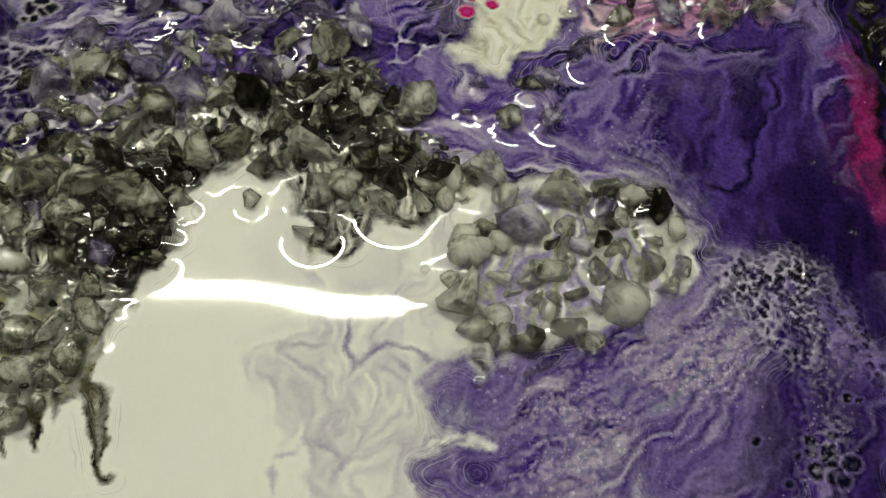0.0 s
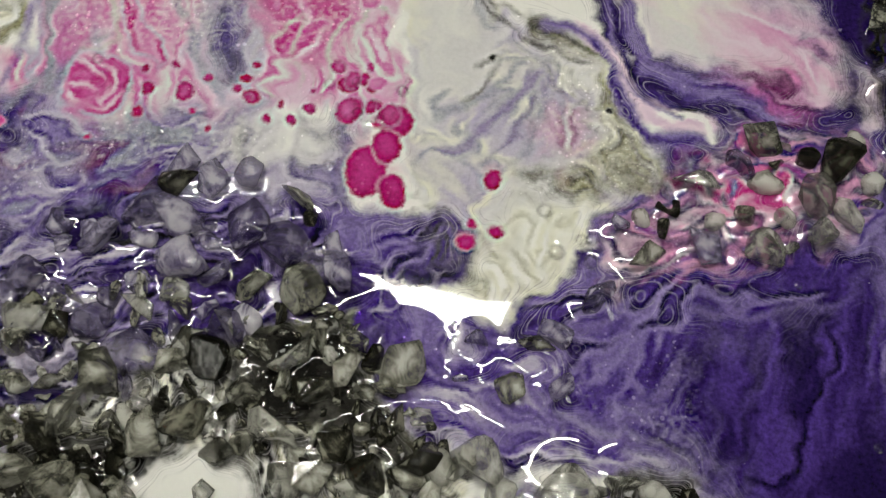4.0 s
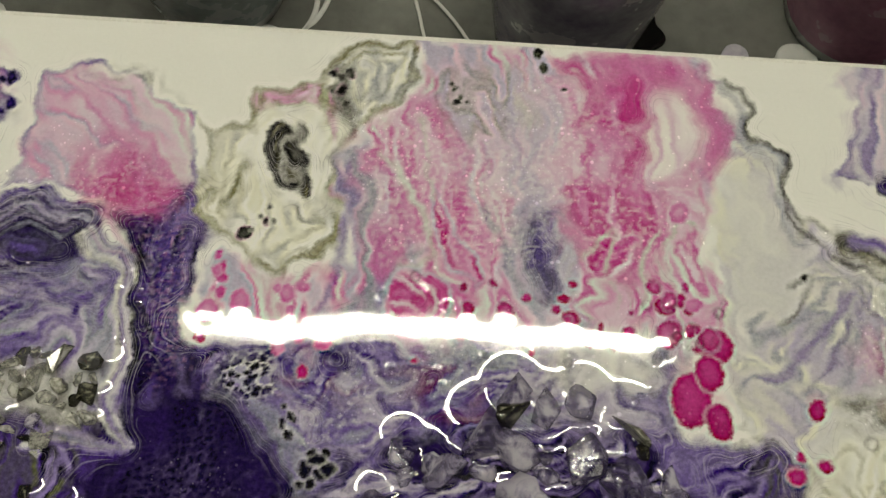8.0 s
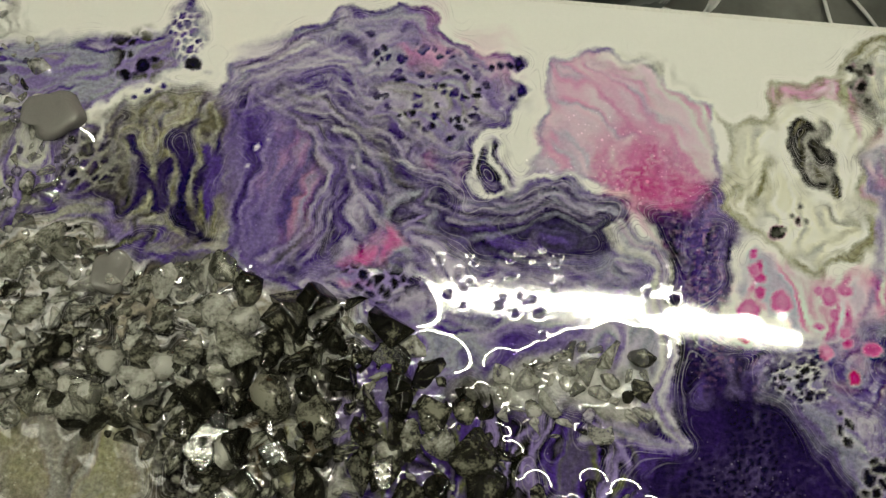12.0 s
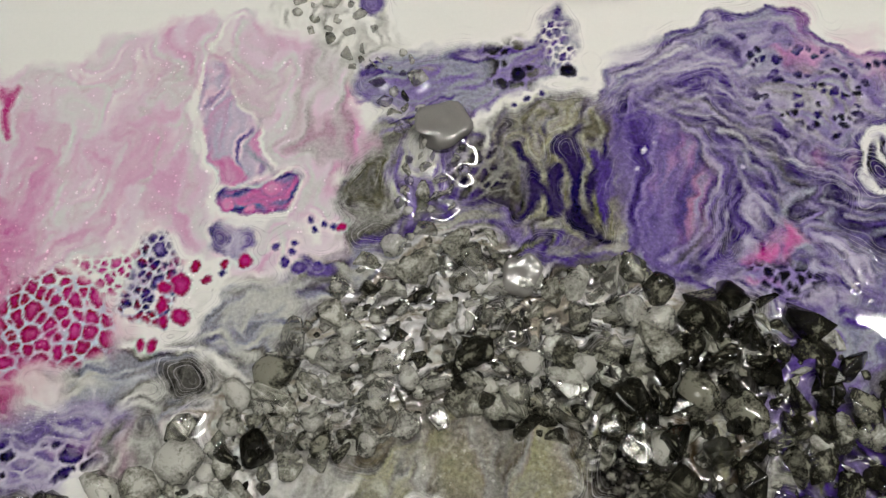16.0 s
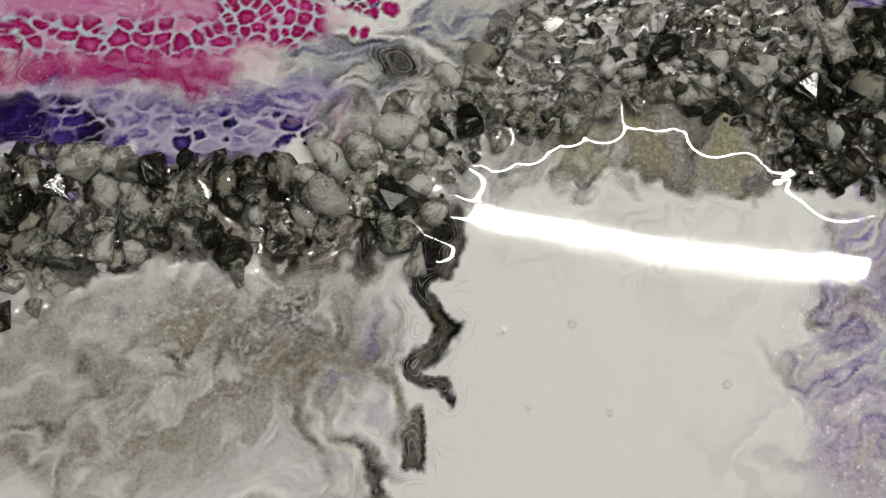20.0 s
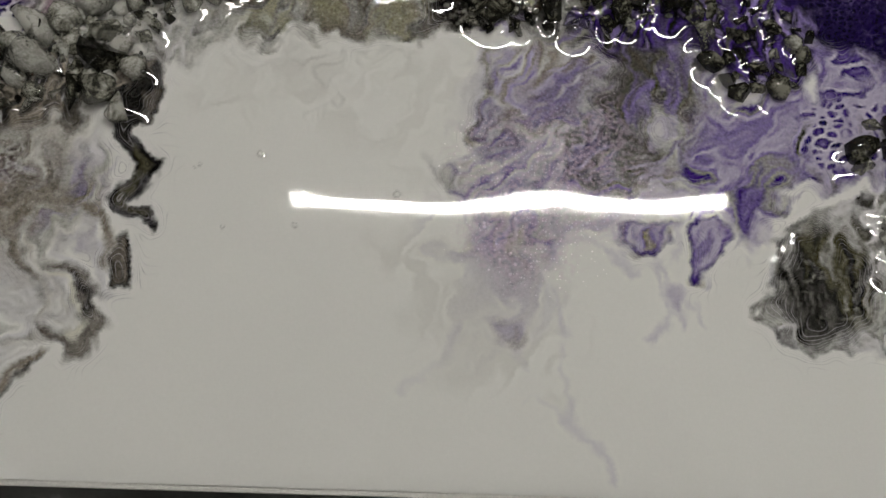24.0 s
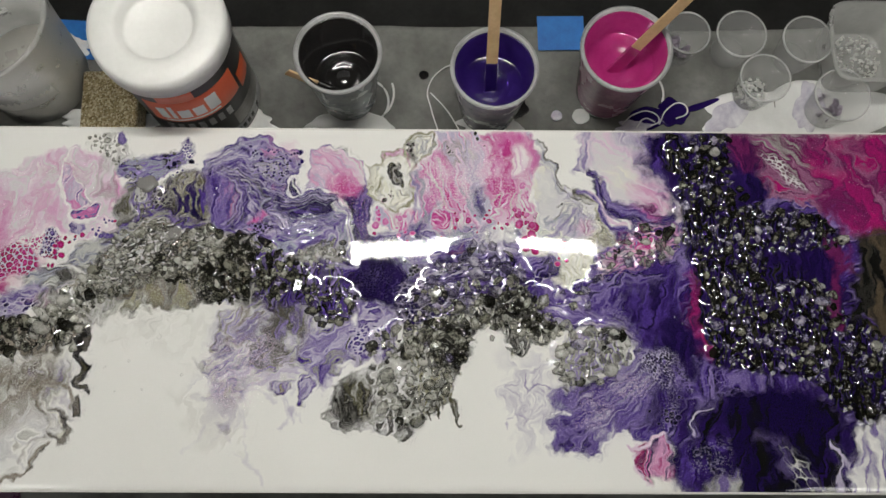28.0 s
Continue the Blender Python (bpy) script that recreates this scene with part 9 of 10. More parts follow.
# long field, left half
bed("long_field", [(-293, 24.2), (-276.7, 45.4), (-253.6, 68), (-234.3, 68.3), (-214.6, 58.7), (-199.3, 62), (-182.4, 62.1), (-186.3, 42.6), (-203.7, 31.3), (-212.3, 24.2), (-230.2, 22.1), (-248.1, 17), (-265.2, 5.8), (-283.5, 3.6), (-296.3, 5.1), (-296.7, 17.5)], 9.6, 5.3, (0.30, 0.06, 0.0), 12)
bed("long_field", [(-200.7, 31.7), (-186.4, 45.7), (-168.7, 57.2), (-156.8, 55.3), (-136.3, 48.2), (-136.7, 21.3), (-163.6, 16.6), (-191, 14.8)], 10.4, 6.0, (0.38, 0.62, 0.0), 13)
bed("long_field", [(-241.7, 32.1), (-217.4, 34.8), (-184.2, 38.5), (-171.2, 52.1), (-152.2, 48.1), (-133.2, 41.3), (-119, 36), (-112, 22), (-104.3, 11.6), (-137.3, 3.9), (-180, -1.2), (-194.7, 13.9), (-219.5, 16.8)], 10.4, 6.0, (0.22, 0.77, 0.01), 14)
bed("long_field", [(-115.6, 43.3), (-89.9, 53.6), (-78, 50.5), (-77.2, 37.4), (-95.3, 28.2), (-111.6, 32.1)], 7.0, 4.2, (0.22, 0.04, 0.04), 15)
bed("long_field", [(-273, 120.1), (-259.7, 125.1), (-254.4, 106.8), (-240.4, 100.8), (-241.7, 79.5), (-250.7, 71.7), (-257.9, 77.8), (-256.6, 95.7)], 5.0, 3.8, (0.35, 0.05, 0.2), 16)
bed("long_field", [(-302.2, 143.3), (-289.3, 146.3), (-270.8, 131.4), (-271.3, 115.7), (-291.4, 129.9)], 5.0, 4.1, (0.3, 0.0, 0.0), 17)
bed("long_field", [(-328.3, -10.9), (-313.3, -6.1), (-302.5, 4.4), (-289.6, 2.9), (-293.9, -9.6), (-311.2, -17.7), (-326.5, -19.6)], 8.5, 6.6, (0.5, 0.05, 0.0), 18)
lone([(-247.4, 100.5, 19.2), (-221.8, 58.6, 14.4)], 3, "large smooth flat grey piece of glass")
lone([(-235.6, 61.4, 12.8), (-247.4, 78.9, 8.9), (-194.1, 50.4, 10.5), (-311.1, 8, 11.8), (-298.2, 5.2, 9.6), (-287.2, 20.1, 12.8), (-173, 17.7, 10.9), (-185.2, 16.2, 17.6), (-219.8, 24.9, 14.4), (-205.3, 20.5, 14.4)], 0, "large smooth grey piece of crushed glass")
lone([(-173.1, 53.5, 7), (-170.7, 45.2, 9.9), (-189, 36.1, 8.9), (-163.2, 40.6, 9.6)], 0, "bright flat-faced piece of crushed glass")
lone([(-178.8, 5.8, 17.1)], 1, "large black drop-shaped piece of glass in resin")
lone([(-197, 11.8, 9.8), (-219.5, 20.9, 8.5), (-250, 31, 10.7), (-191.1, 63.1, 11.4)], 0, "smooth grey piece of crushed glass")
# left band
bed("left_band", [(-443.5, -29.5), (-424.3, -23.4), (-400, -16.6), (-389.4, -18.7), (-369.2, -17.6), (-344.1, -15.9), (-331.2, -12.4), (-307.4, -14.3), (-301.7, -30.5), (-326.9, -38.9), (-356.4, -41.3), (-385.8, -45.4), (-417.1, -56.4), (-435.9, -62.3)], 11.5, 6.2, (0.28, 0.42, 0.02), 19)
bed("left_band", [(-331.5, -10.7), (-319, -3.9), (-303, 1.8), (-294.5, 13.5), (-279, 24.4), (-259.8, 19.9), (-256.7, 8.1), (-276.8, 7.1), (-288.4, -6.6), (-296.1, -23), (-305.4, -27.6), (-316.5, -20.7)], 10.0, 6.0, (0.5, 0.15, 0.0), 20)
bed("left_band", [(-426.9, -57.7), (-398.5, -48.8), (-390.4, -56), (-401.3, -67.4), (-423.6, -72.1)], 9.0, 8.1, (0.8, 0.2, 0.0), 21)
lone([(-381.3, -25.3, 16.3), (-298.2, -37.5, 13.1), (-398.7, -23.4, 15), (-347, -47.5, 11.1), (-324.6, -21.8, 10.8), (-305.3, -11.5, 13.1)], 0, "smooth grey piece of crushed glass")
# right column
bed("right_column", [(205, 147.1), (254.8, 147.5), (256.9, 103.7), (287.4, 82.6), (330.9, 76.4), (348.5, 54.1), (323.7, 48.9), (279.6, 43.7), (277.8, 19.3), (325.9, 19.6), (346.9, -14), (392.1, -37.5), (387, -83.9), (348.9, -90.9), (314.1, -61.2), (263, -52.2), (232.7, -47.6), (230.3, -9.9), (230.2, 28.7), (215, 58.1), (212.6, 103.4)], 9.0, 5.6, (0.12, 0.58, 0.26), 22)


# fine crumbs between the larger pieces
bed("crumbs", [(-293, 24.2), (-276.7, 45.4), (-253.6, 68), (-234.3, 68.3), (-214.6, 58.7), (-199.3, 62), (-182.4, 62.1), (-186.3, 42.6), (-203.7, 31.3), (-212.3, 24.2), (-230.2, 22.1), (-248.1, 17), (-265.2, 5.8), (-283.5, 3.6), (-296.3, 5.1), (-296.7, 17.5)], 3.6, 3.1, (0.4, 0.3, 0.0), 40, False, 0.0, "fine crumbs of crushed glass between larger pieces")
bed("crumbs", [(-241.7, 32.1), (-217.4, 34.8), (-184.2, 38.5), (-171.2, 52.1), (-152.2, 48.1), (-133.2, 41.3), (-119, 36), (-112, 22), (-104.3, 11.6), (-137.3, 3.9), (-180, -1.2), (-194.7, 13.9), (-219.5, 16.8)], 3.6, 3.4, (0.2, 0.75, 0.0), 41, False, 0.0, "fine crumbs of crushed glass between larger pieces")
bed("crumbs", [(-443.5, -29.5), (-424.3, -23.4), (-400, -16.6), (-389.4, -18.7), (-369.2, -17.6), (-344.1, -15.9), (-331.2, -12.4), (-307.4, -14.3), (-301.7, -30.5), (-326.9, -38.9), (-356.4, -41.3), (-385.8, -45.4), (-417.1, -56.4), (-435.9, -62.3)], 4.0, 3.6, (0.2, 0.7, 0.0), 42, False, 0.0, "fine crumbs of crushed glass between larger pieces")
bed("crumbs", [(-331.5, -10.7), (-319, -3.9), (-303, 1.8), (-294.5, 13.5), (-279, 24.4), (-259.8, 19.9), (-256.7, 8.1), (-276.8, 7.1), (-288.4, -6.6), (-296.1, -23), (-305.4, -27.6), (-316.5, -20.7)], 3.8, 3.3, (0.4, 0.35, 0.0), 43, False, 0.0, "fine crumbs of crushed glass between larger pieces")
bed("crumbs", [(-15.2, -28), (-2.3, -19.2), (14.4, -11.6), (28.7, -17.7), (31.2, -25.9), (26.8, -37.4), (19.1, -53.2), (8.8, -50.6), (-6.5, -43.5), (-15.2, -42.3), (-23, -45.7), (-26.7, -28.5)], 4.0, 3.8, (0.2, 0.7, 0.0), 44, False, 0.0, "fine crumbs of crushed glass between larger pieces")
bed("crumbs", [(16.6, -6.3), (36.9, 3.7), (47.2, 9.7), (61.1, 14.2), (75.6, 13.2), (87.3, -0.9), (98.5, -12.7), (106.3, -20.9), (94.3, -29.7), (83.8, -30.2), (72.9, -24.1), (63.5, -19.5), (48.3, -18.5), (29.8, -14.3)], 4.0, 3.8, (0.2, 0.65, 0.05), 45, False, 0.0, "fine crumbs of crushed glass between larger pieces")
bed("crumbs", [(-49.3, -63.1), (-13.9, -50.7), (15.2, -55.9), (10.3, -78.3), (-8.1, -92.7), (-20.9, -102.2), (-32.8, -102.1), (-43.3, -82.8)], 4.2, 3.8, (0.4, 0.1, 0.0), 47, False, 0.0, "fine crumbs of crushed glass between larger pieces")
HEIGHT += blurred(SKIRT_UP, 1)
HEIGHT += 1.5 * np.exp(-0.5 * ((GX + 225) / 60) ** 2 - 0.5 * ((GY + 82) / 42) ** 2)  # the resin has run together before the long field

# ---- the painted canvas ----
painting = thing("painting", 0, 0, 0, "long white canvas with violet, pink and black poured paint", "painting")


def strata_of():
    """How the colours change over the face, and the layers of the pour: their depth, their show and their grains."""
    tone = np.sqrt(np.clip(COLOUR, 0, 1))
    grey = tone.mean(-1)
    mean = blurred(grey, 7)
    spread = np.sqrt(np.clip(blurred(grey * grey, 7) - mean * mean, 0, None))
    tint = blurred(tone.max(-1) - tone.min(-1), 4)
    shown = np.clip(spread * 6 - 0.22, 0, 1) * np.clip(1.6 - 1.3 * mean, 0.15, 1) * np.clip((mean - 0.16) * 6, 0, 1)
    depth = 0.9 * fbm(GX / 30 + 0.16 * WARP_X, GY / 30 + 0.16 * WARP_Y, 2, 61, 0.35) + 2.2 * blurred(grey, 3)
    dj, di = np.gradient(depth)
    shown = shown * np.clip(np.hypot(dj, di) * 55 - 0.35, 0, 1) * (1 - blurred(PLAIN, 1))
    grains = np.maximum(GRAINS, np.clip(tint * 2.2 - 0.22, 0, 0.26) * np.clip((mean - 0.13) * 5, 0, 1) * np.clip(fbm(GX / 16, GY / 16, 3, 63) * 5 + 0.25, 0, 1))
    gj, gi = np.gradient(np.clip(COLOUR, 0, 1), axis=(0, 1))
    dx, dy = np.gradient(XS)[None, :, None], np.gradient(YS)[:, None, None]
    return ("drift_x", gi / dx), ("drift_y", gj / dy), ("strata", np.stack([depth, shown, grains], -1))


def painted_face():
    me = bpy.data.meshes.new("painted_face")
    n = NX * NY
    co = np.empty((n, 3), np.float32)
    co[:, 0], co[:, 1], co[:, 2] = GX.ravel() / 1000, GY.ravel() / 1000, HEIGHT.ravel() / 1000
    j, i = np.meshgrid(np.arange(NY - 1), np.arange(NX - 1), indexing="ij")
    a = (j * NX + i).ravel()
    quads = np.stack([a, a + 1, a + NX + 1, a + NX], 1).astype(np.int32)
    me.vertices.add(n)
    me.vertices.foreach_set("co", co.ravel())
    me.loops.add(quads.size)
    me.loops.foreach_set("vertex_index", quads.ravel())
    me.polygons.add(len(quads))
    me.polygons.foreach_set("loop_start", np.arange(0, quads.size, 4, dtype=np.int32))
    me.polygons.foreach_set("use_smooth", np.ones(len(quads), bool))
    me.update(calc_edges=True)
    at = me.attributes.new("paint", "FLOAT_COLOR", "POINT")
    rgba = np.ones((n, 4), np.float32)
    rgba[:, :3] = np.clip(COLOUR.reshape(-1, 3), 0.004, 0.9)
    at.data.foreach_set("color", rgba.ravel())
    for name, values in strata_of():
        held = np.ones((n, 4), np.float32)
        held[:, :3] = values.reshape(-1, 3)
        me.attributes.new(name, "FLOAT_COLOR", "POINT").data.foreach_set("color", held.ravel())
    me.materials.append(MAT_PAINT)
    ob = new("painted_face", me)
    ob.parent = painting
    return tagged(ob, "glossy resin face with poured paint cells and streaks")


painted_face()
HX, HY = HALF_X / 1000, HALF_Y / 1000
for nm, x, y, sx, sy in (("canvas_edge", 0, -HY, 2 * HX, 0.004), ("canvas_edge", 0, HY, 2 * HX, 0.004), ("canvas_edge", -HX, 0, 0.004, 2 * HY - 0.004), ("canvas_edge", HX, 0, 0.004, 2 * HY - 0.004)):
    part(nm, box(x, y, -0.0198, sx, sy, 0.037, 0.0012), MAT_CANVAS, painting, "white paint-covered canvas edge")
for x in (-HX + 0.022, HX - 0.022):
    part("stretcher_bar", box(x, 0, -0.024, 0.036, 2 * HY - 0.01, 0.03), MAT_WOOD, painting)

CHIP_MATS = (MAT_CHIP, MAT_CHIP_DARK, MAT_CHIP_TINT, MAT_CHIP_SMOOTH, MAT_CHIP_PALE)
CHIP_BY_TONE = []
for me, _ in CHIP_SHAPES:
    row = []
    for m in CHIP_MATS:
        c = me.copy()
        c.materials.append(m)
        row.append(c)
    CHIP_BY_TONE.append(row)


def chip_pose(c):
    i, j = min(NX - 1, int(np.searchsorted(XS, c[0]))), min(NY - 1, int(np.searchsorted(YS, c[1])))
    z = HEIGHT[j, i] - 0.02 * c[2]
    s = c[2] / 1000
    return Matrix.LocRotScale((c[0] / 1000, c[1] / 1000, z / 1000), Euler((radians(c[6]), radians(c[7]), radians(c[5]))), (s, s, s * 0.95))


single = 0
for name, got, apart, label in BEDS:
    rest = []
    for c in got:
        if apart and single < 300:
            ob = new("glass_chip", CHIP_BY_TONE[c[4]][c[3]])
            ob.parent = painting
            ob.matrix_local = chip_pose(c)
            if len(got) < 14:
                tagged(ob, label)
            single += 1
        else:
            rest.append(c)
    for tone in range(5):
        verts, faces, facets, normals, base = [], [], [], [], 0
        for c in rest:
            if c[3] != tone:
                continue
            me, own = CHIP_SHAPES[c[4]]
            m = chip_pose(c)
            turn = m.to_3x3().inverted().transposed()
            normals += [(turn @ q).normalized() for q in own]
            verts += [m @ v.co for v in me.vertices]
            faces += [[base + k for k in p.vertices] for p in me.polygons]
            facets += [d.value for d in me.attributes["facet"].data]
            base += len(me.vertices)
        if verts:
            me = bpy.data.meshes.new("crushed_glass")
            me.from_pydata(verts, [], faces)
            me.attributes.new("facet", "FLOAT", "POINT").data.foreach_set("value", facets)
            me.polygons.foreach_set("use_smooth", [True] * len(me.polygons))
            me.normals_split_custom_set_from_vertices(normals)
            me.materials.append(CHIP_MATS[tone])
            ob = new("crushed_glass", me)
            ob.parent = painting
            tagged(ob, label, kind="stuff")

# ---- the bench, its sheet and the room ----
FLOOR = TABLE - 0.78
floor = tagged(part("floor", box(0, 0.2, FLOOR - 0.05, 5.0, 4.0, 0.1), MAT_FLOOR), "grey concrete floor", "floor", kind="structure")
tagged(part("ceiling", box(0, 0.2, 1.85, 5.0, 4.0, 0.1), MAT_WALL), "plain grey ceiling", "ceiling", kind="structure")
for nm, x, y, sx, sy in (("wall_north", 0, 2.25, 5.0, 0.1), ("wall_south", 0, -1.85, 5.0, 0.1), ("wall_east", 2.55, 0.2, 0.1, 4.2), ("wall_west", -2.55, 0.2, 0.1, 4.2)):
    tagged(part(nm, box(x, y, (FLOOR + 1.8) / 2, sx, sy, 1.8 - FLOOR), MAT_WALL), "plain grey room wall", "wall", kind="structure")

bench = thing("workbench", 0, 0, FLOOR, "black workbench with a flat top", "table")
part("tabletop", box(0, 0.1, TABLE - 0.02 - FLOOR, 1.9, 1.0, 0.036, 0.004), MAT_BENCH, bench)
for x in (-0.88, 0.88):
    for y in (-0.33, 0.53):
        part("leg", box(x, y, (TABLE - 0.038 - FLOOR) / 2, 0.06, 0.06, TABLE - 0.038 - FLOOR), MAT_BENCH, bench)


def crumpled_sheet():
    """A thin plastic sheet with soft creases and a turned-up back edge."""
    bm = bmesh.new()
    nx, ny, w, d = 260, 110, 1.5, 0.60
    grid = []
    for j in range(ny + 1):
        row = []
        for i in range(nx + 1):
            x, y = -w / 2 + w * i / nx, -0.315 + d * j / ny
            p = Vector((x * 9, y * 9, 0.3))
            z = 0.0016 + 0.0016 * abs(noise.noise(p)) + 0.0016 * max(0, 0.18 - abs(noise.noise(p * 0.6 + Vector((4, 2, 0))))) / 0.18
            z += 0.0011 * max(0, 0.12 - abs(noise.noise(p * 2.3 + Vector((9, 1, 0))))) / 0.12
            row.append(bm.verts.new((x, y + 0.004 * noise.noise(Vector((x * 6, 7, j * 0.02))), z)))
        grid.append(row)
    for j in range(ny):
        for i in range(nx):
            bm.faces.new((grid[j][i], grid[j][i + 1], grid[j + 1][i + 1], grid[j + 1][i]))
    return bm


sheet = part("plastic_sheet", crumpled_sheet(), MAT_SHEET, None, smooth=True)
sheet.location = (0, 0, TABLE - 0.001)
solid = sheet.modifiers.new("thickness", "SOLIDIFY")
solid.thickness = 0.0012
tagged(sheet, "dark grey creased plastic sheet covering the workbench", "plastic sheet")
ON = TABLE + 0.003


def support(x, y):
    b = thing("support_cup", x, y, ON, "upturned clear cup holding up the canvas", "cup", "cups under the canvas")
    part("cup_wall", lathe([(0.030, 0), (0.024, 0.0275), (0.0, 0.0275), (0.0, 0.0265), (0.023, 0.0265), (0.029, 0)], 32), MAT_CUP, b, smooth=False)
    return b


first = support(-0.40, -0.11)
for x, y in ((-0.40, 0.11), (0.40, -0.11), (0.40, 0.11)):
    copy_thing(first, pose(x, y, ON))


# ---- lamps ----
strip = thing("strip_lamp", *LAMP, "white linear strip lamp hung over the bench", "lamp")
part("diffuser", box(0, 0, 0, LAMP_LENGTH, LAMP_WIDTH, 0.02, 0.006), MAT_LAMP, strip, "glowing white diffuser")
part("housing", box(0, 0, 0.028, LAMP_LENGTH + 0.02, LAMP_WIDTH + 0.03, 0.03, 0.005), MAT_HOUSING, strip)
for x in (-0.25, 0.25):
    part("hanger", lathe([(0.0, 0.043), (0.003, 0.043), (0.003, 0.80), (0.0, 0.80)], 8), MAT_HOUSING, strip).location = (x, 0, 0)


def ceiling_lamp(x, y):
    e = thing("ceiling_lamp", x, y, 1.80, "square white ceiling lamp", "lamp", "ceiling lamps")
    part("frame", box(0, 0, -0.012, 0.64, 0.64, 0.022, 0.004), MAT_HOUSING, e)
    part("diffuser", box(0, 0, -0.030, 0.58, 0.58, 0.012, 0.003), MAT_CEILING_LAMP, e)
    return e


cl = ceiling_lamp(-1.4, -0.9)
copy_thing(cl, pose(1.4, -0.9, 1.80))


# ---- things behind the canvas ----
def paint_cup(x, y, rim, height, wet, label, level, base_share=0.70, film=0.4):
    e = thing("paint_cup", x, y, ON, label, "cup", "cups of paint")
    r0 = rim * base_share
    rl = r0 + (rim - r0) * level
    top = min(0.965, level + film)
    part("cup_wall", lathe([(0, 0.003), (r0 - 0.001, 0.003), (r0, 0.0), (r0 + 0.0005, 0.002), (rim, height - 0.003), (rim + 0.002, height - 0.003), (rim + 0.0026, height - 0.0012), (rim + 0.0015, height), (rim - 0.0008, height), (r0 - 0.001, 0.004), (0, 0.004)]), MAT_CUP, e, "frosted white cup smeared with paint", True)
    part("paint", lathe([(0, height * level + 0.0004), (rl * 0.12, height * level + 0.0002), (rl * 0.30, height * level - 0.0016), (rl * 0.45, height * level), (rl * 0.62, height * level + 0.0012), (rl * 0.78, height * level - 0.0004), (rl * 0.9, height * level), (rl - 0.0012, height * level + 0.0008), (r0 + (rim - r0) * top - 0.001, height * top), (r0 + (rim - r0) * top - 0.0025, height * top), (rl - 0.003, height * level - 0.001), (0, height * level - 0.002)]), wet, e, "wet paint and the film it left inside", True)
    return e


def smear(parent, r, h0, h1, a0, a1, wet, share):
    r0 = r * share
    part("paint_smear", lathe([(r0 + (r - r0) * h / 0.1 + 0.0011, h) for h in (h0, (h0 + h1) / 2, h1)], 20, a0, a1), wet, parent, smooth=True)


def craft_stick(x, y, z, rx, ry, rz, wet, label, length=0.15, width=0.010):
    e = thing("craft_stick", x, y, z, label, "stirring stick", "stirring sticks")
    e.rotation_euler = [radians(v) for v in (rx, ry, rz)]
    part("stick", box(0, 0, length / 2, width, 0.002, length, 0.0009), MAT_WOOD, e)
    part("paint_coat", box(0, 0, 0.016, width + 0.0012, 0.0032, 0.034, 0.0012), wet, e)
    return e


RIM = 0.0355
bx, by = -0.0847, 0.2104
c = paint_cup(bx, by, RIM, 0.10, WET_BLACK, "frosted cup of wet black paint", 0.45, film=0.52)
smear(c, RIM, 0.006, 0.096, 150, 390, surface("grey_smear", (0.05, 0.065, 0.07), (0.22, 0.25, 0.26), 0.25, scale=45), 0.70)
px, py = 0.0492, 0.1977
c = paint_cup(px, py, RIM, 0.10, WET_PURPLE, "frosted cup of wet violet paint", 0.60)
smear(c, RIM, 0.006, 0.095, 150, 390, surface("lilac_smear", (0.07, 0.06, 0.11), (0.28, 0.26, 0.31), 0.25, scale=45), 0.70)
kx, ky = 0.1627, 0.2164
c = paint_cup(kx, ky, RIM + 0.002, 0.10, WET_PINK, "frosted cup of wet magenta paint", 0.66)
smear(c, RIM + 0.002, 0.006, 0.095, 150, 390, surface("pink_smear", (0.14, 0.03, 0.08), (0.36, 0.15, 0.24), 0.25, scale=45), 0.70)
craft_stick(bx + 0.008, by - 0.026, ON + 0.064, 0, -62, -12, WET_BLACK, "short wooden stick resting in black paint", 0.06, 0.012)
craft_stick(px - 0.001, py - 0.004, ON + 0.058, -24, 0, 2, WET_PURPLE, "wooden stick standing in violet paint")
craft_stick(kx - 0.006, ky - 0.006, ON + 0.064, -24, 27, -12, WET_PINK, "wooden stick standing in magenta paint")


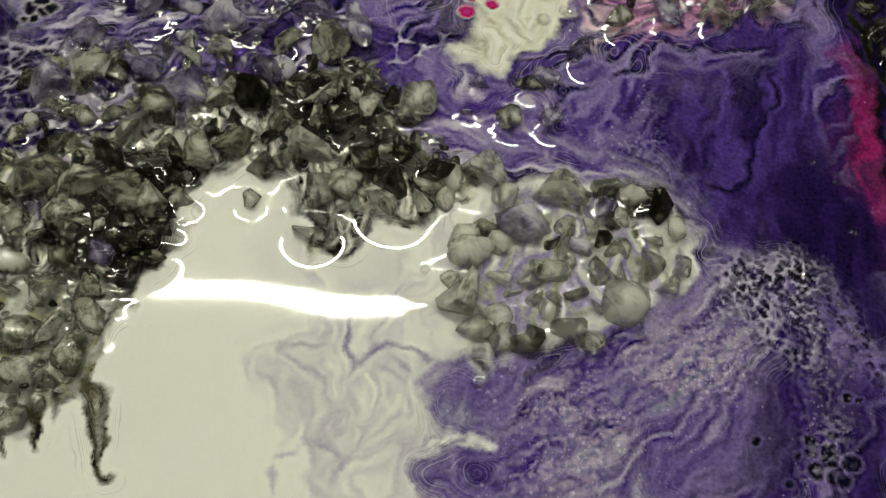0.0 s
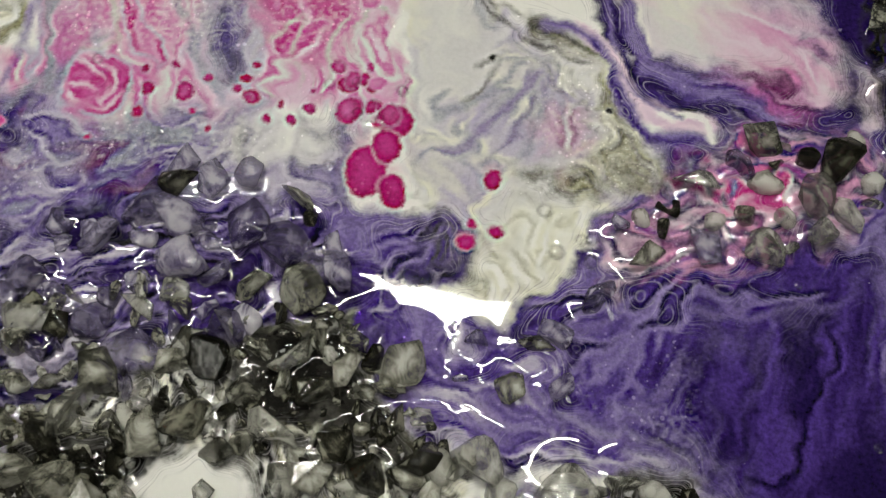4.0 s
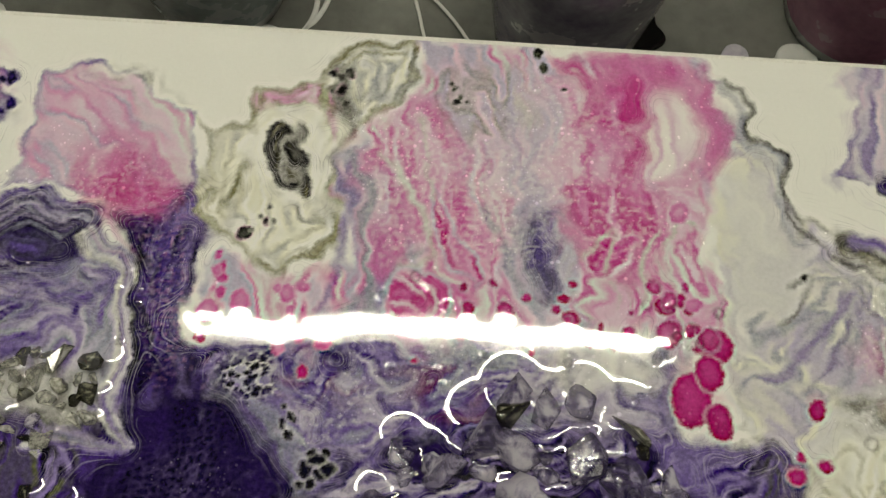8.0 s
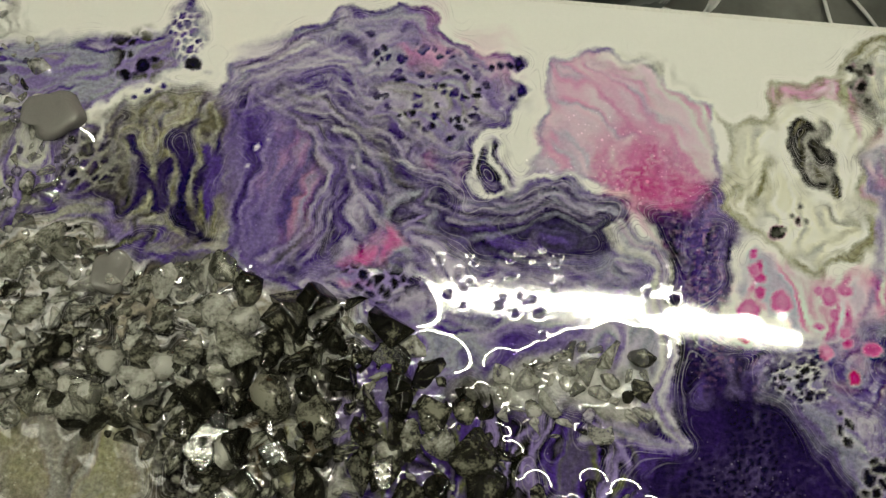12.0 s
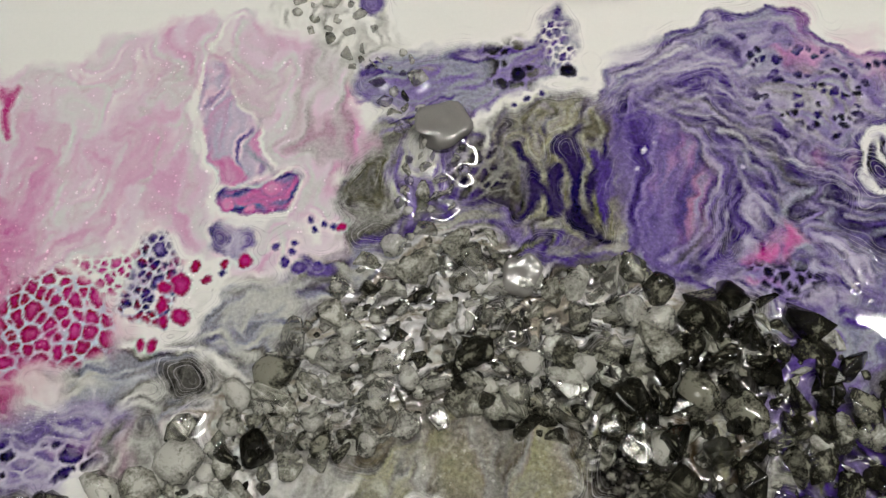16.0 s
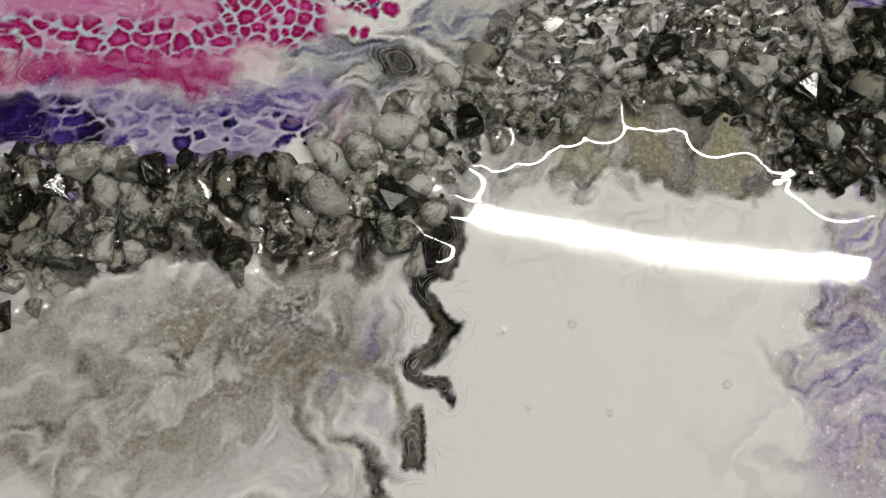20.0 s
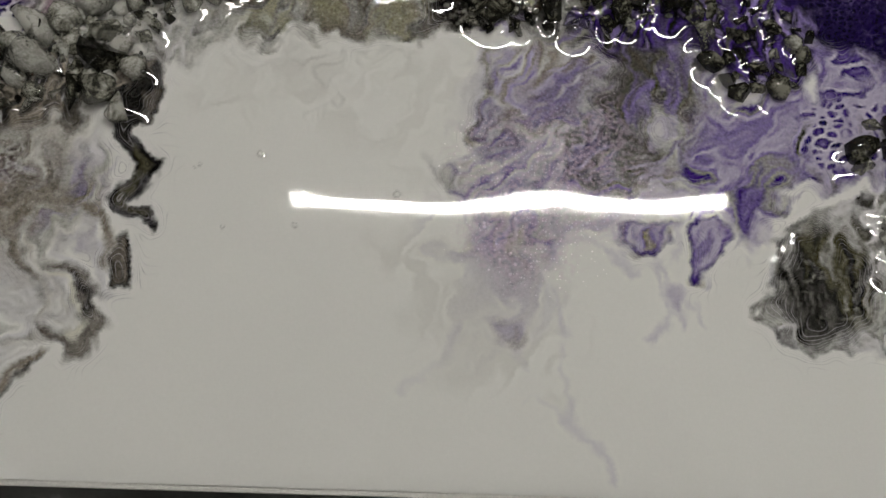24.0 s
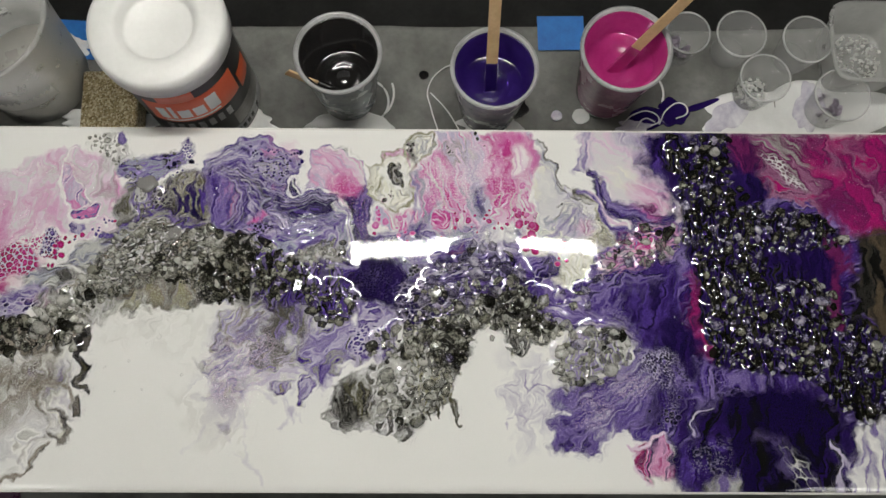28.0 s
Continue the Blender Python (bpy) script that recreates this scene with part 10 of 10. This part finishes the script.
def tin_of_additive(x, y):
    """A round quart tin with a wide white lid and a printed label."""
    e = thing("paint_additive_tin", x, y, ON, "round metal tin with a white lid and orange label", "tin")
    r, h = 0.0505, 0.150
    part("body", lathe([(0, 0.001), (r - 0.002, 0.001), (r, 0.0), (r + 0.001, 0.002), (r, 0.005), (r, h - 0.012), (r + 0.001, h - 0.009), (r - 0.004, h - 0.006), (0, h - 0.006)], 64), MAT_STEEL, e, "grey tinplate body", True)
    part("lid", lathe([(0, h - 0.004), (0.026, h - 0.004), (0.029, h - 0.002), (0.031, h + 0.005), (0.036, h + 0.0065), (r + 0.001, h + 0.0055), (r + 0.0042, h + 0.003), (r + 0.005, h - 0.004), (r + 0.0045, h - 0.016), (r + 0.003, h - 0.0165), (r + 0.002, h - 0.01), (0, h - 0.008)], 64), MAT_WHITE, e, "white plastic lid with a recessed middle", True)
    part("black_band", lathe([(r + 0.0006, 0.020), (r + 0.0009, 0.021), (r + 0.0009, 0.128), (r + 0.0006, 0.129)], 40, 232, 372), MAT_BLACKPRINT, e, smooth=True)
    part("pale_band", lathe([(r + 0.0008, 0.0045), (r + 0.0012, 0.005), (r + 0.0012, 0.0195), (r + 0.0008, 0.020)], 40, 232, 380), MAT_CUP, e, "pale grey band round the foot", True)
    for a in (306, 313, 320, 327, 334, 346):
        part("black_mark", lathe([(r + 0.0014, 0.008), (r + 0.0017, 0.0085), (r + 0.0017, 0.0155), (r + 0.0014, 0.016)], 4, a, a + 4.5), MAT_BLACKPRINT, e, smooth=True)
    part("silver_band", lathe([(r + 0.0010, 0.022), (r + 0.0014, 0.023), (r + 0.0014, 0.046), (r + 0.0010, 0.047)], 24, 318, 371), MAT_STEEL, e, smooth=True)
    part("orange_label", lathe([(r + 0.0012, 0.072), (r + 0.0016, 0.073), (r + 0.0016, 0.113), (r + 0.0012, 0.114)], 32, 246, 338), MAT_ORANGE, e, smooth=True)
    part("orange_tab", lathe([(r + 0.0012, 0.114), (r + 0.0016, 0.114), (r + 0.0016, 0.130), (r + 0.0012, 0.131)], 16, 262, 296), MAT_ORANGE, e, smooth=True)
    part("orange_tag", lathe([(r + 0.0014, 0.066), (r + 0.0018, 0.067), (r + 0.0018, 0.092), (r + 0.0014, 0.093)], 12, 342, 366), MAT_ORANGE, e, smooth=True)
    for a, wdt, z0, z1 in ((256, 8, 0.082, 0.104), (267, 4, 0.082, 0.107), (274, 11, 0.082, 0.098), (288, 11, 0.082, 0.098), (302, 12, 0.082, 0.107)):
        part("white_mark", lathe([(r + 0.0017, z0), (r + 0.0021, z0 + 0.0006), (r + 0.0021, z1 - 0.0006), (r + 0.0017, z1)], 6, a, a + wdt), MAT_WHITE, e, smooth=True)
    part("white_mark", lathe([(r + 0.0017, 0.0765), (r + 0.0021, 0.077), (r + 0.0021, 0.0785), (r + 0.0017, 0.079)], 20, 258, 312), MAT_WHITE, e, smooth=True)
    for a in range(254, 316, 10):
        part("grey_mark", lathe([(r + 0.0010, 0.052), (r + 0.0014, 0.0525), (r + 0.0014, 0.065), (r + 0.0010, 0.0655)], 4, a, a + 6), MAT_CUP, e, smooth=True)
    return e


tx, ty = -0.2216, 0.2086
tin_of_additive(tx, ty)

sx, sy = -0.3054, 0.1961
sponge = part("glitter_block", box(0, 0, 0.0125, 0.053, 0.058, 0.025, 0.003, 3), MAT_GLITTER)
sponge.location = (sx, sy, ON)
sponge.rotation_euler[2] = radians(1.5)
tagged(sponge, "gold glitter covered square block on the sheet", "glitter block")


def crumbs(radius, height, size, count, seed):
    """A heap of small glass pieces in a cup."""
    rnd = random.Random(seed)
    verts, faces = [], []
    for _ in range(count):
        a, q = rnd.uniform(0, 6.283), radius * math.sqrt(rnd.random())
        s = size * rnd.uniform(0.6, 1.4)
        q = min(q, radius - 0.5 * s)
        m = Matrix.LocRotScale((q * math.cos(a), q * math.sin(a), 0.5 * s + rnd.random() * height * (1 - 0.5 * q / radius)), Euler((rnd.uniform(0, 6), rnd.uniform(0, 6), rnd.uniform(0, 6))), (s, s, s))
        me = CHIP_SHAPES[rnd.randrange(20)][0]
        base = len(verts)
        verts += [m @ v.co for v in me.vertices]
        faces += [[base + k for k in f.vertices] for f in me.polygons]
    bm = bmesh.new()
    rows = [bm.verts.new(v) for v in verts]
    for f in faces:
        bm.faces.new([rows[k] for k in f])
    return bm


def portion_cup(x, y, rim, height, label, fill=None):
    e = thing("portion_cup", x, y, ON, label, "cup", "small clear cups")
    r0 = rim * 0.76
    part("cup_wall", lathe([(0, 0.0), (r0, 0.0), (rim, height - 0.002), (rim + 0.0016, height - 0.0015), (rim + 0.0016, height), (rim - 0.0008, height), (r0 - 0.001, 0.0012), (0, 0.0012)], 40), MAT_CLEAR, e, smooth=True)
    part("rim", lathe([(rim + 0.0003, height - 0.0010), (rim + 0.0012, height - 0.0008), (rim + 0.0012, height + 0.0003), (rim - 0.0004, height + 0.0003)], 40), MAT_CLEAR_RIM, e, smooth=True)
    part("base", lathe([(0, 0.0018), (r0 * 0.96, 0.0018), (r0 * 0.96, 0.0024), (0, 0.0024)], 40), MAT_CLEAR, e, smooth=True)
    if fill:
        heap = part("filling", crumbs(r0 - 0.002, height * 0.26, *((0.009, 16) if fill is GREY_GRAIN else (0.0045, 110)), int(1000 * x)), fill, e)
        heap.location.z = 0.0026
    return e


GREY_GRAIN = surface("lilac_grain", (0.10, 0.08, 0.11), (0.30, 0.26, 0.32), 0.5, scale=420, relief=0.8, depth=0.002)
PALE_GRAIN = surface("white_grain", (0.48, 0.48, 0.46), (0.76, 0.76, 0.74), 0.6, scale=420, relief=0.8, depth=0.002)
SMALL = -0.024
for fx, lab, fill, r in (((0.2349, 0.2595), "small clear cup holding lilac glass grains", GREY_GRAIN, 0.020),
                         ((0.2852, 0.2588), "small empty clear plastic cup", None, 0.0225),
                         ((0.3468, 0.2537), "small empty clear plastic cup", None, 0.0225),
                         ((0.3042, 0.2150), "small clear cup of white grains", PALE_GRAIN, 0.0225),
                         ((0.3746, 0.1990), "small clear cup holding lilac glass grains", GREY_GRAIN, 0.0245)):
    portion_cup(fx[0], fx[1], r, SMALL - ON, lab, fill)
dx, dy = 0.4054, 0.2495
tub = thing("plastic_tub", dx, dy, ON, "clear plastic tub of white grains", "tub")


def rounded_box(rings, corner, close=True):
    """Rounded-square rings (half-width, height) joined from first to last."""
    bm = bmesh.new()
    rows = []
    for w, z in rings:
        row = []
        for k in range(40):
            a = 2 * math.pi * k / 40
            cx, cy = math.cos(a), math.sin(a)
            s = w / (abs(cx) ** corner + abs(cy) ** corner) ** (1 / corner)
            row.append(bm.verts.new((s * cx, s * cy, z)))
        rows.append(row)
    for lo, hi in zip(rows, rows[1:]):
        for k in range(40):
            bm.faces.new((lo[k], lo[(k + 1) % 40], hi[(k + 1) % 40], hi[k]))
    bm.faces.new(list(reversed(rows[0])))
    if close:
        bm.faces.new(rows[-1])
    return bm


part("tub_wall", rounded_box([(0.030, 0), (0.0315, 0.003), (0.037, 0.046), (0.040, 0.047), (0.0405, 0.050), (0.037, 0.050), (0.0305, 0.004), (0.029, 0.002)], 5), MAT_HAZE, tub, smooth=True)
heap = part("filling", crumbs(0.026, 0.020, 0.0045, 160, 77), PALE_GRAIN, tub)
heap.location.z = 0.0022

jx, jy = -0.3703, 0.2147
jug = thing("mixing_jug", jx - 0.012, jy + 0.012, ON, "large clear mixing cup with white paint residue", "jug")
part("jug_wall", lathe([(0, 0), (0.044, 0), (0.046, 0.002), (0.058, 0.125), (0.061, 0.126), (0.061, 0.129), (0.057, 0.128), (0.0445, 0.0025), (0, 0.0025)], 56), MAT_HAZE, jug, smooth=True)
part("white_film", lathe([(0.0505, 0.045), (0.0560, 0.115), (0.0550, 0.115), (0.0495, 0.045)], 40, 60, 320), WET_WHITE, jug, "white paint film on the wall", True)
part("filling", lathe([(0, 0.003), (0.0435, 0.003), (0.046, 0.022), (0, 0.022)], 40), surface("grey_slurry", (0.30, 0.29, 0.27), (0.42, 0.41, 0.38), 0.3, scale=40), jug, smooth=True)


# ---- tape, spills and drops on the sheet ----
def tape(x, y, w, d, rz):
    t = part("masking_tape", box(0, 0, 0.0004, w, d, 0.0008, 0.0002), MAT_TAPE)
    t.location, t.rotation_euler[2] = (x, y, ON + 0.0008), radians(rz)
    return tagged(t, "strip of blue masking tape on the sheet", "tape", "blue tape strips")


x, y = -0.3451, 0.2668
tape(x, y, 0.062, 0.040, -3)
x, y = 0.1222, 0.2784
tape(x, y, 0.046, 0.036, 1)


def spill(x, y, seed, rx, ry, h, mat, label, lobes=4, rough=0.3, rz=0, lift=0.0):
    p = part("paint_spill", puddle(seed, rx, ry, h, lobes, rough), mat, None, smooth=True)
    p.location, p.rotation_euler[2] = (x, y, ON - 0.0012 + lift), radians(rz)
    return tagged(p, label, "paint spill", "paint spills")


LILAC_MIX = surface("lilac_white_mix", (0.30, 0.27, 0.40), (0.76, 0.75, 0.76), 0.12, scale=38, relief=0.05)
for px_, seed, a, b, mat, lab, lob, rg, rz, lift in (
        ((0.3558, 0.1952), 3, 0.098, 0.034, WET_WHITE, "wide white paint spill behind the canvas", 5, 0.16, 4, 0),
        ((0.2841, 0.1946), 21, 0.030, 0.012, LILAC_MIX, "white and lilac paint spill behind the canvas", 4, 0.22, 35, 0.0007),
        ((0.3620, 0.2039), 22, 0.014, 0.026, LILAC_MIX, "white and lilac paint spill behind the canvas", 4, 0.22, -15, 0.0009),
        ((0.2013, 0.1898), 5, 0.020, 0.012, WET_PURPLE, "violet paint spill with white threads", 3, 0.16, 15, 0.0004),
        ((0.2292, 0.1970), 6, 0.014, 0.015, WET_PURPLE, "violet paint spill with white threads", 3, 0.18, 60, 0.001),
        ((0.2543, 0.2030), 7, 0.020, 0.0035, WET_PURPLE, "violet paint spill with white threads", 2, 0.25, 22, 0.0014),
        ((0.1900, 0.1805), 15, 0.016, 0.008, LILAC_MIX, "white and violet paint spill", 4, 0.3, 0, 0.0016),
        ):
    spill(px_[0], px_[1], seed, a, b, 0.0016, mat, lab, lob, rg, rz, lift)
for px_, seed, a, b, mat, lab, lob, rg, rz, lift in (
        ((-0.0829, 0.1817), 10, 0.042, 0.014, WET_WHITE, "white paint spill behind the canvas", 3, 0.1, 0, 0),
        ((0.0523, 0.1828), 11, 0.030, 0.012, WET_WHITE, "white paint spill under a cup", 4, 0.2, 0, 0),
        ((0.1163, 0.1928), 12, 0.0055, 0.0055, LILAC_MIX, "round lilac drop of paint", 3, 0.05, 0, 0.0004),
        ((0.1398, 0.1924), 13, 0.0085, 0.0078, WET_WHITE, "round white drop of paint", 3, 0.06, 0, 0.0004),
        ((-0.0125, 0.2337), 14, 0.0048, 0.0045, WET_BLACK, "round black drop of paint", 3, 0.05, 0, 0.0004),
        ((0.0781, 0.2012), 16, 0.010, 0.012, WET_BLACK, "black paint spill by a cup", 3, 0.2, 0, 0.0004),
        ((-0.2053, 0.1848), 17, 0.050, 0.016, WET_WHITE, "white paint spill by the tin", 4, 0.25, 0, 0),
        ((-0.3109, 0.1839), 18, 0.050, 0.014, WET_WHITE, "white paint spill by the glitter block", 5, 0.3, 0, 0),
        ((-0.3497, 0.2615), 19, 0.014, 0.007, WET_WHITE, "white paint dabs on blue tape", 4, 0.4, -30, 0.0022),
        ((0.1591, 0.2374), 20, 0.010, 0.024, LILAC_MIX, "thin white paint smear beside a cup", 5, 0.5, 10, 0)):
    spill(px_[0], px_[1], seed, a, b, 0.0016, mat, lab, lob, rg, rz, lift)
for t_, (qx, qy) in enumerate(((-0.3738, -0.1664), (-0.3904, -0.1629))):
    spill(qx, qy, 31 + t_, 0.010, 0.014, 0.0012, surface("plum_stain", (0.06, 0.01, 0.05), (0.12, 0.03, 0.09), 0.3, scale=60) if t_ == 0 else WET_BLACK, "dried dark paint stain on the sheet", 4, 0.35)


def paint_thread(points, label, lift=0.0008):
    cu = bpy.data.curves.new("paint_thread", "CURVE")
    cu.dimensions, cu.bevel_depth, cu.bevel_resolution = "3D", 0.0007, 2
    sp = cu.splines.new("BEZIER")
    sp.bezier_points.add(len(points) - 1)
    for p, (x, y) in zip(sp.bezier_points, points):
        p.co = (x, y, ON + lift)
        p.handle_left_type = p.handle_right_type = "AUTO"
    cu.materials.append(WET_WHITE)
    return tagged(new("paint_thread", cu), label, "paint spill", "threads of paint")


paint_thread([(0.0316, 0.2489), (0.0040, 0.2385), (-0.0086, 0.2179), (-0.0057, 0.2005), (0.0016, 0.1763)], "thin white thread of spilled paint")
paint_thread([(-0.0058, 0.2150), (0.0096, 0.1977), (0.0217, 0.1776)], "thin white thread of spilled paint")


for pts in ([(0.1789, 0.1835), (0.1903, 0.1934), (0.2069, 0.1964), (0.2147, 0.1878), (0.2062, 0.1820)],
            [(0.2145, 0.1838), (0.2235, 0.1995), (0.2376, 0.2054), (0.2426, 0.1967), (0.2313, 0.1897)],
            [(0.1925, 0.1802), (0.2011, 0.1895), (0.2108, 0.1861)]):
    paint_thread(pts, "thin white thread of paint on a violet spill", 0.0028)


def ring_mark(x, y, r, a0, a1):
    p = part("ring_mark", lathe([(r, 0), (r + 0.0004, 0.0006), (r + 0.0018, 0.0006), (r + 0.0022, 0)], 40, a0, a1), WET_WHITE, None, smooth=True)
    p.location = (x, y, ON - 0.0004)
    return tagged(p, "dried white paint ring of a cup", "paint spill", "paint rings")


x, y = -0.0697, 0.2057
ring_mark(x, y, 0.022, -80, 60)
x, y = 0.1940, 0.2167
ring_mark(x, y, 0.026, -70, 30)
x, y = -0.0727, 0.2144
ring_mark(x, y, 0.030, -70, 20)
